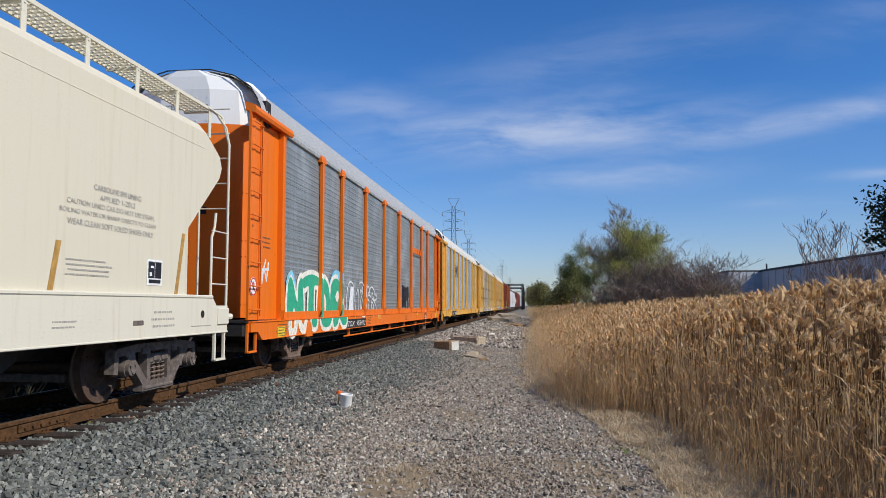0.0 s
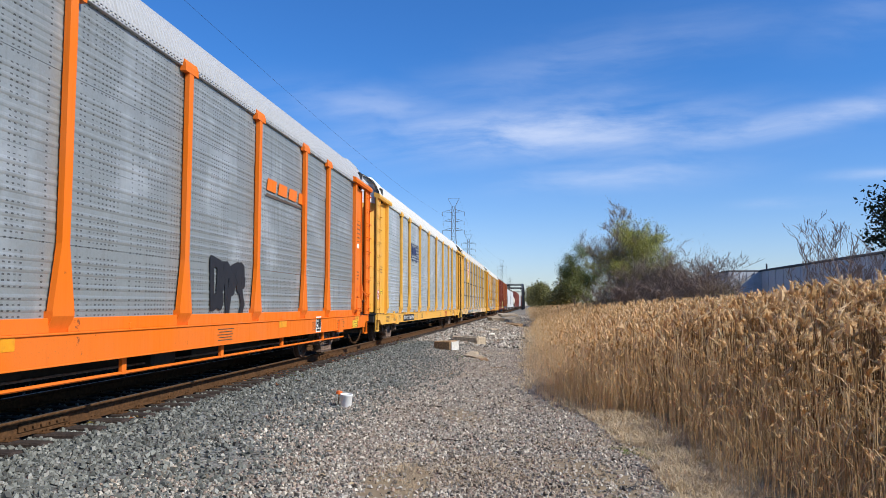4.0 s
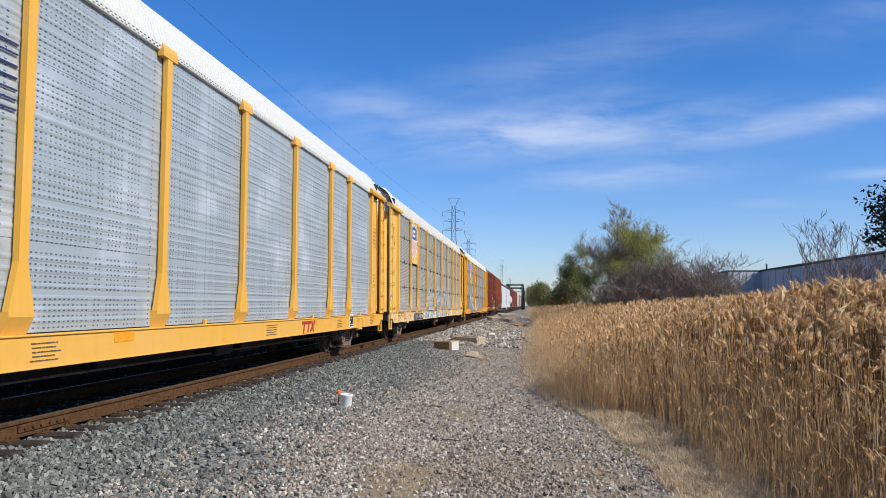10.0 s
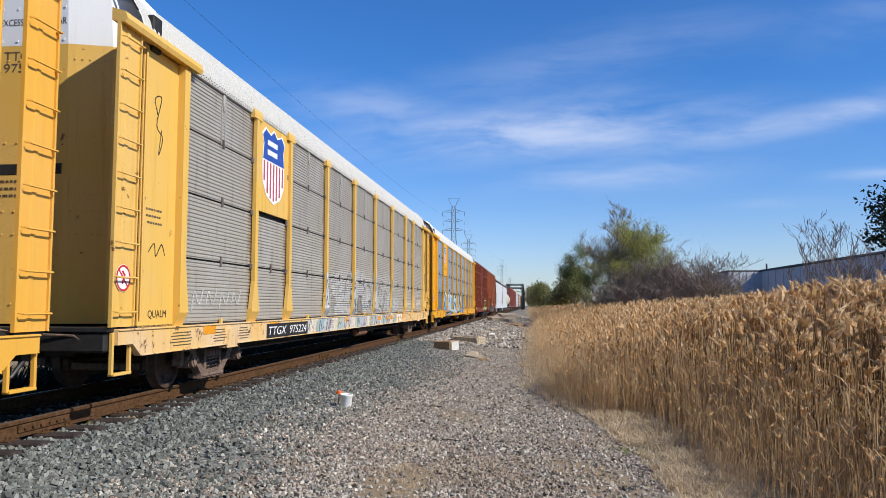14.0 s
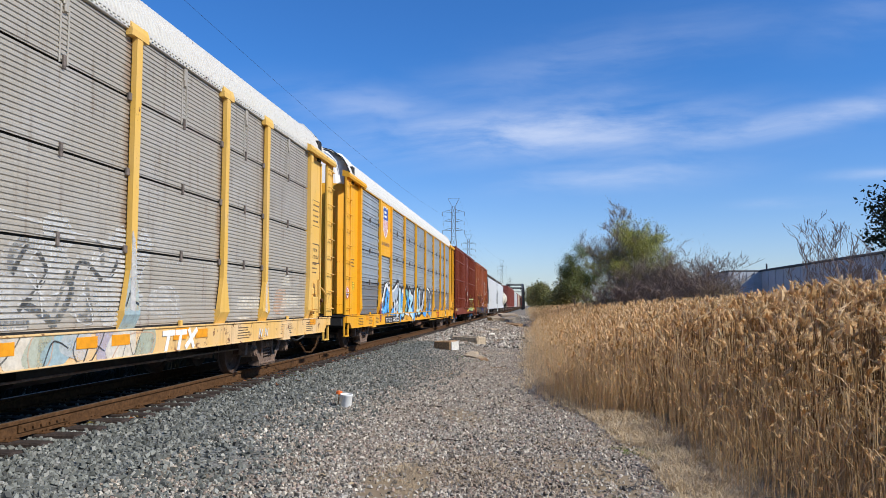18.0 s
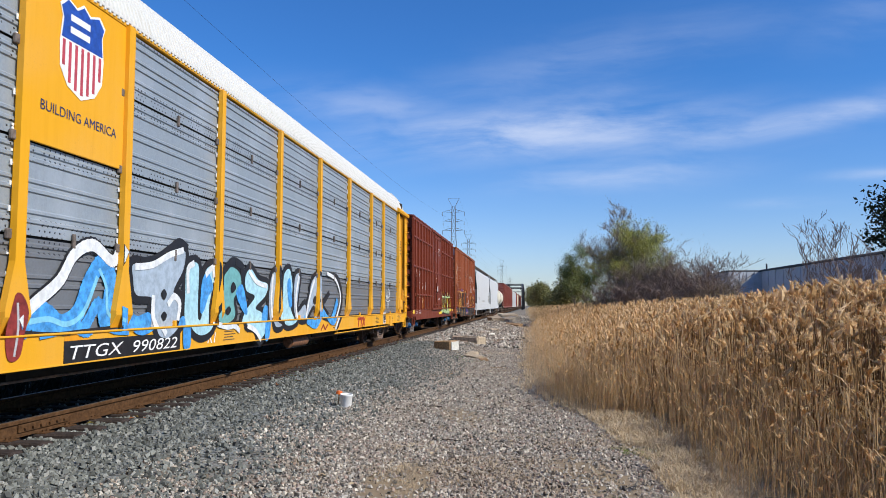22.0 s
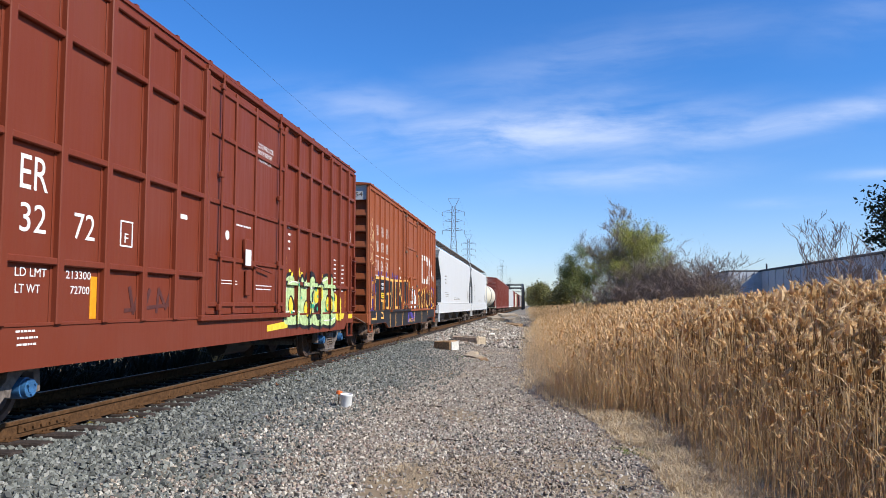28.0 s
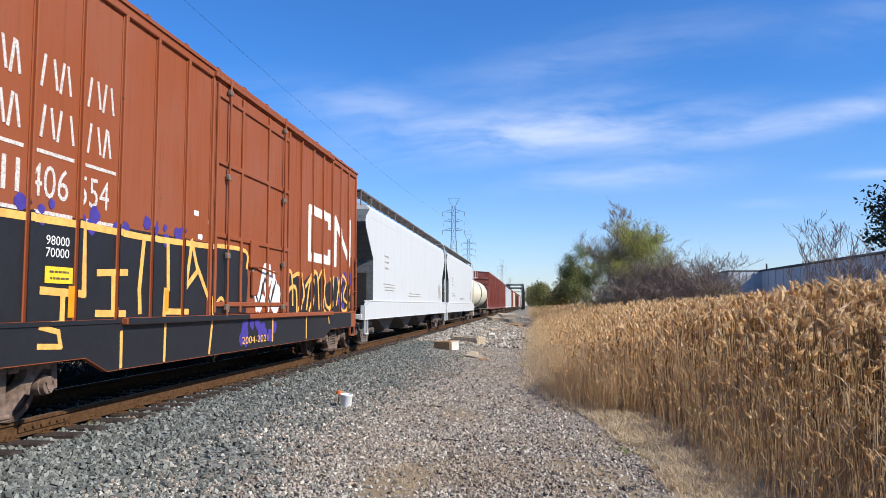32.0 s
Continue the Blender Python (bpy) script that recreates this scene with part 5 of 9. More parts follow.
        part("end_platform", join(box((-0.8, H, 1.05), (0.8, H + 0.42, 1.09)), *[box((-0.8 + 0.4 * k, H + 0.02, 0.9), (-0.76 + 0.4 * k, H + 0.4, 1.05)) for k in range(5)]), CAST_GREY, car, at=turn)
        lo, hi = (H - 0.62, H - 0.12) if s > 0 else (-H + 0.12, -H + 0.62)
        ladder(car, lo, hi, [bottom + 0.45 + 0.42 * i for i in range(4)], x + (0.11 if ribbed else 0.07), coat, True, 0.012, 0.03)
        step(car, s * (H - 0.08), s, coat, 0.44, bottom + 0.1, x + 0.03, 0.5)
        coupler(car, s * (H + 0.1), s)
        truck(car, s * (H - 1.47), 0.42, CAST_GREY if ribbed else CAST, BLUE_CAP if ribbed else None)
    return car


coer = boxcar("boxcar", "glossy maroon boxcar with ribbed steel sides and green graffiti", 128.24, MAROON, True, 5.10)
X = 1.405
h0 = -7.925
for words, a, b, z0, z1 in (("CO", 0.94, 1.42, 2.47, 2.82), ("ER", 1.87, 2.31, 2.47, 2.82), ("17", 1.03, 1.33, 2.03, 2.33), ("32", 1.89, 2.30, 2.03, 2.33), ("72", 2.79, 3.19, 2.03, 2.33),
                            ("LD LMT", 1.85, 2.34, 1.58, 1.67), ("LT WT", 1.86, 2.24, 1.41, 1.50), ("213300", 2.67, 3.14, 1.58, 1.67), ("72700", 2.76, 3.12, 1.41, 1.50)):
    part("lettering", fit_words(words, h0 + a, h0 + b, z0, z1, X, 0.012 if z1 - z0 > 0.2 else 0.006), INK_WHITE, coer, "white painted letters and numbers")
part("stencil_box", stroke([(h0 + 3.75, 2.03), (h0 + 4.02, 2.03), (h0 + 4.02, 2.34), (h0 + 3.75, 2.34), (h0 + 3.75, 2.03)], 0.02, X), INK_WHITE, coer)
part("stencil", fit_words("F", h0 + 3.84, h0 + 3.93, 2.07, 2.19, X, 0.008), INK_WHITE, coer)
part("door_notice", join(fit_words("CLOSE AND LOCK", 0.30, 1.15, 4.22, 4.31, X + 0.044, 0.006), fit_words("DOOR BEFORE", 0.34, 1.08, 4.09, 4.18, X + 0.044, 0.006), fit_words("MOVING CAR", 0.38, 1.04, 3.96, 4.05, X + 0.044, 0.006)), INK_WHITE, coer, "white warning words on the door")
for a, b, z0, z1 in ((h0 + 0.86, h0 + 1.06, 1.13, 1.62), (h0 + 3.14, h0 + 3.27, 1.13, 1.62), (2.03, 2.17, 1.55, 2.30), (h0 + 15.02, h0 + 15.14, 1.22, 1.68)):
    part("reflector", sheet(a, b, z0, z1, X), AMBER, coer, "amber reflector strip")
part("warning_label", sheet(h0 + 0.07, h0 + 0.56, 0.92, 1.07, X + 0.034), LEMON, coer, "yellow warning label")
part("warning_label", sheet(7.35, 7.80, 0.92, 1.04, X + 0.034), LEMON, coer, "yellow warning label")
part("small_print", join(bars(h0 + 1.85, h0 + 2.2, 0.86, 1.06, X + 0.034, 3, 1), bars(h0 + 0.92, h0 + 1.5, 0.90, 1.02, X + 0.034, 2, 2), bars(2.25, 2.45, 2.4, 3.0, X, 4, 3), bars(5.9, 6.15, 1.6, 2.5, X, 8, 4), bars(6.6, 6.95, 1.6, 2.4, X, 7, 5), bars(-1.3, -0.4, 1.62, 1.72, X + 0.044, 2, 6),
                         bars(0.3, 1.2, 1.55, 1.68, X + 0.044, 2, 7), bars(-0.7, 0.2, 2.62, 2.72, X + 0.044, 1, 8), sheet(-2.62, -2.38, 2.55, 2.62, X), sheet(-1.95, -1.88, 2.5, 2.6, X), bars(4.85 + h0, 5.1 + h0, 1.0, 1.06, X, 1, 9)), INK_WHITE, coer, "small white stencilled writing")
part("placard", join(sheet(-0.38, -0.12, 1.98, 2.26, X + 0.125), rod((X + 0.04, -1.0, 2.45), (X + 0.046, -1.0, 2.45), 0.08, 12)), INK_WHITE, coer)
part("shadow_tag", join(stroke([(h0 + 4.0, 1.5), (h0 + 4.1, 1.2), (h0 + 4.25, 1.5), (h0 + 4.35, 1.2), (h0 + 4.5, 1.48)], 0.07, X), stroke([(h0 + 4.7, 1.2), (h0 + 4.75, 1.5), (h0 + 4.95, 1.25), (h0 + 5.1, 1.5)], 0.06, X), stroke([(h0 + 3.9, 1.22), (h0 + 5.2, 1.30)], 0.05, X)), plain("faded_black_spray", (0.085, 0.025, 0.02), 0.6), coer, "faded black spray tag")
part("chalk_mark", stroke([(7.50, 3.34), (7.42, 3.15), (7.47, 2.98), (7.60, 3.0), (7.66, 3.2), (7.60, 3.36), (7.50, 3.34), (7.52, 3.0), (7.62, 2.86)], 0.022, X), INK_WHITE, coer)

cn = boxcar("boxcar", "russet boxcar with faded white lettering and black and orange graffiti", 146.14, RUSSET, False, 5.08)
h0 = -7.925
faint = plain("worn_white_lettering", (0.58, 0.52, 0.47), 0.7, vary=0.35, scale=30.0)
for z0, spots in ((3.60, ((1.02, 1.30), (1.36, 1.50), (1.84, 2.10), (2.16, 2.34), (2.68, 2.92), (2.98, 3.2))), (3.06, ((1.02, 1.30), (1.36, 1.52), (1.86, 2.08), (2.14, 2.42), (2.70, 2.95), (3.02, 3.16)))):
    # a worn company name, as bars
    part("company_name", join(*[join(stroke([(h0 + a, z0), (h0 + a + 0.05, z0 + 0.33)], 0.04, X), stroke([(h0 + b - 0.06, z0 + 0.32), (h0 + b, z0 + 0.02)], 0.04, X)) for a, b in spots]), faint, cn, "worn white lettering")
for z in (2.88, 2.24):
    for a, b in ((0.95, 1.6), (1.8, 2.45), (2.66, 3.3)):
        part("name_rule", sheet(h0 + a, h0 + b, z, z + 0.04, X), faint, cn)
for words, a, b in (("406", 1.70, 2.36), ("554", 2.54, 3.16)):
    part("lettering", fit_words(words, h0 + a, h0 + b, 2.42, 2.77, X, 0.008), faint, cn, "worn white numbers")
part("company_letters", join(sheet(h0 + 0.92, h0 + 1.22, 2.42, 2.48, X), sheet(h0 + 0.92, h0 + 0.98, 2.42, 2.76, X), sheet(h0 + 0.92, h0 + 1.22, 2.70, 2.76, X), sheet(h0 + 1.30, h0 + 1.36, 2.42, 2.76, X), sheet(h0 + 1.50, h0 + 1.56, 2.42, 2.76, X)), faint, cn)
big = plain("chalky_white_mark", (0.72, 0.68, 0.62), 0.7, vary=0.2)


def sprayed(car, name, vf, material, wall, posts=(), proud=0.0, label=""):
    """Paint on a wall that also crosses the posts standing proud of it."""
    base = part(name, shift(vf, wall), material, car, label)
    over = cut_to(shift(vf, proud), posts) if posts else None
    if over:
        part(name + "_over_post", over, material, base)
    return base


BOX_POSTS = [(-7.925 + d - 0.035, -7.925 + d + 0.035) for d in (0.88, 1.72, 2.56, 3.40, 4.24, 5.15, 6.09)] + [(7.925 - d - 0.035, 7.925 - d + 0.035) for d in (0.88, 1.72, 2.56, 3.40, 4.24, 5.15)]
sprayed(cn, "company_mark", join(stroke([(5.15, 3.25), (5.15, 3.48), (3.48, 3.50), (3.48, 2.40), (5.15, 2.40), (5.15, 2.60)], 0.22, 0), stroke([(5.75, 2.35), (5.75, 3.50), (7.25, 2.45), (7.25, 3.60)], 0.22, 0)), big, X, BOX_POSTS, 1.454, "large chalky white mark")
# ---------------------------------------------------------------- covered hoppers


def hopper(name, label, y_front, y_rear, coat, sill_coat, end_shade=None, top=3.95, low=1.36, detail=True):
    L = y_rear - y_front
    H = L / 2
    car = new_car(name, label, y_front, y_rear, "covered hopper")
    side = [(-H + 1.39, low), (H - 1.39, low), (H - 1.39, top - 1.53), (H - 0.34, top - 0.63), (H - 0.25, top - 0.45), (H - 0.34, top - 0.27), (H - 0.85, top), (-H + 0.85, top), (-H + 0.34, top - 0.27), (-H + 0.25, top - 0.45), (-H + 0.34, top - 0.63), (-H + 1.39, top - 1.53)]
    up = top - 3.95
    boards = sill_coat if end_shade is None else CAST_GREY
    body = part("body", slab(side, 0, -1.48, 1.48), coat, car, "riveted steel hopper body")
    arch = [(1.48, top - 0.002), (1.36, top + 0.14), (1.0, top + 0.24), (0.5, top + 0.30), (0, top + 0.32)]
    part("roof", slab(arch + [(-x, z) for x, z in arch[-2::-1]], 1, -H + 0.86, H - 0.86), coat, car)
    part("weld_seam", box((1.478, -H + 0.9, top - 0.25), (1.484, H - 0.9, top - 0.235), 0.002), coat, body)
    sill = [(-H + 0.02, 1.28), (-H + 0.45, 1.28), (-H + 0.62, low + 0.06), (H - 0.62, low + 0.06), (H - 0.45, 1.28), (H - 0.02, 1.28), (H - 0.02, 0.86), (-H + 0.02, 0.86)]
    base = part("side_sill", join(slab(sill, 0, 1.40, 1.53), box((1.36, -H + 0.6, low + 0.03), (1.545, H - 0.6, low + 0.08), 0.012), box((1.36, -H, 0.845), (1.54, H, 0.87), 0.006)), sill_coat, car, far=True)
    part("underframe", join(box((-1.36, -H + 0.1, 0.88), (1.36, H - 0.1, 1.05)), box((-0.3, -H, 0.6), (0.3, H, 0.9)), *[box((-1.3, s * (H - 1.2) - 0.05, 0.9), (1.3, s * (H - 1.2) + 0.05, 2.3)) for s in (-1, 1)]), BLACK, car, "black underframe")
    for k in range(3):
        # discharge hoppers between the trucks
        y = (k - 1) * (L - 7.5) / 3
        w = (L - 8.2) / 6
        part("discharge_hopper", join(slab([(y - w, 0.95), (y + w, 0.95), (y + 0.3, 0.36), (y - 0.3, 0.36)], 0, -1.0, 1.0), box((-1.15, y - 0.34, 0.30), (1.15, y + 0.34, 0.38)), rod((1.0, y - 0.2, 0.34), (1.3, y - 0.2, 0.34), 0.05, 8)), BLACK if end_shade is None else CAST_GREY, car)
    # running boards on brackets
    for x0, x1 in ((0.86, 1.32), (-1.32, -0.86)):
        board = part("running_board", join(box((x0, -H + 0.3, 4.445 + up), (x0 + 0.03, H - 0.3, 4.495 + up)), box((x1 - 0.03, -H + 0.3, 4.445 + up), (x1, H - 0.3, 4.495 + up)),
                                           *[box((x0, y, 4.452 + up), (x1, y + 0.022, 4.490 + up)) for y in np.arange(-H + 0.3, H - 0.3, 0.10)], *[box((x0 + 0.46 * k / 5, -H + 0.3, 4.456 + up), (x0 + 0.46 * k / 5 + 0.010, H - 0.3, 4.484 + up)) for k in (1, 2, 3, 4)]), boards, car, "grated steel running board")
        s = 1 if x0 > 0 else -1
        for y in np.arange(-H + 0.35, H, (L - 0.7) / 14):
            part("bracket", join(box((s * 1.30 - 0.008, y - 0.04, top + 0.05), (s * 1.30 + 0.012, y + 0.04, 4.47 + up), 0.003), box((s * 0.86, y - 0.015, 4.41 + up), (s * 1.32, y + 0.015, 4.445 + up))), boards, board)
    if detail:
        for k in range(5):
            y = (k - 2) * (L - 3.5) / 5
            part("hatch", join(rod((0, y - 0.4, top + 0.32), (0, y - 0.4, top + 0.46), 0.3, 16), rod((0, y - 0.4, top + 0.46), (0, y - 0.4, top + 0.50), 0.34, 16)), coat, car)
    for s in (-1, 1):
        turn = HALF_TURN if s < 0 else Matrix.Identity(4)
        # a dark sheet over the end slope, its colour standing for shade
        if end_shade:
            part("end_slope", join(slab([(H - 1.385, 1.30), (H - 1.385, top - 1.53), (H - 0.33, top - 0.63), (H - 0.235, top - 0.45), (H - 0.33, top - 0.25), (H - 0.84, top + 0.005), (H - 0.84, top - 0.03), (H - 0.37, top - 0.27), (H - 0.28, top - 0.45), (H - 0.37, top - 0.62), (H - 1.42, top - 1.53), (H - 1.42, 1.30)], 0, -1.47, 1.47)), end_shade, car, at=turn)
        rails = part("end_ladder", join(tube([(1.50, H - 0.02, 0.9), (1.50, H - 0.02, 3.95 + up), (1.46, H - 0.06, 4.22 + up), (1.36, H - 0.2, 4.42 + up), (1.31, H - 0.45, 4.48 + up)], 0.022, 7), tube([(1.50, H - 0.62, 1.28), (1.50, H - 0.62, 2.35), (1.49, H - 0.50, 2.52), (1.49, H - 0.46, 2.75)], 0.022, 7),
                                        tube([(1.0, H - 0.02, 1.28), (1.0, H - 0.02, 4.0)], 0.02, 6)), sill_coat, car, smooth=True, far=False, at=turn)
        for i in range(8):
            z = 1.62 + 0.42 * i
            part("rung", rod((1.50, H - 0.02, z), (1.50, H - 0.62, z), 0.012, 6) if z < 2.5 else rod((1.50, H - 0.02, z), (1.0, H - 0.02, z), 0.012, 6), sill_coat, rails)
        if s > 0:
            part("near_ladder_hoop", tube([(-1.50, -H + 0.02, 0.9), (-1.50, -H + 0.02, 3.95 + up), (-1.40, -H + 0.1, 4.4 + up), (-1.31, -H + 0.45, 4.48 + up)], 0.022, 7), sill_coat, car, smooth=True, at=HALF_TURN)
        part("corner_plate", join(box((1.50, H - 0.42, 0.98), (1.56, H - 0.02, 1.24), 0.01), rod((1.52, H - 0.01, 1.10), (1.56, H + 0.06, 1.10), 0.05, 8)), sill_coat, car, at=turn)
        step(car, s * (H - 0.10), s, sill_coat, 0.42, 0.95, 1.53, 0.36)
        part("end_frame", join(box((-1.45, H - 0.12, 0.86), (1.45, H, 1.02), 0.02), box((-0.7, H - 0.4, 1.02), (0.7, H + 0.2, 1.06))), sill_coat, car, at=turn)
        coupler(car, s * (H + 0.02), s)
        truck(car, s * (H - 1.56), 0.457, CAST_GREY)
    return car


LH = 16.5
cream = hopper("covered_hopper", "cream covered hopper with curved ends and grated running boards", 11.86 - LH, 11.86, CREAM, CREAM_SILL)
hh = LH / 2
TAN = plain("tan_tape", (0.42, 0.24, 0.06), 0.5)
for a, b, top_ in ((4.58, 4.46, 1.98), (1.78, 1.58, 2.32)):
    part("tan_stripe", slab([(hh - a, 1.43), (hh - a + 0.09, 1.43), (hh - b + 0.09, top_), (hh - b, top_)], 0, 1.482, 1.487), TAN, cream, "tan reflective stripe")
X = 1.487
for words, a, b, z in (("CARBOLINE 890 LINING", -3.80, -2.75, 2.62), ("APPLIED 1-2013", -3.68, -2.90, 2.51), ("CAUTION LINED CAR DO NOT USE STEAM,", -4.30, -2.40, 2.40), ("BOILING WATER OR SHARP OBJECTS TO CLEAN", -4.42, -2.36, 2.29), ("WEAR CLEAN SOFT SOLED SHOES ONLY", -4.28, -2.42, 2.18)):
    part("lettering", fit_words(words, hh + a, hh + b, z, z + 0.068, X, 0.004), INK_GREY, cream, "grey stencilled notice")
part("small_print", join(bars(hh - 4.3, hh - 3.35, 1.60, 1.82, X, 4, 21), bars(hh - 4.6, hh - 4.1, 1.02, 1.14, 1.533, 2, 22), bars(hh - 2.5, hh - 1.75, 0.96, 1.24, 1.533, 3, 23), bars(hh - 1.4, hh - 0.5, 0.95, 1.0, 1.533, 1, 24)), INK_GREY, cream, "grey stencilled writing")
lube_plate(cream, hh - 2.55, 1.55, X, 0.95)
part("sill_slot", box((1.50, hh - 2.95, 1.02), (1.54, hh - 2.68, 1.10), 0.02), CAST_GREY, cream)
part("jacking_hole", rod((1.528, hh - 0.95, 1.15), (1.534, hh - 0.95, 1.15), 0.06, 12), BLACK, cream)

# dark grey that paints the shade onto the white hoppers' ends
SHADE_GREY = plain("hopper_end_shade", (0.10, 0.11, 0.115), 0.6, vary=0.3)
white_one = hopper("covered_hopper", "white covered hopper with sloping ends coloured dark for shade", 162.75, 183.55, WHITE, WHITE, SHADE_GREY, 4.27)
white_two = hopper("covered_hopper", "white covered hopper coupled between white cars", 184.05, 203.75, WHITE, WHITE, SHADE_GREY, 4.27, detail=False)
for car, hl in ((white_one, 10.4), (white_two, 9.85)):
    part("faint_print", join(bars(-hl + 3.2, -hl + 4.0, 2.45, 3.05, 1.487, 3, 31), bars(-hl + 3.0, -hl + 5.2, 1.75, 2.05, 1.487, 3, 32), bars(-hl + 8.0, -hl + 12.0, 1.6, 1.8, 1.487, 2, 33)), INK_GREY, car, "faint grey stencilled writing")
    part("stain", join(*[stroke([(hl - 3.2 + 0.35 * i, 1.6 + 0.5 * (i % 2)), (hl - 3.0 + 0.35 * i, 2.3), (hl - 2.8 + 0.35 * i, 1.7)], 0.10, 1.487) for i in range(3)]), INK_GREY, car)

# ---------------------------------------------------------------- tank car and the cars behind it


def tank_car(y_front, y_rear, coat):
    L = y_rear - y_front
    H = L / 2
    car = new_car("tank_car", "cream tank car with a black band and walkway", y_front, y_rear, "tank car")
    prof = [(-H + 1.0, 0.0), (-H + 1.05, 0.7), (-H + 1.25, 1.15), (-H + 1.7, 1.42), (H - 1.7, 1.42), (H - 1.25, 1.15), (H - 1.05, 0.7), (H - 1.0, 0.0)]
    vs, fs = lathe(prof, 32)
    tank = part("tank", [(b, a, c + 2.45) for a, b, c in vs] and ([(b, a, c + 2.45) for a, b, c in vs], fs), coat, car, "cylindrical steel tank", True)
    part("band", ([(b, a, c + 2.45) for a, b, c in lathe([(-0.5, 1.425), (-0.5, 1.435), (0.5, 1.435), (0.5, 1.425)], 32)[0]], lathe([(-0.5, 1.425), (-0.5, 1.435), (0.5, 1.435), (0.5, 1.425)], 32)[1]), BLACK_PAINT, tank)
    part("dome", join(rod((0, 0, 3.8), (0, 0, 4.25), 0.5, 18), rod((0, 0, 4.25), (0, 0, 4.3), 0.56, 18), box((-0.9, -1.1, 3.95), (0.9, 1.1, 3.99))), coat, car)
    part("walkway_rail", join(tube([(0.9, -1.1, 3.97), (0.9, -1.1, 4.75), (0.9, 1.1, 4.75), (0.9, 1.1, 3.97)], 0.02, 5), tube([(-0.9, -1.1, 3.97), (-0.9, -1.1, 4.75), (-0.9, 1.1, 4.75), (-0.9, 1.1, 3.97)], 0.02, 5)), coat, car)
    part("underframe", join(box((-0.35, -H, 0.75), (0.35, H, 1.05)), *[box((-1.35, s * (H - 1.5) - 0.8, 0.95), (1.35, s * (H - 1.5) + 0.8, 1.12)) for s in (-1, 1)], *[slab([(-1.2, 1.1), (1.2, 1.1), (1.35, 2.1), (-1.35, 2.1)], 1, s * (H - 2.0) - 0.08, s * (H - 2.0) + 0.08) for s in (-1, 1)]), BLACK, car)
    for s in (-1, 1):
        part("end_rail", join(tube([(1.35, s * (H - 0.2), 1.1), (1.35, s * (H - 0.2), 2.1), (-1.35, s * (H - 0.2), 2.1), (-1.35, s * (H - 0.2), 1.1)], 0.025, 6), box((-1.45, s * (H - 0.25), 0.9), (1.45, s * H, 1.1))), coat, car)
        truck(car, s * (H - 1.7), 0.42, CAST)
        coupler(car, s * H, s)
    return car


tank_car(204.3, 225.6, CREAM)


def far_box(label, y_front, y_rear, coat, top, bays=9, name="boxcar", open_top=False):
    L = y_rear - y_front
    H = L / 2
    car = new_car(name, label, y_front, y_rear, name.replace("_", " "))
    part("body", box((-1.42, -H, 0.95), (1.42, H, top), 0.02), coat, car)
    part("side_sill", box((1.40, -H, 0.80), (1.46, H, 1.05), 0.01), coat, car, far=True)
    for i in range(bays + 1):
        y = -H + 0.06 + (L - 0.12) * i / bays
        part("side_post", box((1.42, y - 0.05, 1.05), (1.50, y + 0.05, top - 0.02), 0.01), coat, car, far=True)
    part("top_rail", join(box((1.38, -H, top - 0.12), (1.50, H, top + 0.02), 0.01), box((-1.50, -H, top - 0.12), (-1.38, H, top + 0.02), 0.01)), coat, car)
    if open_top:
        part("load", box((-1.36, -H + 0.1, top - 0.02), (1.36, H - 0.1, top + 0.03)), BLACK, car)
    else:
        part("roof", slab([(-1.5, top), (1.5, top), (1.5, top + 0.04), (0, top + 0.17), (-1.5, top + 0.04)], 1, -H - 0.04, H + 0.04), coat, car)
    for s in (-1, 1):
        turn = HALF_TURN if s < 0 else Matrix.Identity(4)
        part("end_rib", join(*[box((-1.36, H, 1.2 + 0.5 * i), (1.36, H + 0.06, 1.45 + 0.5 * i), 0.02) for i in range(int((top - 1.4) / 0.5))]), coat, car, at=turn)
        truck(car, s * (H - 1.95), 0.42, CAST)
        coupler(car, s * (H + 0.1), s)
    part("underframe", box((-0.5, -H + 0.2, 0.62), (0.5, H - 0.2, 0.96)), BLACK, car)
    return car


for y0, y1, coat, top, name, label in ((226.6, 242.4, DARK_RED, 5.0, "boxcar", "dark red ribbed boxcar"), (243.4, 259.2, DARK_RED, 5.0, "boxcar", "dark red boxcar in a row of like cars"), (260.2, 276.0, DARK_RED, 4.95, "boxcar", "dull red boxcar beyond the bridge"),
                                     (277.2, 294.0, WHITE, 4.5, "hopper_car", "white hopper car far along the train"), (295.0, 311.0, WHITE, 4.5, "hopper_car", "off-white hopper car far along the train"), (312.0, 328.0, DARK_RED, 4.8, "boxcar", "dark red boxcar far along the train"),
                                     (329.0, 345.0, CREAM, 4.4, "hopper_car", "cream hopper car far along the train"), (346.0, 362.0, DARK_RED, 4.8, "boxcar", "rust-red boxcar far along the train"), (363.0, 379.0, BLACK_PAINT, 4.2, "tank_car", "black car far along the train"),
                                     (380.0, 396.0, DARK_RED, 4.8, "boxcar", "rust-red boxcar near the train's end"), (397.0, 413.0, WHITE, 4.5, "hopper_car", "white hopper car near the train's end"), (414.0, 430.0, DARK_RED, 4.8, "boxcar", "last dark red boxcar that shows")):
    far_box(label, y0, y1, coat, top, name=name)

# ---------------------------------------------------------------- sprayed graffiti


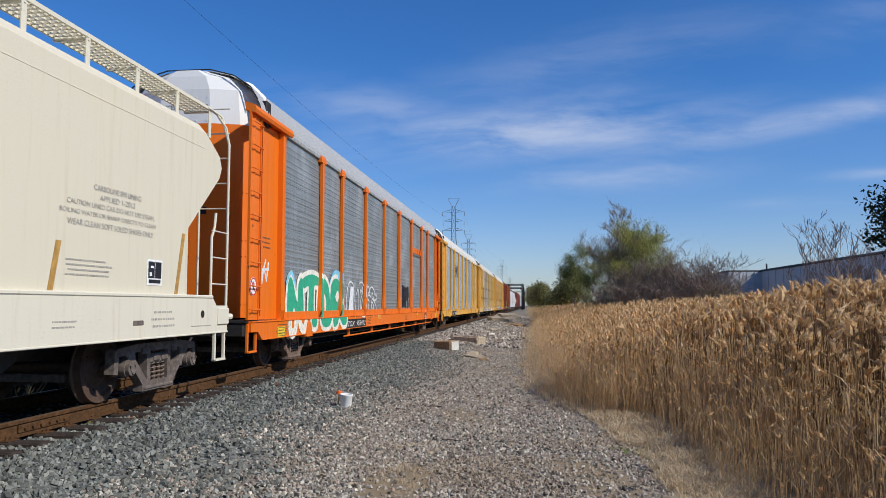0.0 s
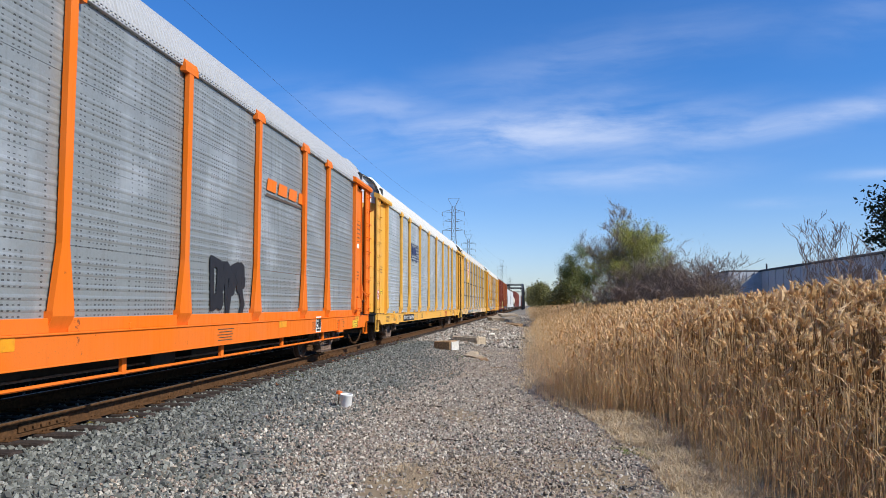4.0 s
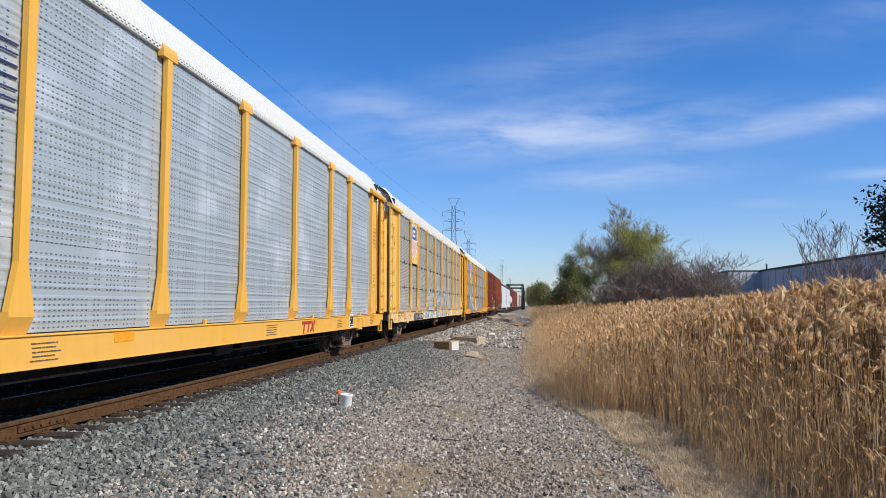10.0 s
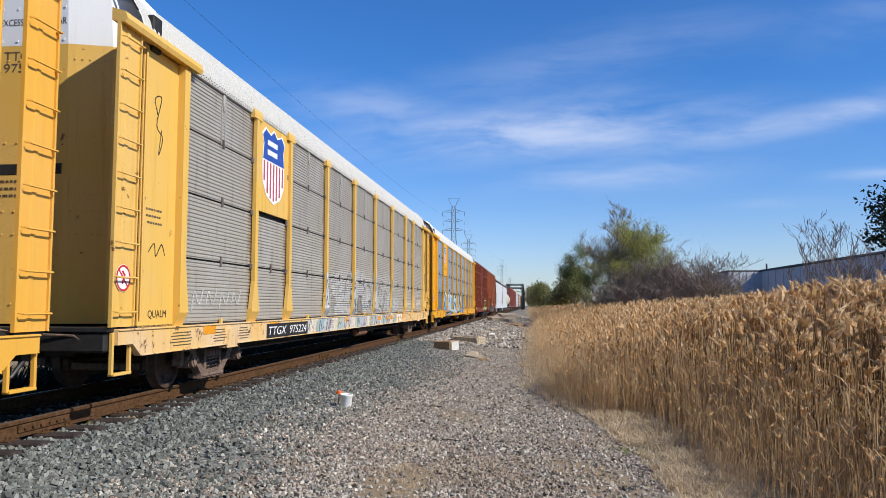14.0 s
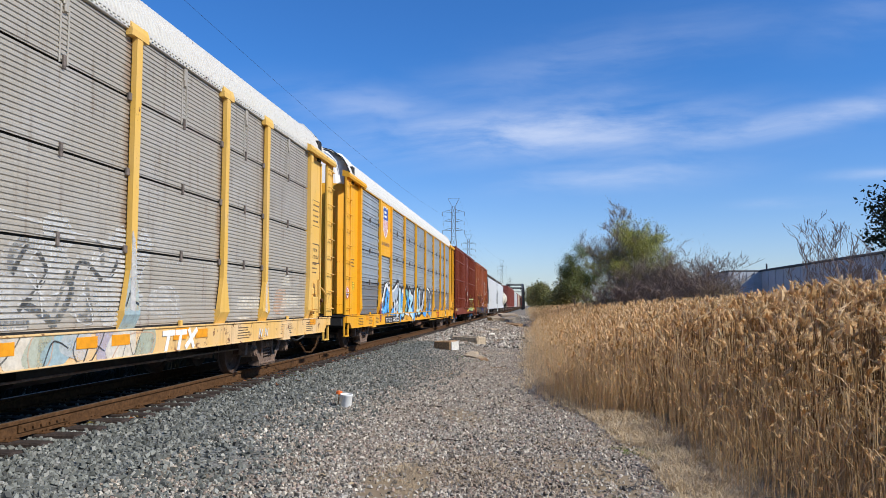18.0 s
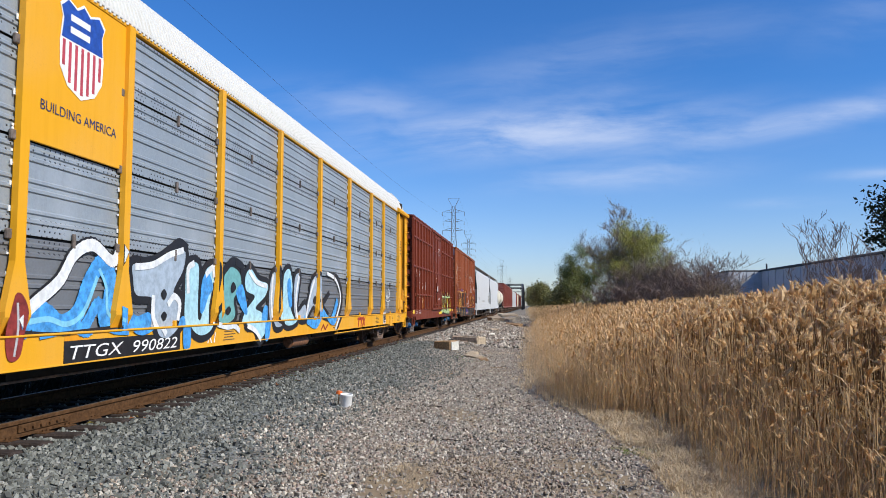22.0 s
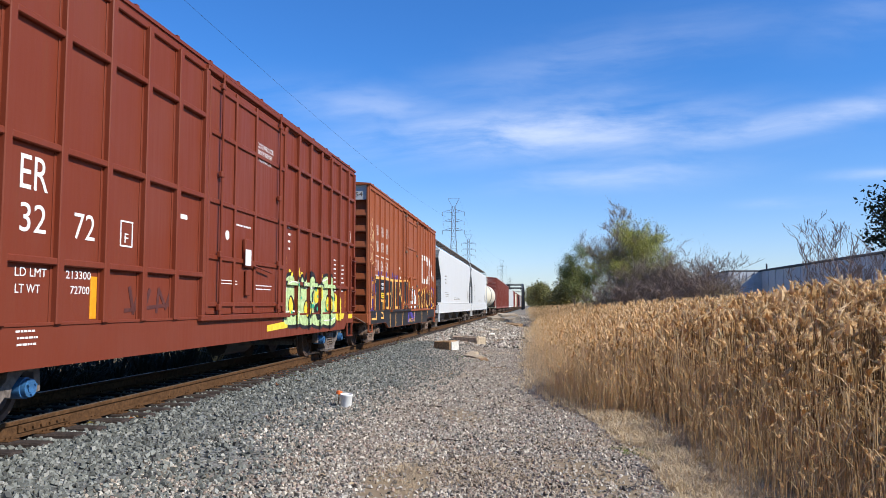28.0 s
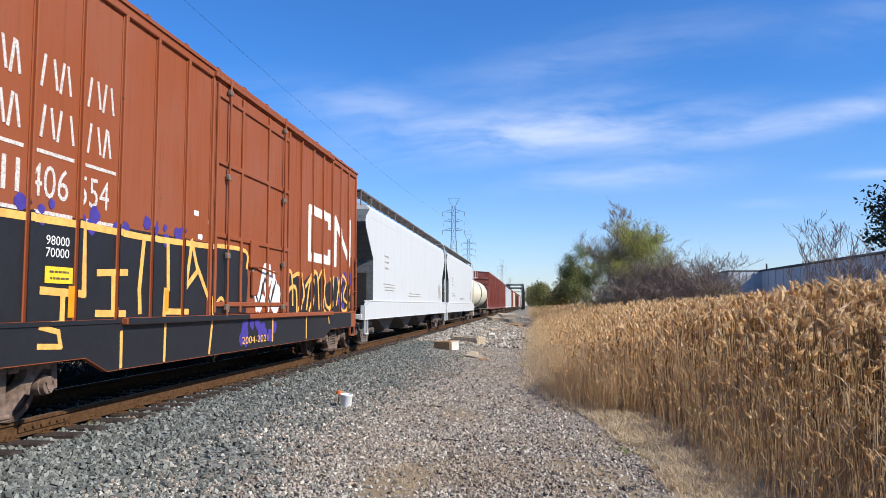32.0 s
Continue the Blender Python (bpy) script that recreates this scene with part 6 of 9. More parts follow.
def letters(parent, word, y0, y1, z0, z1, wall, layers, seed, posts=(), proud=1.514, wild=0.25, name="graffiti"):
    """Fat sprayed letters in layers of (material, swelling, drop, shift); each letter sits a little differently."""
    rnd = random.Random(seed)
    step_y = (y1 - y0) / len(word)
    sets = [[] for _ in layers]
    for i, ch in enumerate(word):
        a = y0 + i * step_y - step_y * rnd.uniform(0.0, 0.12)
        b = a + step_y * rnd.uniform(1.0, 1.22)
        lo, hi = z0 + rnd.uniform(-0.5, 0.5) * wild * 0.4, z1 + rnd.uniform(-0.6, 0.4) * wild
        lean = rnd.uniform(-0.22, 0.22)
        for k, (mat_, swell, dy, dz) in enumerate(layers):
            vs, fs = lettering(ch, 1.0, 0.0)
            ys, zs = [v[1] for v in vs], [v[2] for v in vs]
            ky, kz = (b - a) / (max(ys) - min(ys)), (hi - lo) / (max(zs) - min(zs))
            sy, sz = swell / ky, swell / kz
            vs, fs = lettering(ch, 1.0, (sy + sz) * 0.5 * 0.85)
            mid = (lo + hi) / 2
            out = []
            for v in vs:
                z = lo + (v[2] - min(zs)) * kz
                y = a + (v[1] - min(ys)) * ky + (z - mid) * lean
                out.append((0.0, y + dy + 0.02 * math.sin(z * 9), z + dz + 0.03 * math.sin(y * 5)))
            sets[k].append(([(0.0003 * i, b_, c_) for a_, b_, c_ in out], fs))
    for k, (mat_, swell, dy, dz) in enumerate(layers):
        if sets[k]:
            sprayed(parent, name, join(*sets[k]), mat_, wall + 0.0025 * k, posts, proud + 0.0025 * k, "sprayed letters" if k == 0 else "")


def blobs(y0, y1, z0, z1, n, r0, r1, seed, squash=1.0):
    """Sprayed spots: rounded flat patches."""
    rnd, out = random.Random(seed), []
    for _ in range(n):
        y, z, r = rnd.uniform(y0, y1), rnd.uniform(z0, z1), rnd.uniform(r0, r1)
        k = 9
        pts = [(y + r * rnd.uniform(0.75, 1.1) * math.cos(2 * math.pi * i / k) * squash, z + r * rnd.uniform(0.75, 1.1) * math.sin(2 * math.pi * i / k)) for i in range(k)]
        out.append(slab(pts, 0, -0.002, 0.00025 * (len(out) % 9)))
    return join(*out)


def spray(name, colour, vary=0.18):
    return plain(name, colour, 0.55, vary=vary, scale=9.0, bump=0.001)


S_GREEN, S_MINT, S_CREAM, S_SKY = spray("green_spray", (0.03, 0.36, 0.20)), spray("mint_spray", (0.34, 0.62, 0.36)), spray("cream_spray", (0.76, 0.73, 0.62)), spray("sky_blue_spray", (0.20, 0.52, 0.70))
S_BLUE, S_BLACK, S_WHITE, S_TEAL = spray("bright_blue_spray", (0.06, 0.30, 0.68), 0.4), spray("black_spray", (0.014, 0.014, 0.016)), spray("white_spray", (0.68, 0.70, 0.70)), spray("teal_spray", (0.14, 0.36, 0.36))
S_ORANGE, S_PURPLE, S_LEMON, S_GREY, S_ICE = spray("orange_spray", (0.80, 0.42, 0.10)), spray("violet_spray", (0.06, 0.04, 0.26)), spray("yellow_spray", (0.78, 0.56, 0.04)), spray("grey_spray", (0.42, 0.42, 0.42)), spray("ice_blue_spray", (0.36, 0.60, 0.68))
S_BUFF = spray("buff_spray", (0.62, 0.44, 0.24))
S_DUST, S_PALE = spray("dusty_grey_spray", (0.30, 0.30, 0.295), 0.35), spray("pale_grey_spray", (0.55, 0.55, 0.54), 0.35)
RACK_POSTS = [(y - 0.062, y + 0.062) for y in POSTS] + [(y - 0.15, y + 0.15) for y in ()]
W = 1.434

def worn(name, colour, cover=0.5):
    """Old sprayed paint, rubbed off in specks and patches."""
    m, t, skin, at = start(name, 0.7, 0.0, 0.3)
    n = fuzz(t, at, 7.0, 6.0, 0.7)
    n2 = fuzz(t, at, 1.3, 3.0)
    t.links.new(blend(t, n, [c * 0.8 for c in colour], [min(1, c * 1.2) for c in colour]), skin.inputs["Base Color"])
    thick = ramp(t, calc(t, "ADD", calc(t, "MULTIPLY", n, 0.7), calc(t, "MULTIPLY", n2, 0.3)), 0.30, 0.75, 0.85 * cover - 0.30, 0.35 + 0.55 * cover)
    t.links.new(thick, skin.inputs["Alpha"])
    return m




W_PALE, W_DARK, W_CREAM, W_PEACH = worn("worn_white_spray", (0.66, 0.65, 0.62), 0.62), worn("worn_dark_spray", (0.16, 0.17, 0.175), 0.40), worn("worn_cream_spray", (0.76, 0.70, 0.58), 0.85), worn("worn_peach_spray", (0.66, 0.42, 0.28), 0.7)
W_LILAC, W_MINT, W_SKY = worn("worn_lilac_spray", (0.52, 0.48, 0.56), 0.7), worn("worn_mint_spray", (0.46, 0.52, 0.42), 0.7), worn("worn_sky_spray", (0.40, 0.55, 0.60), 0.75)
S_SILVER, W_LINE, S_LIME, S_DARK = spray("silver_spray", (0.33, 0.40, 0.47)), worn("worn_white_line", (0.72, 0.72, 0.70), 0.8), spray("lime_spray", (0.43, 0.56, 0.25), 0.3), worn("dark_grey_line", (0.06, 0.065, 0.07), 0.9)


def smooth(pts, closed=False, n=5):
    """A flowing line through points."""
    k, out = len(pts), []
    for i in range(k if closed else k - 1):
        p = [pts[j % k] if closed else pts[min(max(j, 0), k - 1)] for j in (i - 1, i, i + 1, i + 2)]
        for s in range(n):
            u = s / n
            out.append(tuple(0.5 * (2 * b + (c - a) * u + (2 * a - 5 * b + 4 * c - d) * u * u + (3 * b - a - 3 * c + d) * u ** 3) for a, b, c, d in zip(*p)))
    return out if closed else out + [pts[-1]]


WALLS = {up_new: (1.432, RACK_POSTS, 1.514, 0.965, 1.512), up_old: (1.4245, RACK_POSTS, 1.514, 0.0, 0.0), orange: (1.434, RACK_POSTS, 1.514, 0.965, 1.512), coer: (1.404, [], 0, 1.10, 1.4365)}
WALLS[coer] = (1.404, [(7.925 - d - 0.062, 7.925 - d + 0.062) for d in (0.71, 1.595, 2.48, 3.365, 4.25, 5.135)], 1.484, 1.10, 1.4365)


def face_of(vf):
    """The front faces alone of flat painted shapes."""
    return vf[0], [f for f in vf[1] if min(vf[0][i][0] for i in f) > -0.001]


def on_ridges(vf):
    """Paint that took on the ridges of corrugated sheet and left the grooves bare."""
    pitch, out = 0.95 / 16, []
    for row in (1.02, 2.0):
        for i in range(16 if row < 1.5 else 5):
            z = row + pitch * i
            band = cut_low(vf, z + pitch * 0.93, z + pitch * 0.33)
            if band:
                out.append(band)
    return join(*out)


def on_car(car, name, vf, material, k):
    """Paint in layer k on the wall, across its posts and down over the sill."""
    wall, posts, proud, foot, sill = WALLS[car]
    up = 0.0028 * k
    if car is up_old:
        flat_ = face_of(vf)
        base = tagged(part(name, shift(on_ridges(flat_), wall + up * 0.4), material, car), kind="stuff")
        over = cut_to(shift(flat_, proud + up * 0.4), posts)
        if over and over[1]:
            part(name + "_over_post", over, material, base)
        return base
    ob = sprayed(car, name, vf, material, wall + up, posts, proud + up)
    if car is coer:
        band = cut_low(vf, 1.792, 1.708)
        if band:
            part(name + "_over_rib", shift(band, 1.4735 + up), material, ob)
    if foot:
        low = cut_low(vf, foot)
        if low:
            part(name + "_foot", shift(low, sill + up), material, ob)
    return ob


def bubble(car, pts, material, edge=None, width=0.21):
    """One fat letter: an edge, black as a rule, and a coloured fill."""
    ring = smooth(pts, True)
    base = on_car(car, "letter_edge", stroke(ring + ring[:1], width, 0, 0.002), edge or S_BLACK, 0)
    on_car(car, "letter_fill", slab(ring, 0, -0.002, 0), material, 1.5)


def line(car, pts, material, width, k):
    on_car(car, "sprayed_line", stroke(smooth(pts), width, 0, 0.002), material, k + 1)


def patch_of(car, pts, material, k):
    on_car(car, "sprayed_patch", slab(smooth(pts, True), 0, -0.002, 0), material, k + 0.5 + (k > 0))


# green piece and white outlines on the orange carrier
bubble(orange, [(-11.45, 0.80), (-11.4, 1.70), (-11.15, 1.85), (-10.78, 1.35), (-10.7, 1.75), (-10.45, 1.85), (-10.32, 1.2), (-10.45, 0.78), (-10.75, 0.85), (-11.0, 1.25), (-11.12, 0.76)], S_GREEN, S_CREAM)
bubble(orange, [(-10.45, 1.85), (-10.3, 1.66), (-9.95, 1.70), (-9.97, 1.2), (-9.87, 0.82), (-9.52, 0.84), (-9.55, 1.3), (-9.5, 1.72), (-9.12, 1.75), (-9.1, 1.92), (-9.8, 1.99)], S_GREEN, S_CREAM)
bubble(orange, [(-9.25, 1.3), (-9.12, 1.75), (-8.7, 1.93), (-8.3, 1.75), (-8.12, 1.3), (-8.3, 0.86), (-8.7, 0.75), (-9.12, 0.86)], S_GREEN, S_CREAM)
line(orange, [(-8.1, 1.8), (-7.7, 2.07), (-7.15, 2.02), (-6.88, 1.65), (-6.95, 1.4), (-6.6, 1.12)], S_SKY, 0.2, -1)
bubble(orange, [(-8.08, 0.82), (-8.08, 1.7), (-7.7, 1.96), (-7.2, 1.9), (-7.0, 1.6), (-7.2, 1.36), (-6.8, 1.1), (-6.74, 0.82), (-7.1, 0.76), (-7.5, 0.95), (-7.72, 0.78)], S_GREEN, S_CREAM)
patch_of(orange, [(-8.82, 1.3), (-8.67, 1.55), (-8.5, 1.3), (-8.67, 1.05)], S_CREAM, 2)
patch_of(orange, [(-7.65, 1.5), (-7.42, 1.66), (-7.3, 1.5), (-7.46, 1.36)], S_CREAM, 2)
line(orange, [(-11.5, 1.75), (-11.2, 1.98), (-10.9, 1.7)], S_SKY, 0.08, 0)
line(orange, [(-4.94, 1.92), (-4.72, 1.96), (-4.53, 1.94), (-4.38, 1.87)], S_WHITE, 0.045, 0)
line(orange, [(-4.82, 1.64), (-4.8, 1.73), (-4.66, 1.69), (-4.6, 1.81), (-4.52, 1.78), (-4.56, 1.63), (-4.65, 1.6)], S_WHITE, 0.045, 0)
line(orange, [(-4.69, 1.53), (-4.8, 1.35), (-4.76, 1.18), (-4.65, 1.21), (-4.57, 1.35)], S_WHITE, 0.045, 0)
line(orange, [(-4.65, 1.53), (-4.4, 1.33), (-4.34, 1.27), (-4.47, 1.0), (-4.66, 0.94), (-4.88, 0.98)], S_WHITE, 0.045, 0)
line(orange, [(-4.36, 1.54), (-4.28, 1.88), (-4.02, 1.88), (-4.01, 1.67)], S_WHITE, 0.045, 0)
line(orange, [(-4.3, 1.81), (-4.34, 1.58), (-4.09, 1.38), (-4.24, 1.25)], S_WHITE, 0.045, 0)
line(orange, [(-4.09, 1.38), (-4.11, 1.22), (-3.88, 1.01)], S_WHITE, 0.045, 0)
line(orange, [(-4.0, 1.66), (-3.81, 1.86), (-3.55, 1.75), (-3.83, 1.58), (-3.56, 1.59), (-3.33, 1.47), (-3.26, 1.25), (-3.17, 1.1), (-3.34, 0.95)], S_WHITE, 0.045, 0)
line(orange, [(-3.34, 0.95), (-3.69, 1.2), (-3.63, 1.42), (-3.89, 1.44), (-3.95, 1.39), (-3.88, 1.08)], S_WHITE, 0.045, 0)
line(orange, [(-3.54, 1.61), (-3.48, 1.79), (-3.23, 1.85), (-2.92, 1.76), (-2.75, 1.6), (-2.58, 1.64), (-2.51, 1.48), (-2.9, 1.44)], S_WHITE, 0.045, 0)
line(orange, [(-2.9, 1.44), (-3.15, 1.66), (-3.25, 1.62), (-3.17, 1.49), (-2.86, 1.4), (-2.56, 1.22), (-2.47, 1.04), (-2.58, 0.94)], S_WHITE, 0.045, 0)
line(orange, [(-3.3, 1.37), (-3.1, 1.36), (-2.96, 1.24), (-2.98, 1.09), (-3.12, 1.1), (-3.32, 1.28)], S_WHITE, 0.045, 0)
line(orange, [(-6.4, 0.98), (-6.45, 1.5), (-6.2, 1.9), (-5.7, 1.85), (-5.6, 1.3), (-5.75, 0.95)], S_WHITE, 0.045, 0)
line(orange, [(-5.5, 1.9), (-5.45, 1.3), (-5.2, 0.98), (-5.0, 1.3), (-5.1, 1.75), (-5.3, 1.6)], S_WHITE, 0.045, 0)
sprayed(orange, "white_fill", slab([(-6.3, 0.9), (-5.75, 0.9), (-5.62, 1.8), (-6.0, 1.8)], 0, -0.002, 0), S_WHITE, W, (), 0)
sprayed(orange, "black_scrawl", join(stroke([(2.5, 1.25), (2.45, 2.0), (2.75, 1.95), (2.7, 1.3), (3.0, 1.9), (3.1, 1.2), (3.3, 1.9), (3.5, 1.95), (3.75, 1.3), (3.6, 1.0)], 0.16, 0, 0.002), blobs(2.5, 3.8, 1.3, 1.9, 10, 0.12, 0.22, 4)), S_BLACK, W, RACK_POSTS, 1.514, "black sprayed scrawl")
part("white_tag", join(stroke([(-12.9, 2.2), (-12.85, 1.7), (-12.75, 2.0), (-12.6, 1.75), (-12.5, 2.1)], 0.05, 1.404), stroke([(-12.95, 1.95), (-12.5, 1.98)], 0.05, 1.404), stroke([(-12.9, 1.75), (-12.65, 2.15)], 0.04, 1.404)), S_WHITE, orange, "white sprayed tag")

# faded grey and white pieces along the foot of the weathered carrier
patch_of(up_old, [(-3.61, 1.05), (-3.66, 1.4), (-3.52, 1.63), (-3.28, 1.71), (-3.12, 1.53), (-3.14, 1.16), (-3.24, 1.04)], W_DARK, 0)
patch_of(up_old, [(-3.04, 1.07), (-3.0, 1.57), (-2.72, 1.67), (-2.41, 1.55), (-2.22, 1.05)], W_PALE, 0)
patch_of(up_old, [(-2.14, 1.14), (-2.17, 1.69), (-1.79, 1.85), (-1.5, 1.72), (-1.61, 1.23)], W_PALE, 0)
patch_of(up_old, [(-1.72, 1.47), (-1.72, 1.71), (-1.38, 1.81), (-1.3, 1.63), (-1.39, 1.47)], W_DARK, 0)
patch_of(up_old, [(-0.91, 1.22), (-0.49, 1.6), (-0.12, 1.5), (-0.34, 1.17)], W_DARK, 0)
patch_of(up_old, [(-0.1, 1.22), (-0.13, 1.78), (0.66, 1.94), (0.84, 1.21)], W_PALE, 0)
patch_of(up_old, [(0.52, 1.87), (0.87, 2.01), (1.26, 1.84), (0.91, 1.21), (0.69, 1.33)], W_DARK, 0)
patch_of(up_old, [(1.96, 1.14), (2.1, 1.88), (2.85, 1.98), (3.09, 1.2)], W_PALE, 0)
patch_of(up_old, [(2.11, 1.68), (2.43, 1.89), (2.67, 1.55), (2.46, 1.27)], W_DARK, 0)
patch_of(up_old, [(3.09, 1.2), (3.26, 1.86), (4.16, 1.81), (4.33, 1.19)], W_PALE, 0)
patch_of(up_old, [(4.83, 1.19), (4.97, 1.51), (5.63, 1.51), (5.7, 1.12)], W_PALE, 0)
patch_of(up_old, [(7.89, 1.06), (8.0, 1.75), (8.2, 1.88), (8.35, 1.5), (8.55, 1.85), (8.8, 1.9), (8.75, 1.45), (9.2, 1.8), (9.39, 1.72), (9.1, 1.4), (9.29, 1.11), (8.8, 1.22), (8.5, 1.08)], W_CREAM, 0)
patch_of(up_old, [(10.07, 1.1), (10.3, 1.5), (10.2, 1.76), (10.6, 1.9), (10.75, 1.5), (11.0, 1.7), (11.3, 1.45), (11.2, 1.3), (11.75, 1.14), (10.9, 1.25)], W_CREAM, 0)
patch_of(up_old, [(9.71, 1.16), (9.87, 1.58), (10.42, 1.59), (10.34, 1.15)], W_PEACH, 0)
line(up_old, [(-3.49, 1.04), (-3.18, 1.24), (-3.13, 1.53), (-3.34, 1.7), (-3.61, 1.55), (-3.75, 1.51), (-3.86, 1.39)], W_LINE, 0.026, 2)
line(up_old, [(-2.45, 1.68), (-2.28, 1.46), (-2.22, 1.05)], W_LINE, 0.026, 2)
line(up_old, [(-1.31, 1.81), (-1.66, 1.67), (-1.61, 1.47), (-1.34, 1.47)], S_DARK, 0.06, 2)
line(up_old, [(-2.49, 1.59), (-2.18, 1.88), (-1.92, 1.8)], S_DARK, 0.03, 2)
line(up_old, [(-0.91, 1.22), (-0.54, 1.55), (-0.18, 1.5)], S_DARK, 0.05, 2)
line(up_old, [(-0.35, 1.28), (-0.13, 1.61), (0.25, 1.8)], S_DARK, 0.05, 2)
line(up_old, [(0.49, 1.22), (0.69, 1.4), (0.95, 1.37), (0.87, 1.15)], S_DARK, 0.06, 2)
line(up_old, [(0.49, 1.9), (0.88, 1.83), (1.04, 1.65)], S_DARK, 0.06, 2)
line(up_old, [(-0.68, 1.97), (-0.14, 1.9), (0.12, 1.79)], S_DARK, 0.05, 2)
line(up_old, [(2.2, 1.61), (2.43, 1.89), (2.71, 1.62), (2.31, 1.24)], S_DARK, 0.06, 2)
line(up_old, [(3.09, 1.27), (3.31, 1.79), (3.82, 1.57), (4.11, 1.89)], S_DARK, 0.06, 2)
line(up_old, [(-0.96, 2.09), (-0.51, 1.97), (0.1, 2.11), (1.09, 2.06)], W_LINE, 0.03, 2)
line(up_old, [(1.08, 2.28), (1.91, 2.21), (3.04, 2.1), (4.39, 1.98)], W_LINE, 0.03, 2)
line(up_old, [(4.98, 1.47), (5.32, 1.56), (5.6, 1.44), (5.65, 1.1)], W_LINE, 0.022, 2)
line(up_old, [(4.88, 1.31), (5.47, 1.35), (5.82, 1.1)], W_LINE, 0.022, 2)
line(up_old, [(-3.02, 2.04), (-2.98, 2.17), (-2.95, 2.06), (-2.91, 2.15)], W_LINE, 0.019, 2)
line(up_old, [(-2.86, 2.06), (-2.82, 2.18), (-2.79, 2.08), (-2.75, 2.17)], W_LINE, 0.019, 2)
line(up_old, [(-2.7, 2.07), (-2.66, 2.2), (-2.63, 2.09), (-2.59, 2.19)], W_LINE, 0.019, 2)
line(up_old, [(-2.36, 2.1), (-2.32, 2.24), (-2.28, 2.12), (-2.24, 2.22)], W_LINE, 0.019, 2)
line(up_old, [(-2.2, 2.12), (-2.15, 2.25), (-2.11, 2.14), (-2.07, 2.24)], W_LINE, 0.019, 2)
line(up_old, [(-2.04, 2.13), (-2.0, 2.27), (-1.96, 2.15), (-1.91, 2.25)], W_LINE, 0.019, 2)
line(up_old, [(-3.07, 1.8), (-3.04, 1.9), (-2.99, 1.88), (-3.02, 1.83), (-2.96, 1.79)], W_LINE, 0.019, 2)
line(up_old, [(-2.9, 1.81), (-2.87, 1.91), (-2.82, 1.89), (-2.85, 1.84), (-2.79, 1.8)], W_LINE, 0.019, 2)
line(up_old, [(-2.73, 1.82), (-2.7, 1.92), (-2.64, 1.9), (-2.67, 1.86), (-2.61, 1.81)], W_LINE, 0.019, 2)
line(up_old, [(-2.56, 1.83), (-2.53, 1.94), (-2.48, 1.91), (-2.5, 1.87), (-2.44, 1.82)], W_LINE, 0.019, 2)
line(up_old, [(-2.38, 1.84), (-2.34, 1.95), (-2.28, 1.93), (-2.31, 1.88), (-2.25, 1.83)], W_LINE, 0.019, 2)
line(up_old, [(-2.18, 1.86), (-2.14, 1.96), (-2.08, 1.94), (-2.12, 1.89), (-2.04, 1.84)], W_LINE, 0.019, 2)
line(up_old, [(5.04, 1.8), (5.09, 1.91), (5.17, 1.82), (5.22, 1.9)], W_LINE, 0.017, 2)
line(up_old, [(5.31, 1.81), (5.36, 1.92), (5.44, 1.82), (5.5, 1.91)], W_LINE, 0.017, 2)
line(up_old, [(5.61, 1.82), (5.67, 1.93), (5.76, 1.83), (5.81, 1.92)], W_LINE, 0.017, 2)
line(up_old, [(5.96, 1.83), (6.01, 1.95), (6.11, 1.85), (6.16, 1.93)], W_LINE, 0.017, 2)
line(up_old, [(6.32, 1.84), (6.38, 1.96), (6.48, 1.86), (6.53, 1.95)], W_LINE, 0.017, 2)
line(up_old, [(6.63, 1.85), (6.69, 1.97), (6.79, 1.87), (6.86, 1.96)], W_LINE, 0.017, 2)
old_rnd = random.Random(64)
PASTELS = [m for m in (W_LILAC, W_LILAC, W_CREAM, W_CREAM, W_PEACH, W_MINT, W_SKY, W_PALE)]
for i in range(46):
    # layers of pastel spray over one another along the sill
    y, z, r = -6.1 + 0.24 * i + old_rnd.uniform(-0.1, 0.1), old_rnd.uniform(0.70, 0.95), old_rnd.uniform(0.22, 0.55)
    ring = smooth([(y + r * old_rnd.uniform(0.6, 1.2) * math.cos(a), z + 0.30 * old_rnd.uniform(0.5, 1.2) * math.sin(a) + 0.3 * (math.cos(a) * r)) for a in (0.0, 1.05, 2.1, 3.14, 4.2, 5.2)], True, 4)
    ring = [(a, min(max(b, 0.650), 0.980)) for a, b in ring]
    part("sill_spray", stroke(ring + ring[:1], 0.016, 1.5095 + 0.0001 * i, 0.002) if i % 4 == 0 else slab(ring, 0, 1.5065, 1.5085 + 0.0001 * i), S_DARK if i % 8 == 0 else PASTELS[i % len(PASTELS)], up_old)
part("sill_scrawl", join(*[stroke(smooth([(y, 0.66), (y + 0.12, old_rnd.uniform(0.7, 0.98)), (y + 0.25, old_rnd.uniform(0.65, 0.9)), (y + 0.4, old_rnd.uniform(0.7, 1.0))]), old_rnd.uniform(0.008, 0.018), 1.5145, 0.002) for y in (-5.8, -5.0, -4.4, -3.3, -2.5, -1.2, -0.4, 0.6, 1.2, 2.6, 3.3, 4.1)]), S_DARK, up_old, "thin dark scrawls over the pastel sill")
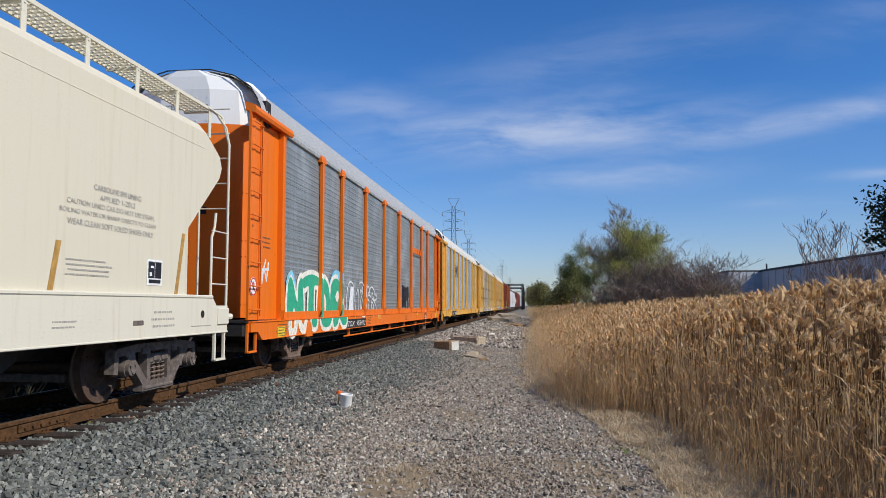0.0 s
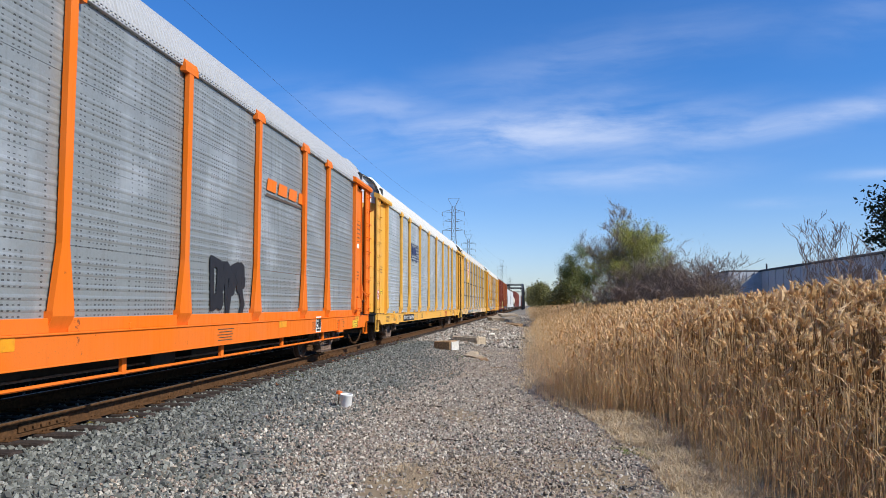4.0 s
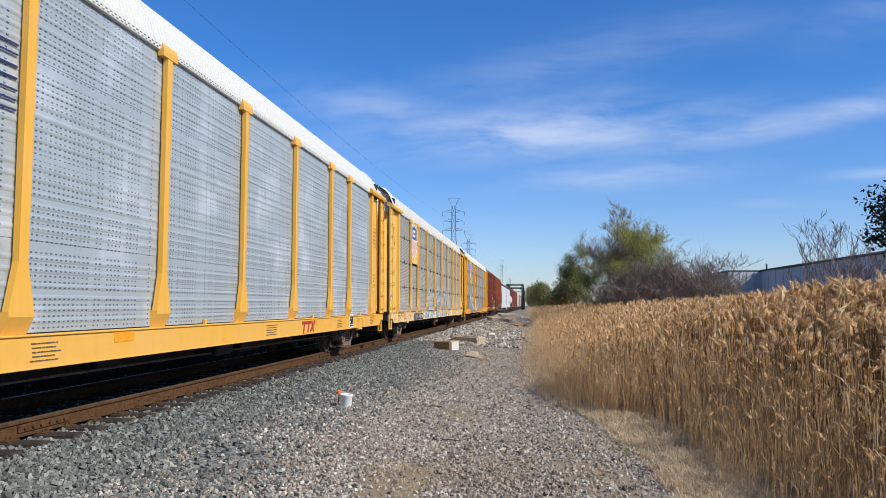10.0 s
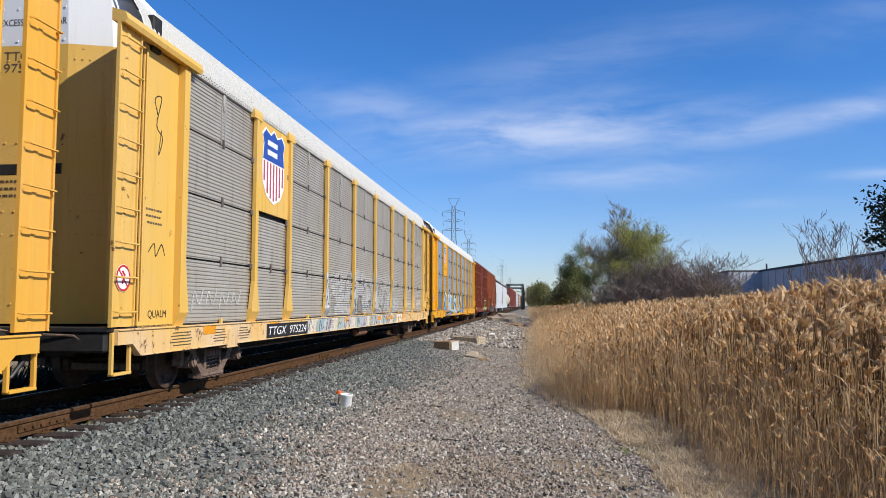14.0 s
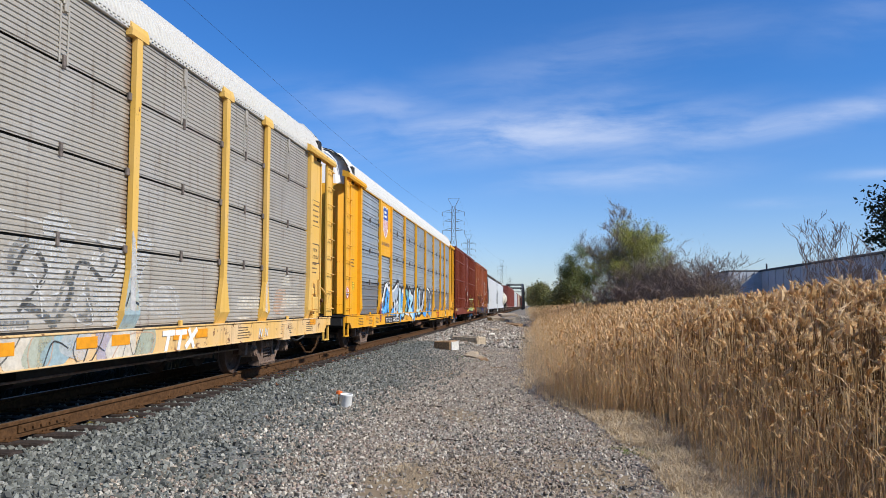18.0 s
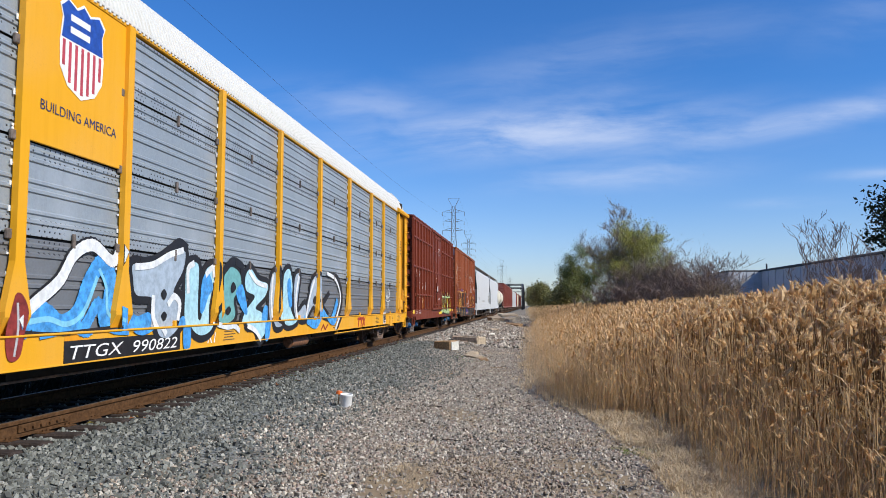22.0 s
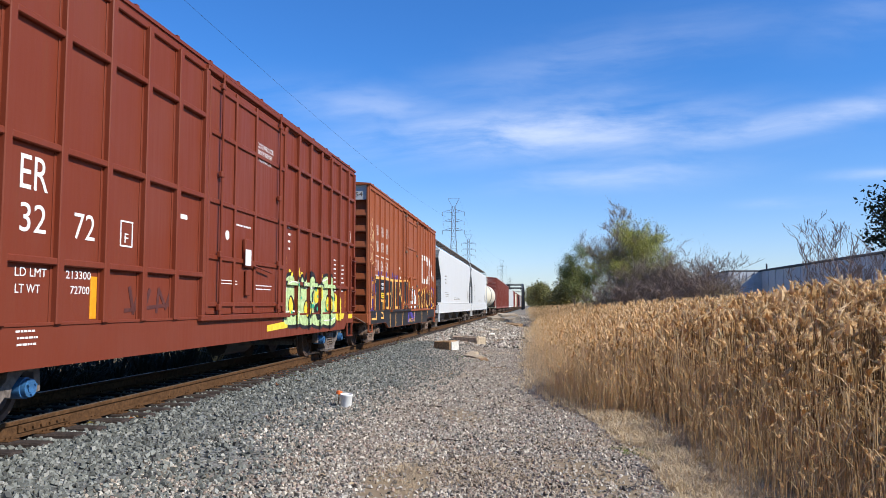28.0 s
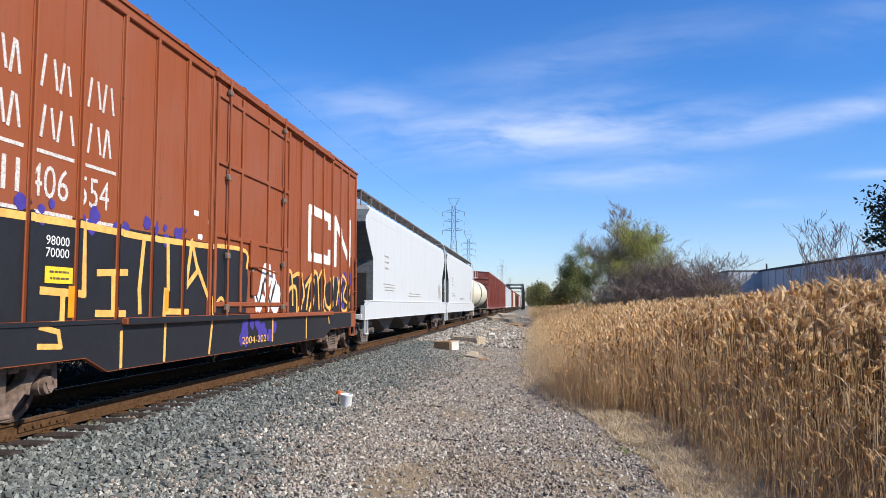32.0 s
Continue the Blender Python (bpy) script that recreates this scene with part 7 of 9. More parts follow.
for n, y in enumerate(POSTS[2:6]):
    # the feet of the posts were sprayed over with the pieces beside them
    top = (2.05, 1.82, 1.95, 1.62)[n]
    part("post_foot_spray", slab([(y - 0.072, top), (y - 0.02, top + 0.06), (y + 0.072, top - 0.04), (y + 0.072, 1.73), (y + 0.185, 1.225), (y - 0.185, 1.225), (y - 0.072, 1.73)], 0, 1.5085, 1.5125), S_PALE if n < 3 else W_SKY, up_old, "pale sprayed foot of the post")
    part("post_toe_spray", slab([(1.434, 0.992), (1.437, 0.992), (1.5175, 1.170), (1.5175, 1.223), (1.5145, 1.223), (1.5145, 1.172)], 1, y - 0.186, y + 0.186), S_DUST if n < 3 else W_SKY, up_old, "grey sprayed toe of the post")
    part("post_foot_scrawl", join(stroke(smooth([(y - 0.15, 1.28), (y - 0.02, 1.5), (y + 0.03, 1.35), (y + 0.14, 1.30)]), 0.03, 1.5135, 0.002), stroke(smooth([(y - 0.05, 1.9), (y + 0.04, 1.75), (y - 0.04, 1.6)]), 0.022, 1.5135, 0.002)), S_DARK, up_old)
for mat_, n, lo, hi, k in ((W_PALE, 34, 0.16, 0.40, 0), (W_DARK, 14, 0.04, 0.10, 1), (W_LINE, 16, 0.018, 0.035, 2)):
    # the criss-cross of old half-faded letters
    curls = []
    for i in range(n):
        y, z = old_rnd.uniform(-3.7, 4.4), old_rnd.uniform(1.15, 1.95)
        run = [(y, z)]
        for j in range(old_rnd.randint(2, 4)):
            y, z = y + old_rnd.uniform(-0.30, 0.34), min(2.12, max(1.10, z + old_rnd.uniform(-0.45, 0.45)))
            run.append((y, z))
        curls.append(stroke(smooth(run, False, 4), old_rnd.uniform(lo, hi), 0.0004 * (i % 6), 0.002))
    on_car(up_old, "faded_scrawl", join(*curls), mat_, k + 1)
part("white_scrawl", join(*[stroke([(y, 0.70), (y + 0.05, 0.86), (y + 0.12, 0.71), (y + 0.17, 0.84)], 0.018, 1.516) for y in (8.7, 9.0)]), S_WHITE, up_old)
part("black_tag", join(fit_words("QUALM", -12.72, -12.22, 1.10, 1.22, 1.404, 0.01), stroke(smooth([(-12.6, 3.9), (-12.68, 4.1), (-12.5, 4.15), (-12.62, 3.75), (-12.45, 3.6), (-12.55, 3.35), (-12.48, 3.7)]), 0.014, 1.404), stroke(smooth([(-12.75, 2.0), (-12.6, 2.12), (-12.55, 1.95), (-12.4, 2.12), (-12.3, 1.98)]), 0.014, 1.404)), S_BLACK, up_old, "black marker tags")
part("pale_scrawl", join(*[stroke(smooth([(-11.5 + 0.5 * i, 1.2 + 0.1 * (i % 2)), (-11.4 + 0.5 * i, 1.5), (-11.25 + 0.5 * i, 1.3), (-11.1 + 0.5 * i, 1.55)]), 0.02, 1.434) for i in range(4)]), W_LINE, up_old, "faint pale scribble")

# blue and white piece along the golden carrier
W2 = 1.432
bubble(up_new, [(-6.84, 1.81), (-6.41, 1.83), (-5.77, 2.04), (-5.43, 2.09), (-5.46, 1.81), (-5.75, 1.48), (-5.52, 1.37), (-5.57, 1.1), (-5.95, 0.86), (-6.27, 0.88), (-6.38, 1.12), (-6.34, 1.38), (-6.75, 1.42), (-6.84, 1.63)], S_SILVER)
bubble(up_new, [(-5.36, 1.83), (-5.15, 1.93), (-4.95, 1.86), (-4.96, 1.38), (-4.93, 1.08), (-4.81, 1.12), (-4.8, 1.5), (-4.71, 1.81), (-4.47, 1.91), (-4.37, 1.78), (-4.55, 1.29), (-4.58, 0.95), (-4.93, 0.83), (-5.25, 0.91), (-5.38, 1.09), (-5.38, 1.49)], S_ICE)
bubble(up_new, [(-3.97, 1.8), (-3.69, 1.93), (-3.33, 1.83), (-3.28, 1.59), (-3.58, 1.39), (-3.5, 1.13), (-3.74, 1.0), (-4.29, 1.02), (-4.37, 1.11), (-4.13, 1.29), (-4.0, 1.52)], S_TEAL)
bubble(up_new, [(-3.06, 1.8), (-2.81, 1.94), (-2.45, 1.76), (-1.93, 1.68), (-2.07, 1.46), (-2.56, 1.24), (-2.21, 1.13), (-2.15, 0.86), (-2.51, 0.66), (-2.78, 0.88), (-3.17, 0.95), (-3.04, 1.18), (-2.6, 1.44), (-3.02, 1.55)], S_ICE)
bubble(up_new, [(-1.72, 1.84), (-1.41, 1.93), (-1.38, 1.41), (-1.68, 1.04), (-1.3, 0.89), (-1.72, 0.9), (-1.85, 1.41)], S_SILVER)
bubble(up_new, [(-0.99, 1.89), (-0.64, 2.03), (-0.44, 1.67), (-0.54, 1.23), (-0.3, 0.98), (-0.74, 0.87), (-1.15, 0.94), (-1.04, 1.35)], S_ICE)
bubble(up_new, [(-0.25, 1.89), (0.07, 1.94), (-0.08, 1.42), (-0.09, 1.11), (0.45, 1.3), (0.5, 1.03), (-0.17, 1.0), (-0.33, 1.42)], S_SILVER)
bubble(up_new, [(0.98, 1.83), (1.46, 1.96), (1.59, 1.44), (2.26, 1.0), (1.48, 1.09), (1.09, 1.28), (0.47, 0.94), (0.74, 1.43)], S_SILVER)
line(up_new, [(-6.78, 1.78), (-6.36, 1.83), (-5.9, 1.99), (-5.51, 2.08)], S_WHITE, 0.09, 3)
line(up_new, [(-6.32, 1.39), (-6.31, 1.12), (-6.12, 0.91)], S_WHITE, 0.09, 3)
line(up_new, [(-5.89, 1.31), (-5.73, 1.41), (-5.57, 1.31), (-5.6, 1.1)], S_WHITE, 0.09, 3)
line(up_new, [(-5.3, 1.49), (-5.32, 1.81), (-5.15, 1.91)], S_WHITE, 0.09, 3)
line(up_new, [(-4.69, 1.77), (-4.47, 1.88), (-4.42, 1.76)], S_WHITE, 0.09, 3)
line(up_new, [(-4.38, 0.98), (-4.02, 0.93), (-3.74, 0.94), (-3.53, 0.86)], S_WHITE, 0.09, 3)
line(up_new, [(-2.89, 1.88), (-2.53, 1.71), (-2.02, 1.65)], S_WHITE, 0.09, 3)
line(up_new, [(-3.12, 0.92), (-2.78, 0.83), (-2.51, 0.67)], S_WHITE, 0.09, 3)
line(up_new, [(-1.66, 1.86), (-1.75, 1.41), (-1.68, 1.07)], S_WHITE, 0.09, 3)
line(up_new, [(1.12, 1.85), (0.74, 1.4), (0.53, 1.0)], S_WHITE, 0.09, 3)
line(up_new, [(2.23, 2.07), (2.99, 1.95), (3.49, 1.61), (3.42, 1.22), (2.79, 0.69)], S_WHITE, 0.09, 3)
line(up_new, [(-0.04, 1.9), (-0.22, 1.42), (-0.12, 1.04)], S_WHITE, 0.09, 3)
patch_of(up_new, [(-4.83, 1.67), (-4.61, 1.79), (-4.43, 1.56), (-4.6, 1.42), (-4.75, 1.2), (-4.88, 1.2)], S_BLUE, 2)
patch_of(up_new, [(-3.49, 1.48), (-3.21, 1.64), (-2.96, 1.18), (-3.13, 1.15)], S_BLUE, 2)
patch_of(up_new, [(-0.79, 1.72), (-0.6, 1.83), (-0.47, 1.29), (-0.67, 1.29)], S_BLUE, 2)
patch_of(up_new, [(-7.01, 1.29), (-6.74, 1.15), (-6.42, 1.19), (-6.38, 1.0), (-6.72, 0.9), (-6.99, 1.0)], S_BLUE, 2)
patch_of(up_new, [(-5.52, 1.1), (-5.38, 1.09), (-5.35, 0.7), (-5.55, 0.66), (-5.59, 0.94)], S_BLUE, 2)
patch_of(up_new, [(-2.19, 1.19), (-1.93, 1.24), (-2.03, 0.7), (-2.26, 0.65)], S_BLUE, 2)
line(up_new, [(0.43, 0.95), (1.07, 0.85), (1.7, 1.14), (2.36, 0.91), (2.77, 0.95), (3.2, 1.37)], S_BLUE, 0.2, 2)
patch_of(up_new, [(-6.04, 1.51), (-5.96, 1.44), (-6.03, 1.36), (-6.12, 1.44)], S_BLACK, 4)
patch_of(up_new, [(-6.02, 1.2), (-5.94, 1.14), (-6.02, 1.07), (-6.1, 1.14)], S_BLACK, 4)
patch_of(up_new, [(-3.63, 1.68), (-3.51, 1.58), (-3.67, 1.49), (-3.73, 1.58)], S_BLACK, 4)
patch_of(up_new, [(-3.8, 1.27), (-3.71, 1.2), (-3.84, 1.12), (-3.94, 1.19)], S_BLACK, 4)
patch_of(up_new, [(1.2, 1.5), (1.42, 1.4), (1.21, 1.3), (1.04, 1.38)], S_BLACK, 4)
line(up_new, [(-6.63, 1.84), (-6.25, 1.91), (-5.9, 2.06), (-5.62, 2.18), (-5.39, 2.13)], S_BLACK, 0.14, 1)
line(up_new, [(-3.23, 1.88), (-3.28, 1.98), (-3.65, 2.03), (-3.98, 1.87)], S_BLACK, 0.14, 1)
line(up_new, [(1.57, 1.86), (1.82, 1.35), (2.42, 1.58), (1.87, 1.3), (2.35, 1.06)], S_BLACK, 0.14, 1)
line(up_new, [(2.43, 2.04), (3.25, 1.99), (3.68, 1.6), (3.59, 1.18), (2.91, 0.69)], S_BLACK, 0.14, 1)
line(up_new, [(-9.0, 1.12), (-8.75, 1.3), (-8.35, 1.55), (-8.1, 1.85), (-7.75, 1.98), (-7.35, 1.82), (-7.2, 1.95)], S_BLACK, 0.19, -1)
line(up_new, [(-9.0, 1.12), (-8.75, 1.3), (-8.35, 1.55), (-8.1, 1.85), (-7.75, 1.98), (-7.35, 1.82), (-7.2, 1.95)], S_WHITE, 0.14, 3)
for pts, mat_, w in (([(-8.95, 1.08), (-8.6, 1.2), (-8.3, 1.08), (-8.0, 1.2), (-7.8, 1.55), (-7.55, 1.78), (-7.35, 1.6), (-7.38, 1.25), (-7.05, 1.12)], S_BLUE, 0.22), ([(-8.7, 1.02), (-8.2, 1.06), (-7.9, 1.02), (-7.6, 1.3), (-7.45, 1.05), (-7.1, 1.0)], S_BLUE, 0.16),
                     ([(-8.8, 1.12), (-8.5, 1.14), (-8.2, 1.08), (-7.9, 1.2), (-7.65, 1.6)], S_SKY, 0.06), ([(-7.6, 1.7), (-7.45, 1.5), (-7.4, 1.2), (-7.15, 1.1)], S_SKY, 0.05), ([(-8.95, 1.02), (-8.4, 0.98), (-7.8, 1.0), (-7.2, 1.02)], S_BLACK, 0.04)):
    line(up_new, pts, mat_, w, 1 + (w < 0.1))
sprayed(up_new, "white_tag", join(stroke(smooth([(9.75, 1.8), (9.8, 1.5), (9.95, 1.75), (10.0, 1.5), (10.12, 1.72)]), 0.04, 0, 0.002), stroke(smooth([(10.2, 1.85), (10.12, 1.6), (10.3, 1.55), (10.35, 1.8), (10.45, 1.55)]), 0.04, 0.0006, 0.002), stroke(smooth([(9.75, 1.45), (10.1, 1.4), (10.45, 1.46)]), 0.035, 0.001, 0.002), stroke(smooth([(10.0, 1.36), (10.12, 1.15), (10.22, 1.36)]), 0.035, 0.0014, 0.002)), S_WHITE, W2, (), 0, "white sprayed tag")
part("red_foot", slab(smooth([(-9.20, 0.76), (-9.25, 1.0), (-9.18, 1.24), (-9.12, 1.40), (-9.02, 1.38), (-8.93, 1.22), (-8.98, 1.0), (-9.04, 0.78)], True), 0, 1.5135, 1.5165), plain("maroon_spray", (0.22, 0.03, 0.025), 0.6, vary=0.4), up_new, "maroon sprayed post foot")
part("red_foot_streak", stroke(smooth([(-9.12, 0.80), (-9.08, 1.05), (-9.10, 1.3)]), 0.03, 1.518), S_GREY, up_new)
part("red_scribble", join(stroke([(1.5, 0.70), (1.7, 0.82), (1.85, 0.7), (2.1, 0.82)], 0.035, 1.5165)), plain("dark_red_spray", (0.30, 0.03, 0.02), 0.6), up_new)

# green letters on the maroon boxcar
W3 = 1.404
MARN_POSTS = WALLS[coer][1]
sprayed(coer, "yellow_spray_patch", join(blobs(1.5, 6.6, 0.95, 1.3, 16, 0.10, 0.24, 90, 1.6), blobs(2.2, 5.6, 1.8, 2.05, 10, 0.05, 0.10, 91)), S_LEMON, W3, MARN_POSTS, 1.482)
bubble(coer, [(1.98, 1.1), (1.97, 1.47), (2.1, 1.79), (2.44, 1.91), (2.75, 1.81), (2.92, 1.49), (2.98, 1.12), (2.85, 0.89), (2.06, 0.9)], S_LIME, None, 0.15)
bubble(coer, [(3.06, 0.89), (3.13, 1.41), (3.22, 1.89), (3.44, 1.81), (3.75, 1.95), (4.15, 1.94), (4.22, 1.7), (3.94, 1.51), (3.83, 1.1), (3.97, 0.87)], S_LIME, None, 0.15)
bubble(coer, [(3.97, 0.87), (4.09, 1.28), (4.22, 1.7), (4.73, 1.72), (4.95, 1.18), (4.84, 0.83)], S_LIME, None, 0.15)
bubble(coer, [(4.75, 1.72), (5.06, 1.97), (5.55, 1.95), (5.89, 1.65), (6.02, 1.07), (5.84, 0.81), (4.89, 0.83), (4.83, 1.18)], S_LIME, None, 0.15)
patch_of(coer, [(2.3, 1.32), (2.47, 1.5), (2.72, 1.32), (2.69, 1.1), (2.52, 1.04), (2.34, 1.16)], S_BLACK, 2)
patch_of(coer, [(2.33, 1.32), (2.45, 1.46), (2.6, 1.3), (2.58, 1.12), (2.49, 1.08), (2.36, 1.17)], S_LEMON, 3)
patch_of(coer, [(3.37, 1.2), (3.55, 1.41), (3.79, 1.21), (3.62, 0.98)], S_BLACK, 2)
patch_of(coer, [(3.4, 1.2), (3.54, 1.37), (3.68, 1.19), (3.53, 1.02)], S_LEMON, 3)
patch_of(coer, [(4.18, 1.24), (4.59, 1.35), (4.89, 1.26), (4.46, 1.14), (4.61, 0.99), (4.35, 0.95)], S_BLACK, 2)
patch_of(coer, [(4.17, 1.44), (4.31, 1.65), (4.54, 1.71), (4.58, 1.45), (4.33, 1.33)], S_LEMON, 3)
patch_of(coer, [(5.16, 1.38), (5.32, 1.54), (5.6, 1.38), (5.54, 1.11), (5.22, 1.14)], S_BLACK, 2)
patch_of(coer, [(5.2, 1.37), (5.32, 1.49), (5.48, 1.37), (5.44, 1.17), (5.24, 1.18)], S_LEMON, 3)
patch_of(coer, [(3.43, 1.79), (3.61, 2.05), (4.08, 2.05), (4.19, 1.95), (3.75, 1.94)], S_BLACK, 1)
line(coer, [(2.11, 1.73), (2.41, 1.79), (2.77, 1.76)], S_CREAM, 0.03, 3)
line(coer, [(2.14, 1.58), (2.17, 1.73)], S_CREAM, 0.03, 3)
line(coer, [(3.24, 1.79), (3.54, 1.67), (4.2, 1.7)], S_CREAM, 0.03, 3)
line(coer, [(4.84, 1.86), (5.3, 1.94)], S_CREAM, 0.03, 3)
line(coer, [(1.99, 1.14), (2.6, 1.16), (2.98, 1.12)], S_CREAM, 0.03, 3)
line(coer, [(4.89, 0.91), (5.48, 0.92), (5.93, 0.96)], S_CREAM, 0.03, 3)
patch_of(coer, [(5.99, 1.59), (6.48, 1.33), (6.56, 0.94), (6.05, 0.95)], S_LEMON, 0)
sprayed(coer, "green_specks", blobs(2.3, 6.1, 0.9, 1.75, 26, 0.03, 0.07, 92), S_GREEN, W3 + 0.012, MARN_POSTS, 1.496)
for ring in ([(1.0, 0.90), (2.2, 0.96), (2.2, 0.82), (1.0, 0.78)], [(6.3, 1.08), (6.9, 1.06), (6.8, 0.92), (6.35, 0.92)]):
    part("graffiti_underline", slab(ring, 0, 1.436, 1.4385), S_LEMON, coer)

# black field with orange lines on the russet boxcar
field = slab([(-7.75, 2.05), (-6.9, 2.26), (-3.9, 2.26), (-0.3, 2.28), (-0.3, 1.12), (-7.75, 1.12)], 0, -0.002, 0)
sprayed(cn, "black_field", field, S_BLACK, W3, BOX_POSTS, 1.4535, "black painted field")
part("black_sill", slab([(-7.6, 1.11), (7.4, 1.11), (7.4, 0.69), (5.18, 0.69), (4.73, 0.50), (-4.73, 0.50), (-5.18, 0.69), (-7.6, 0.69)], 0, 1.434, 1.4375), S_BLACK, cn)
sprayed(cn, "black_field", slab(smooth([(1.95, 1.12), (1.98, 1.75), (2.4, 1.98), (3.0, 1.8), (3.6, 2.0), (4.4, 2.02), (4.9, 1.8), (5.6, 2.0), (6.4, 1.95), (7.2, 1.75), (7.3, 1.12)], True), 0, -0.002, 0), S_BLACK, W3, BOX_POSTS, 1.4535)
part("black_door_field", slab([(-1.80, 2.28), (-0.45, 2.28), (-0.35, 1.7), (-0.42, 1.15), (-1.80, 1.15)], 0, 1.446, 1.4485), S_BLACK, cn)
part("black_ledge", sheet(-7.75, -4.46, 1.066, 1.114, 1.4525), S_BLACK, cn)
part("black_track", sheet(-4.43, -0.40, 1.046, 1.126, 1.5235), S_BLACK, cn)
part("door_outline", join(stroke(smooth([(-1.8, 2.24), (-0.5, 2.24), (-0.42, 1.95)]), 0.07, 1.4505), stroke(smooth([(-1.75, 1.25), (-1.5, 1.4), (-1.2, 1.2)]), 0.06, 1.4505)), S_ORANGE, cn)
sprayed(cn, "violet_edge", join(blobs(-7.8, -7.1, 0.98, 2.1, 16, 0.10, 0.22, 101), blobs(-6.6, -2.6, 2.16, 2.38, 22, 0.05, 0.11, 102), blobs(-0.3, 1.9, 1.15, 2.1, 14, 0.14, 0.3, 103), blobs(5.8, 7.5, 1.2, 2.1, 9, 0.1, 0.2, 104)), S_PURPLE, W3 + 0.003, BOX_POSTS, 1.4565, "violet sprayed edges")
lines = [[(-6.85, 1.15), (-6.9, 2.18), (-5.25, 2.2), (-5.21, 1.41), (-5.96, 1.44)], [(-5.6, 1.44), (-5.6, 1.08), (-6.0, 1.06)], [(-5.25, 2.2), (-3.91, 2.18), (-4.0, 1.5), (-3.97, 1.2)], [(-4.94, 1.67), (-4.32, 1.70)], [(-4.62, 1.67), (-4.60, 1.2)], [(-4.95, 1.19), (-4.34, 1.18)],
         [(-3.91, 2.18), (-0.18, 2.25), (-0.2, 2.0)], [(-3.26, 2.18), (-3.22, 1.51)], [(-3.30, 1.5), (-3.32, 1.16)], [(-3.32, 1.2), (-2.6, 1.19)], [(-2.52, 2.25), (-2.3, 1.81), (-2.68, 1.55), (-2.52, 2.22)], [(-2.3, 1.85), (-1.9, 1.4), (-1.80, 1.13)], [(-7.45, 1.2), (-7.35, 2.0), (-7.0, 2.05)], [(-7.5, 1.5), (-7.1, 1.55), (-7.0, 1.15)],
         [(1.6, 1.2), (1.8, 1.9), (2.2, 1.95), (2.3, 1.3)], [(2.3, 1.9), (2.8, 1.95), (3.1, 1.5), (2.7, 1.2)], [(3.3, 1.2), (3.6, 1.95), (4.1, 2.0), (4.3, 1.2)], [(4.6, 1.95), (4.9, 1.3), (5.4, 1.3), (5.6, 2.0)], [(5.9, 1.3), (6.3, 2.05), (6.9, 1.9), (6.6, 1.5), (7.2, 1.3)],
         [(1.9, 1.2), (2.05, 1.6), (2.5, 1.65), (2.6, 1.15)], [(3.5, 1.15), (3.8, 1.6), (3.6, 1.9), (3.2, 1.7)], [(4.2, 1.9), (4.6, 2.15), (4.8, 1.8), (4.5, 1.3), (4.9, 1.1)], [(5.2, 1.15), (5.5, 1.5), (5.3, 1.95)], [(6.0, 2.0), (6.2, 1.5), (6.5, 1.15), (7.0, 1.2), (7.3, 1.7)]]
sprayed(cn, "orange_outline", join(*[stroke(p, 0.085, 0, 0.002) for p in lines[:14]], *[stroke(smooth(p), 0.085, 0, 0.002) for p in lines[14:]]), S_ORANGE, W3 + 0.006, BOX_POSTS, 1.4595, "orange sprayed outlines")
part("orange_sill_outline", join(*[stroke(p, 0.06, 1.4405) for p in ([(-6.85, 1.1), (-6.8, 0.84), (-7.5, 0.84)], [(-6.0, 1.06), (-5.7, 1.0), (-5.65, 0.84), (-6.02, 0.86)], [(-4.45, 0.95), (-4.44, 0.53)], [(-3.33, 1.1), (-3.34, 0.53)], [(-1.78, 1.1), (-1.89, 0.54)], [(1.0, 1.08), (1.0, 0.60)], [(3.2, 1.08), (3.2, 0.56)], [(5.0, 1.08), (5.1, 0.85)])]), S_ORANGE, cn)
sprayed(cn, "pale_piece", join(blobs(-0.15, 1.3, 1.25, 1.9, 9, 0.12, 0.26, 110), stroke([(-0.1, 1.9), (0.1, 1.2), (0.4, 1.9), (0.7, 1.2), (1.0, 1.9), (1.2, 1.2)], 0.10, 0, 0.002)), S_WHITE, 1.449, (), 0, "white sprayed piece on the door")
sprayed(cn, "pale_piece_lines", stroke([(-0.15, 1.7), (0.2, 1.3), (0.5, 1.8), (0.8, 1.3), (1.1, 1.75)], 0.05, 0, 0.002), S_BLACK, 1.452, (), 0)
part("door_foot_spray", shift(blobs(-0.9, 1.2, 0.64, 1.02, 20, 0.1, 0.13, 111), 1.4405), S_PURPLE, cn)
part("tally_marks", fit_words("2004-2021", -0.55, 0.75, 0.60, 0.73, 1.4435, 0.006), S_ORANGE, cn)
part("load_limits", join(fit_words("98000", h0 + 2.0, h0 + 2.4, 1.93, 2.03, W3 + 0.012, 0.008), fit_words("70000", h0 + 2.0, h0 + 2.4, 1.80, 1.90, W3 + 0.012, 0.008)), INK_WHITE, cn, "white weight numbers")
part("height_notice", sheet(h0 + 2.0, h0 + 2.48, 1.52, 1.70, W3 + 0.012), LEMON, cn, "yellow height notice")
part("notice_print", bars(h0 + 2.05, h0 + 2.43, 1.54, 1.68, W3 + 0.016, 2, 120), INK_DARK, cn)
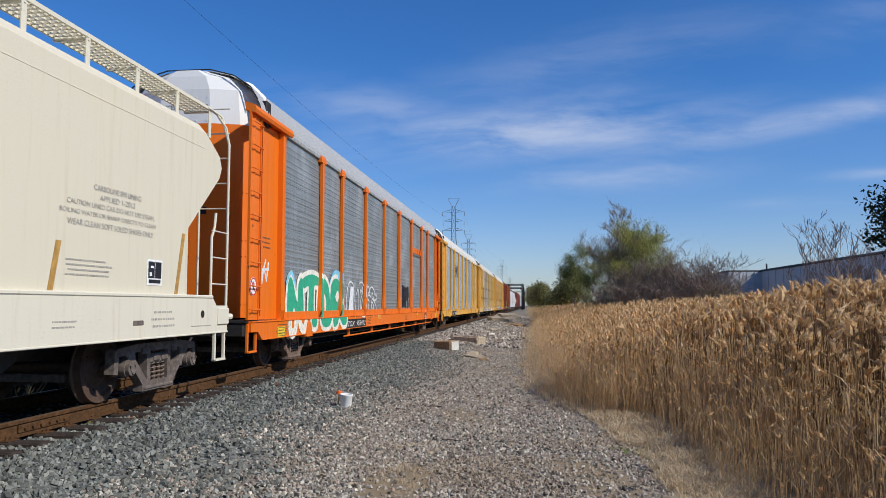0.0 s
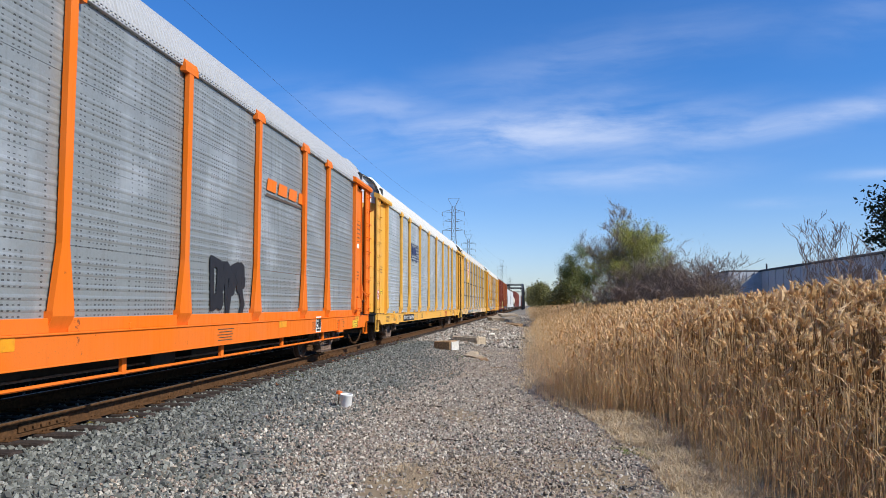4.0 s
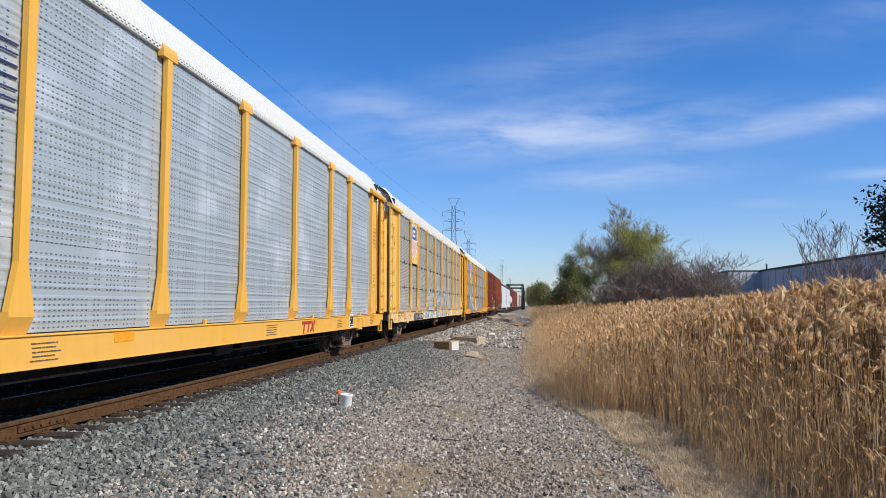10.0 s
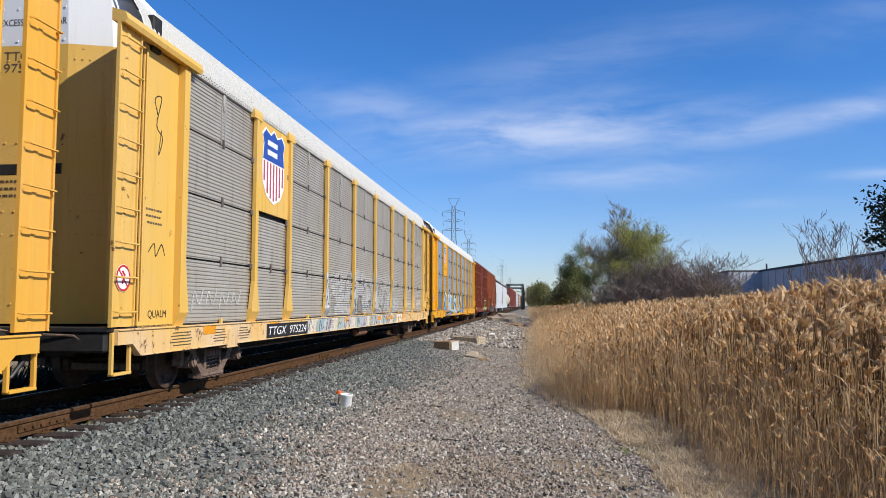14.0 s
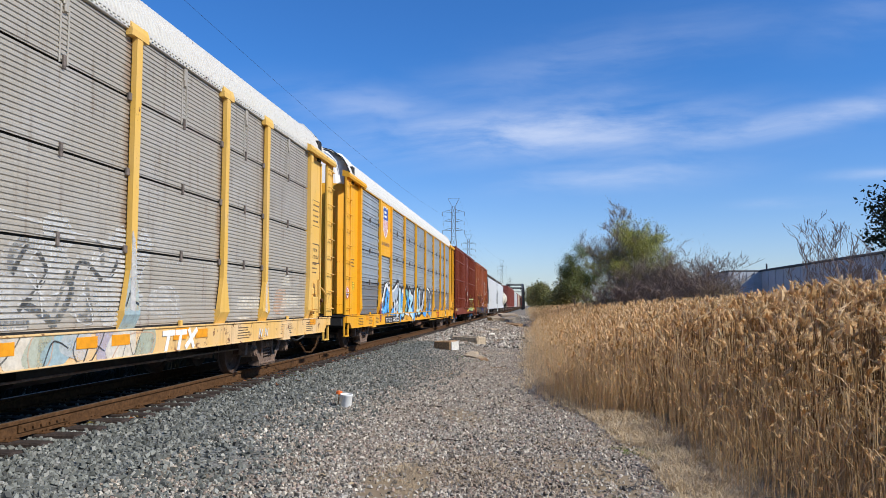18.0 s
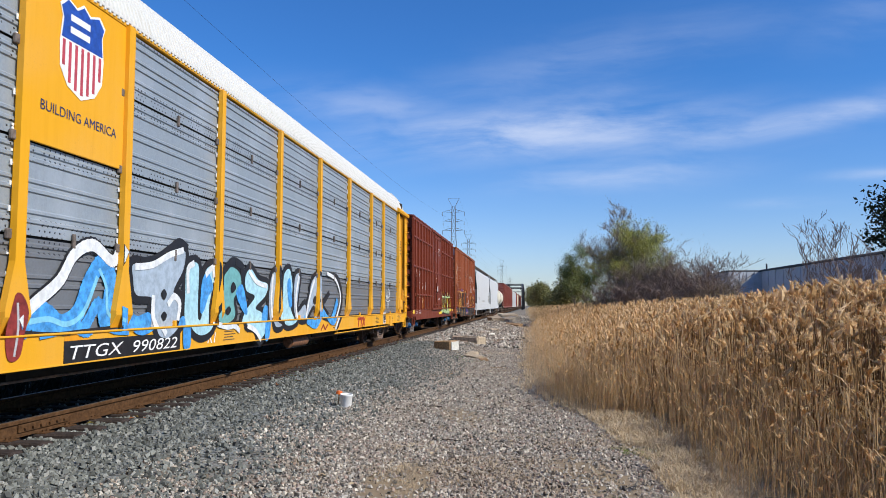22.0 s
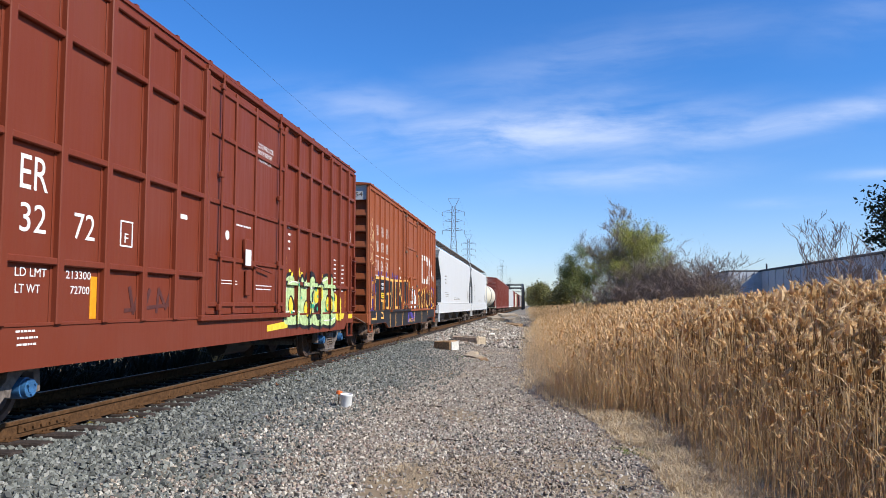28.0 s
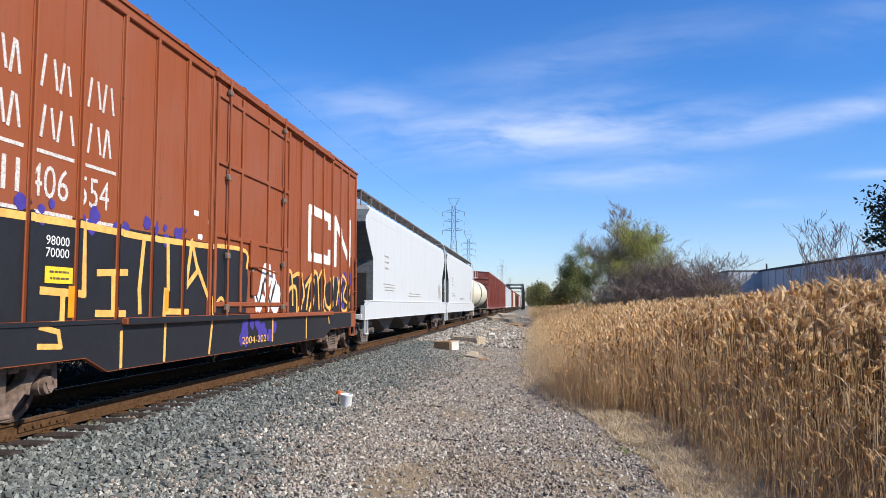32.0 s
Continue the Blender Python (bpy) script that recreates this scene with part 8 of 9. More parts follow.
part("reflector", join(sheet(h0 + 1.0, h0 + 1.14, 1.12, 1.9, W3 + 0.010), sheet(h0 + 2.42, h0 + 2.54, 1.15, 1.5, W3 + 0.010), sheet(h0 + 4.62, h0 + 4.72, 1.2, 1.5, W3 + 0.010)), AMBER, cn, "amber reflector strips")
part("buff_tag", join(*[stroke(smooth(p), 0.022, W3) for p in ([(-7.78, 3.25), (-7.72, 3.75), (-7.58, 3.85), (-7.52, 3.6), (-7.68, 3.45), (-7.45, 3.35)], [(-7.45, 3.9), (-7.35, 4.05), (-7.28, 3.92), (-7.38, 3.82)], [(-7.5, 3.75), (-7.25, 3.65), (-7.05, 3.72)], [(-7.42, 3.3), (-7.35, 3.55), (-7.25, 3.3), (-7.15, 3.65), (-7.1, 3.3)], [(-7.8, 3.1), (-7.5, 3.2), (-7.1, 3.05)])]), S_BUFF, cn, "buff sprayed tag")
part("buff_tag", join(*[stroke(smooth(p), 0.022, W3) for p in ([(-7.72, 3.0), (-7.7, 2.75), (-7.5, 2.72)], [(-7.55, 2.95), (-7.45, 2.75), (-7.35, 2.95), (-7.28, 2.7)], [(-7.75, 2.66), (-7.4, 2.6), (-7.1, 2.68)])]), S_BUFF, cn, "buff sprayed tag")
part("red_blotch", shift(blobs(-7.65, -7.45, 2.25, 2.4, 5, 0.06, 0.12, 131), W3), spray("red_spray", (0.45, 0.05, 0.03)), cn)
part("end_number", shift(fit_words("406554", 0.45, 1.2, 4.70, 4.83, 7.886, 0.006), m=Matrix.Rotation(-math.pi / 2, 4, "Z")), INK_DARK, cn, "dark stencilled number on the end")
part("paint_chips", join(*[sheet(-1.95 + d, -1.80 + d, z, z + 0.08, W3) for d, z in ((0.0, 2.55), (0.05, 2.2), (-0.5, 2.65), (-0.35, 2.3))]), INK_WHITE, cn)
# ---------------------------------------------------------------- reeds and dry grass
STALK = islands("dry_reed_stalk", [(0.46, 0.31, 0.15), (0.74, 0.55, 0.31), (0.58, 0.40, 0.20), (0.84, 0.65, 0.40), (0.38, 0.24, 0.11)], 0.8, 0.6, 0.02)
# brown stalks, darkened to stand for the bed's shade on itself
STALK_SHADED = islands("brown_reed_stalk_in_shade", [(0.16, 0.088, 0.038), (0.32, 0.20, 0.090), (0.21, 0.12, 0.052), (0.45, 0.30, 0.145), (0.12, 0.068, 0.030)], 0.8, 0.4, 0.02)
# pale straw, lightened further to stand for sun on the open edge
STALK_PALE_LIT = islands("pale_sunlit_reed_stalk", [(0.68, 0.50, 0.28), (0.88, 0.70, 0.44), (0.76, 0.57, 0.33), (0.92, 0.77, 0.52), (0.60, 0.43, 0.23)], 0.8, 0.65, 0.02)
# the deep shade inside the bed, put into the stalks' colour
STALK_DEEP_SHADE = islands("reed_stalk_in_deep_shade", [(0.12, 0.066, 0.03), (0.20, 0.12, 0.055), (0.09, 0.05, 0.024), (0.26, 0.16, 0.075)], 0.8, 0.25, 0.02)
PLUME = islands("reed_plume", [(0.64, 0.41, 0.18), (0.82, 0.59, 0.32), (0.46, 0.28, 0.115), (0.90, 0.71, 0.45), (0.72, 0.49, 0.235)], 0.9, 0.45, 0.02)
STRAW = islands("dry_grass_blade", [(0.58, 0.46, 0.30), (0.74, 0.62, 0.44), (0.44, 0.33, 0.20), (0.66, 0.53, 0.36)], 0.9, 0.3, 0.05)


def quads_to(tv, tf, pts, widths, across):
    """Add a flat blade along pts to the lists."""
    n = len(tv)
    for p, w in zip(pts, widths):
        tv.append(np.asarray(p) - np.asarray(across) * w)
        tv.append(np.asarray(p) + np.asarray(across) * w)
    for i in range(len(pts) - 1):
        tf.append((n + 2 * i, n + 2 * i + 1, n + 2 * i + 3, n + 2 * i + 2))


def reed_kind(g, plume=True, fine=True):
    """One reed of unit height: stem, long leaves, feathery head. Returns corners, faces, material of each face."""
    tv, tf, tm = [], [], []
    bend = g.uniform(-0.06, 0.06, 2)

    def stem(s):
        return np.array([bend[0] * s * s, bend[1] * s * s, s])
    for a in (0.0, math.pi / 2):
        n = len(tf)
        quads_to(tv, tf, [stem(s) for s in (0.0, 0.45, 0.9)], [0.0042, 0.0036, 0.0022], (math.cos(a), math.sin(a), 0))
        tm += [0] * (len(tf) - n)
    for _ in range(g.integers(1, 3) if fine else 1):
        n = len(tf)
        s, a, l = g.uniform(0.15, 0.75), g.uniform(0, 6.28), g.uniform(0.12, 0.26)
        d = np.array([math.cos(a), math.sin(a), 0])
        p = stem(s)
        droop = g.uniform(-0.7, 0.5)
        quads_to(tv, tf, [p, p + d * l * 0.4 + np.array([0, 0, l * 0.5]), p + d * l + np.array([0, 0, l * (0.5 + droop * 0.6)])], [0.0045, 0.0055, 0.001], (-d[1], d[0], 0))
        tm += [0] * (len(tf) - n)
    if plume:
        # a soft tapered body of seed hair that nods to one side, with loose tufts round it
        a0, lean = g.uniform(0, 6.28), g.uniform(0.004, 0.04) if g.random() < 0.8 else g.uniform(0.04, 0.08)
        tip = np.array([math.cos(a0), math.sin(a0), 0]) * lean
        base = stem(0.85)
        long, fat = g.uniform(0.075, 0.120), g.uniform(0.012, 0.020)

        def spine(s):
            return base + np.array([0, 0, long * (s - 0.25 * s * s * lean / 0.07)]) + tip * s * s
        sides = 6 if fine else 4
        rings = ((0.0, 0.25), (0.18, 0.85), (0.42, 1.0), (0.68, 0.75), (0.88, 0.4), (1.0, 0.05)) if fine else ((0.0, 0.4), (0.3, 1.25), (0.7, 0.9), (1.0, 0.1))
        k = len(tv)
        for s, r in rings:
            for i in range(sides):
                a = 2 * math.pi * (i + 0.5 * s) / sides
                r2 = fat * r * g.uniform(0.45, 1.5)
                tv.append(spine(s) + np.array([math.cos(a), math.sin(a), 0]) * r2 + np.array([0, 0, g.uniform(-0.008, 0.008)]))
        for j in range(len(rings) - 1):
            for i in range(sides):
                tf.append((k + j * sides + i, k + j * sides + (i + 1) % sides, k + (j + 1) * sides + (i + 1) % sides, k + (j + 1) * sides + i))
                tm.append(1)
        for i in range(34 if fine else 6):
            s = g.random() * 0.95
            a = g.uniform(0, 6.28)
            out = np.array([math.cos(a), math.sin(a), 0])
            p = spine(s) + out * fat * 0.5
            l = g.uniform(0.02, 0.048) if fine else 0.05
            q = p + out * l * g.uniform(0.25, 0.6) + np.array([0, 0, l * g.uniform(0.4, 0.9)]) + tip * 0.5 * s
            w = np.array([-math.sin(a), math.cos(a), 0.2]) * (0.0048 if fine else 0.008)
            k = len(tv)
            tv += [p, (p + q) / 2 - w, q, (p + q) / 2 + w]
            tf.append((k, k + 1, k + 2, k + 3))
            tm.append(1)
    return np.array(tv), np.array(tf), np.array(tm)


def plant_all(name, spots, heights, kinds, mats, label, category, seed, spread=0.10):
    """Many plants from a few kinds, in one mesh."""
    g = np.random.default_rng(seed)
    vs, fs, ms, n = [], [], [], 0
    pick = g.integers(0, len(kinds), len(spots))
    for k, (tv, tf, tm) in enumerate(kinds):
        at, hs = spots[pick == k], heights[pick == k]
        c = len(at)
        if not c:
            continue
        a = g.uniform(0, 2 * math.pi, c)
        ca, sa = np.cos(a), np.sin(a)
        x = tv[None, :, 0] * ca[:, None] - tv[None, :, 1] * sa[:, None]
        y = tv[None, :, 0] * sa[:, None] + tv[None, :, 1] * ca[:, None]
        z = np.repeat(tv[None, :, 2], c, 0)
        lx, ly = g.normal(0, spread, c), g.normal(0, spread, c)
        wide = (0.5 + 0.5 * hs)[:, None]
        x = x * hs[:, None] * 1.15 + lx[:, None] * z * hs[:, None]
        y = y * hs[:, None] * 1.15 + ly[:, None] * z * hs[:, None]
        v = np.stack([x + at[:, :1], y + at[:, 1:2], z * hs[:, None] + at[:, 2:3]], -1)
        vs.append(v.reshape(-1, 3))
        fs.append(((np.arange(c) * len(tv))[:, None, None] + tf[None] + n).reshape(-1, 4))
        ms.append(np.tile(tm, c))
        n += c * len(tv)
    ob = heap(name, np.concatenate(vs), np.concatenate(fs), mats, np.concatenate(ms))
    return tagged(ob, label, category, kind="stuff")


def edge_of(y):
    return np.interp(y, [-20, 7, 9.6, 12.2, 13.0, 14.8, 17, 24, 40, 80, 140], [9.0, 8.7, 8.55, 8.4, 7.4, 6.9, 6.55, 6.35, 6.2, 5.7, 5.2])


def reed_spots(g, n, y0, y1, d0, d1, power, bias, heights):
    """Places in the bed: how far in from its edge, and how tall."""
    y = y0 + (y1 - y0) * g.random(n) ** bias
    d = d0 + (d1 - d0) * g.random(n) ** power
    x = edge_of(y) + d + g.normal(0, 0.15, n)
    # clumps: thin the plants where a slow noise is low
    keep = np.array([noise.noise((a * 0.9, b * 0.9, 5.0)) for a, b in zip(x, y)]) > g.uniform(-0.9, 0.25, n)
    x, y, d = x[keep], y[keep], d[keep]
    z = np.array([land(a, b) for a, b in zip(x, y)]) - 0.02
    tall = np.interp(d, heights[0], heights[1]) * np.interp(y, [0, 9, 14, 20, 30, 60, 95], [1.22, 1.20, 1.08, 0.97, 0.93, 0.92, 1.0])
    return np.c_[x, y, z], tall * (0.52 + 0.60 * g.random(len(y)) ** 0.6)


g1 = np.random.default_rng(21)
near_kinds = [reed_kind(g1, True, True) for _ in range(12)] + [reed_kind(g1, False, True) for _ in range(3)]
far_kinds = [reed_kind(g1, True, False) for _ in range(9)] + [reed_kind(g1, False, False) for _ in range(1)]
bare_kinds = [reed_kind(g1, False, True) for _ in range(10)]
IN = ([0, 0.7, 2.0, 4.5, 8.0, 11.0], [0.75, 1.05, 1.50, 2.02, 2.42, 2.52])
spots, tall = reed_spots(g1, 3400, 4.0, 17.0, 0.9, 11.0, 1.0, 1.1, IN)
plant_all("reed_bed", spots, tall, near_kinds, [STALK_SHADED, PLUME], "dense dry golden reeds with feathery heads", "reeds", 22, 0.06)
spots, tall = reed_spots(g1, 2600, 14.0, 30.0, 0.7, 11.0, 1.0, 1.2, IN)
plant_all("middle_reed_bed", spots, tall, near_kinds, [STALK, PLUME], "golden reeds with feathery heads along the path", "reeds", 28, 0.06)
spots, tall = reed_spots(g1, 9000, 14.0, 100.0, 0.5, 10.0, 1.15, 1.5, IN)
plant_all("distant_reed_bed", spots, tall, far_kinds, [STALK_PALE_LIT, PLUME], "dry golden reeds stretching along the line", "reeds", 23, 0.06)
# inner stalks coloured very dark, as shade between the front reeds
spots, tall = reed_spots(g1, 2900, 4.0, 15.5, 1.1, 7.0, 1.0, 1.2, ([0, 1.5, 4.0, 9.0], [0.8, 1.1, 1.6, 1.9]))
plant_all("reed_thicket", spots, tall, bare_kinds, [STALK_DEEP_SHADE, PLUME], "brown reed stalks behind the front of the bed, darkened for shade", "reeds", 25, 0.06)
spots, tall = reed_spots(g1, 4600, 4.5, 16.0, -0.15, 1.7, 0.9, 1.2, ([-0.1, 0.5, 1.7], [0.40, 0.75, 1.15]))
plant_all("reed_undergrowth", spots, tall, bare_kinds + near_kinds[:2], [STALK, PLUME], "thin upright dry reed stalks at the front of the reeds", "reeds", 24, 0.07)
spots, tall = reed_spots(g1, 11500, 12.0, 60.0, -0.1, 2.6, 1.0, 1.5, ([-0.1, 0.3, 0.8, 2.6], [0.25, 0.5, 0.85, 1.35]))
plant_all("reed_edge", spots, tall, bare_kinds, [STALK_PALE_LIT, PLUME], "pale straw-coloured reed stalks along the path", "reeds", 26, 0.07)


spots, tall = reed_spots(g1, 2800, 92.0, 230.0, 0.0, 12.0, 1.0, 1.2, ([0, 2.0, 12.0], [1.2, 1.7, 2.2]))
plant_all("far_reed_bed", spots, tall, far_kinds, [STALK_PALE_LIT, PLUME], "pale dry reeds far along the line", "reeds", 27, 0.06)


def tuft_kind(g, blades=12):
    tv, tf, tm = [], [], []
    for _ in range(blades):
        n = len(tf)
        a, l, r = g.uniform(0, 6.28), g.uniform(0.5, 1.0), g.uniform(0, 0.25)
        d = np.array([math.cos(a), math.sin(a), 0])
        p = d * r
        out = g.uniform(0.3, 1.2)
        quads_to(tv, tf, [p, p + d * out * 0.4 * l + np.array([0, 0, 0.7 * l]), p + d * out * l + np.array([0, 0, l * g.uniform(0.5, 1.0)])], [0.014, 0.012, 0.003], (-d[1], d[0], 0))
        tm += [0] * (len(tf) - n)
    return np.array(tv), np.array(tf), np.array(tm)


def grass(name, n, where, h0, h1, mats, label, seed, blades=12):
    g = np.random.default_rng(seed)
    at = where(g, n)
    z = np.array([land(a, b) for a, b in at]) - 0.01
    return plant_all(name, np.c_[at, z], g.uniform(h0, h1, len(at)), [tuft_kind(g, blades) for _ in range(6)], mats, label, "grass", seed + 1, 0.3)


def fringe(y0, y1, lo, hi):
    def where(g, n):
        y = y0 + (y1 - y0) * g.random(n) ** 1.3
        return np.c_[edge_of(y) + g.uniform(lo, hi, n) + g.normal(0, 0.15, n), y]
    return where


def mat_of_grass(g, n):
    """Matted clumps in the corner where the reeds step back."""
    y = 6.6 + 6.3 * g.random(n)
    x = np.interp(y, [6.6, 9.5, 12.8], [7.75, 7.75, 7.25]) + g.random(n) ** 0.8 * np.interp(y, [6.6, 9.5, 12.8], [1.0, 0.95, 1.1])
    lump = np.array([noise.noise((a * 2.2, b * 2.2, 9.0)) for a, b in zip(x, y)])
    keep = lump > g.uniform(-0.7, 0.3, n)
    return np.c_[x, y][keep]


grass("dry_grass", 3200, mat_of_grass, 0.06, 0.19, [STRAW], "matted pale dry grass at the edge of the reeds", 31)
grass("dry_grass", 1500, fringe(13.0, 60.0, -0.15, 0.3), 0.08, 0.22, [STRAW], "thin dry grass along the foot of the reeds", 33)
# added near-black growth across the track, darkens what shows beneath the cars
ADDED_THICKET = islands("added_thicket_leaf", [(0.020, 0.022, 0.012), (0.035, 0.032, 0.018), (0.014, 0.014, 0.009)], 0.9, 0.1, 0.05)


def far_bank(g, n):
    return np.c_[g.uniform(-6.5, -3.2, n), g.uniform(-25, 110, n)]


grass("added_dark_thicket", 1600, far_bank, 0.7, 1.3, [ADDED_THICKET], "added near-black growth that darkens the view below the train", 29, 16)
MOSS = islands("green_weed", [(0.10, 0.20, 0.02), (0.20, 0.30, 0.05), (0.07, 0.13, 0.02)], 0.9, 0.3, 0.05)


def patch(points):
    def where(g, n):
        i = g.integers(0, len(points), n)
        c = np.array(points)[i]
        return c[:, :2] + g.normal(0, 1, (n, 2)) * c[:, 2:3]
    return where


grass("green_weeds", 260, patch([(7.42, 7.05, 0.10), (7.75, 9.6, 0.16), (7.95, 9.2, 0.12), (4.1, 25.0, 0.3), (4.6, 23.5, 0.25), (5.35, 42, 0.5), (5.2, 50, 0.6)]), 0.03, 0.08, [MOSS], "low green weeds on the gravel", 35)
grass("sparse_grass", 1100, patch([(5.15, 7.6, 0.28), (5.15, 8.1, 0.2), (7.6, 8.0, 0.35), (7.5, 10.5, 0.3), (5.4, 44, 1.0), (5.3, 36, 0.7), (5.0, 9.4, 0.2), (6.3, 10.5, 0.5), (5.6, 14, 0.6), (6.2, 8.4, 0.4), (5.2, 20, 0.6), (5.4, 28, 0.5), (1.35, 30, 0.2), (1.4, 21, 0.2)]), 0.03, 0.10, [STRAW], "sparse dry grass on the gravel", 37, 8)

# ---------------------------------------------------------------- trees
BARK = plain("grey_brown_bark", (0.22, 0.18, 0.145), 0.9, vary=0.35, scale=14.0, bump=0.01)
TWIG = plain("bare_twigs", (0.27, 0.205, 0.165), 0.9, vary=0.3)


def grow(rnd, base, height, spread, levels=4, split=4, lift=0.55, r0=None, stems=1, start_at=0.25, thin=0.008):
    """Limbs of a tree as bent tapered bars; returns the mesh and the twig ends."""
    bits, ends = [], []

    def limb(p, d, length, r, level):
        pts, q, way = [p], p.copy(), d.copy()
        n = 3 if level > 1 else 4
        for i in range(n):
            way = (way + Vector((rnd.gauss(0, 0.13), rnd.gauss(0, 0.13), rnd.gauss(0.03, 0.08)))).normalized()
            q = q + way * length / n
            pts.append(q.copy())
        for i in range(n):
            k0, k1 = 1 - 0.75 * i / n, 1 - 0.75 * (i + 1) / n
            sides = 6 if level == 0 else (4 if level == 1 else 3)
            v, f = rod(pts[i], pts[i + 1], max(r * k0, thin), sides, max(r * k1, thin * 0.7))
            bits.append((v, f[:-2]))
        if level >= levels:
            ends.append((pts[-1], way))
            ends.append(((pts[-1] + pts[-2]) / 2, way))
            return
        for i in range(split + (2 if level == 0 else 0)):
            s = start_at + (1 - start_at) * (i + rnd.random()) / (split + (2 if level == 0 else 0)) if level == 0 else 0.25 + 0.75 * rnd.random()
            at = pts[min(int(s * n), n - 1)].lerp(pts[min(int(s * n) + 1, n)], s * n - int(s * n))
            a = rnd.uniform(0, 6.28)
            out = Vector((math.cos(a), math.sin(a), 0)) * spread
            w = (way * lift + out * rnd.uniform(0.5, 1.0) + Vector((0, 0, rnd.uniform(0.0, 0.5)))).normalized()
            limb(at, w, length * rnd.uniform(0.40, 0.62), r * 0.45 * (1 - 0.4 * s), level + 1)
    for s in range(stems):
        a = rnd.uniform(0, 6.28)
        d = Vector((math.cos(a) * 0.35, math.sin(a) * 0.35, 1)) if stems > 1 else Vector((rnd.gauss(0, 0.05), rnd.gauss(0, 0.05), 1))
        limb(Vector(base) + Vector((math.cos(a), math.sin(a), 0)) * (0.25 if stems > 1 else 0), d.normalized(), height * (rnd.uniform(0.55, 0.75)), r0 or height * 0.02, 0)
    return join(*bits), ends


def leaves(name, ends, per, size, colours, parent, seed, radius=0.35, see=0.5):
    g = np.random.default_rng(seed)
    pts = np.array([tuple(p) for p, _ in ends])
    at = np.repeat(pts, per, 0) + g.normal(0, radius, (len(pts) * per, 3))
    n = len(at)
    u = g.normal(size=(n, 3))
    u /= np.linalg.norm(u, axis=1, keepdims=True)
    w = np.cross(u, g.normal(size=(n, 3)))
    w /= np.linalg.norm(w, axis=1, keepdims=True)
    s = g.uniform(0.6, 1.3, (n, 1)) * size
    v = np.stack([at - u * s, at - w * s * 0.55, at + u * s, at + w * s * 0.55], 1).reshape(-1, 3)
    ob = heap(name, v, np.arange(n * 4).reshape(-1, 4), [islands(name + "_leaf", colours, 0.8, see, 0.1)])
    ob.parent = parent
    return ob


def tree(name, label, x, y, height, spread, seed, colours=None, per=6, size=0.07, levels=4, split=4, stems=1, radius=0.35, category="tree", lift=0.55, bark=None, start_at=0.25, r0=None, thin=0.008):
    rnd = random.Random(seed)
    z = land(x, y) - 0.05
    vf, ends = grow(rnd, (0, 0, 0), height, spread, levels, split, lift, r0, stems, start_at, thin)
    top = max(v[2] for v in vf[0])
    vf = ([(a, b, c * height / top) for a, b, c in vf[0]], vf[1])
    ends = [(Vector((p.x, p.y, p.z * height / top)), w) for p, w in ends]
    root = tagged(new(name), label, category)
    root.location = (x, y, z)
    me = bpy.data.meshes.new("limbs")
    me.from_pydata(vf[0], [], vf[1])
    me.materials.append(bark or BARK)
    limbs = new("trunk", me)
    limbs.parent = root
    if colours:
        leaves("crown", ends, per, size, colours, root, seed, radius)
    return root


SPRING = [(0.36, 0.38, 0.09), (0.50, 0.49, 0.15), (0.27, 0.28, 0.07), (0.42, 0.40, 0.12)]
BUDS = [(0.34, 0.27, 0.17), (0.42, 0.33, 0.20), (0.30, 0.26, 0.14)]
DEEP = [(0.17, 0.20, 0.075), (0.25, 0.275, 0.10), (0.13, 0.15, 0.06), (0.29, 0.30, 0.12)]
OLIVE = [(0.20, 0.19, 0.075), (0.27, 0.24, 0.10), (0.16, 0.15, 0.06)]
tree("budding_tree", "tall thin tree with reddish buds", 13.9, 60.5, 10.2, 0.9, 1, BUDS, 6, 0.036, 4, 5, radius=0.14, thin=0.015, lift=0.75)
tree("budding_tree", "tall twiggy tree with reddish buds", 13.3, 62.5, 9.6, 0.9, 15, BUDS, 5, 0.036, 4, 5, radius=0.14, thin=0.015, lift=0.75)
tree("budding_tree", "broad tall tree with sparse yellow-green young leaves", 13.2, 62.0, 8.9, 0.9, 17, SPRING, 7, 0.045, 4, 5, radius=0.16, thin=0.018, lift=0.7)
tree("budding_tree", "slender tree with fresh yellow-green leaves", 13.9, 59.0, 8.4, 0.75, 2, SPRING, 14, 0.055, 4, 4, radius=0.2, thin=0.012)
tree("budding_tree", "young tree with yellow-green spring leaves", 15.1, 61.0, 8.0, 0.75, 3, SPRING, 11, 0.055, 4, 4, radius=0.2, thin=0.012)
tree("budding_tree", "thin budding tree among shrubs", 13.6, 58.0, 6.4, 0.6, 14, OLIVE, 6, 0.05, 4, 4, radius=0.2, thin=0.012)
tree("budding_tree", "low olive tree among shrubs", 15.4, 58.0, 5.6, 0.6, 16, OLIVE, 7, 0.05, 4, 4, radius=0.2, thin=0.012)
tree("leafy_tree", "dense dark green tree beyond the reeds", 10.6, 80.0, 8.3, 0.55, 4, DEEP, 12, 0.075, 4, 4, radius=0.30, start_at=0.15, lift=0.8)
tree("leafy_tree", "green tree beside a thicket", 12.6, 82.0, 7.0, 0.55, 5, DEEP, 10, 0.075, 4, 4, radius=0.32, start_at=0.15, lift=0.8)
tree("leafy_tree", "olive-green tree behind the dark one", 10.4, 90.0, 5.6, 0.5, 6, OLIVE, 10, 0.13, 4, 4, radius=0.5, start_at=0.1, lift=0.8)
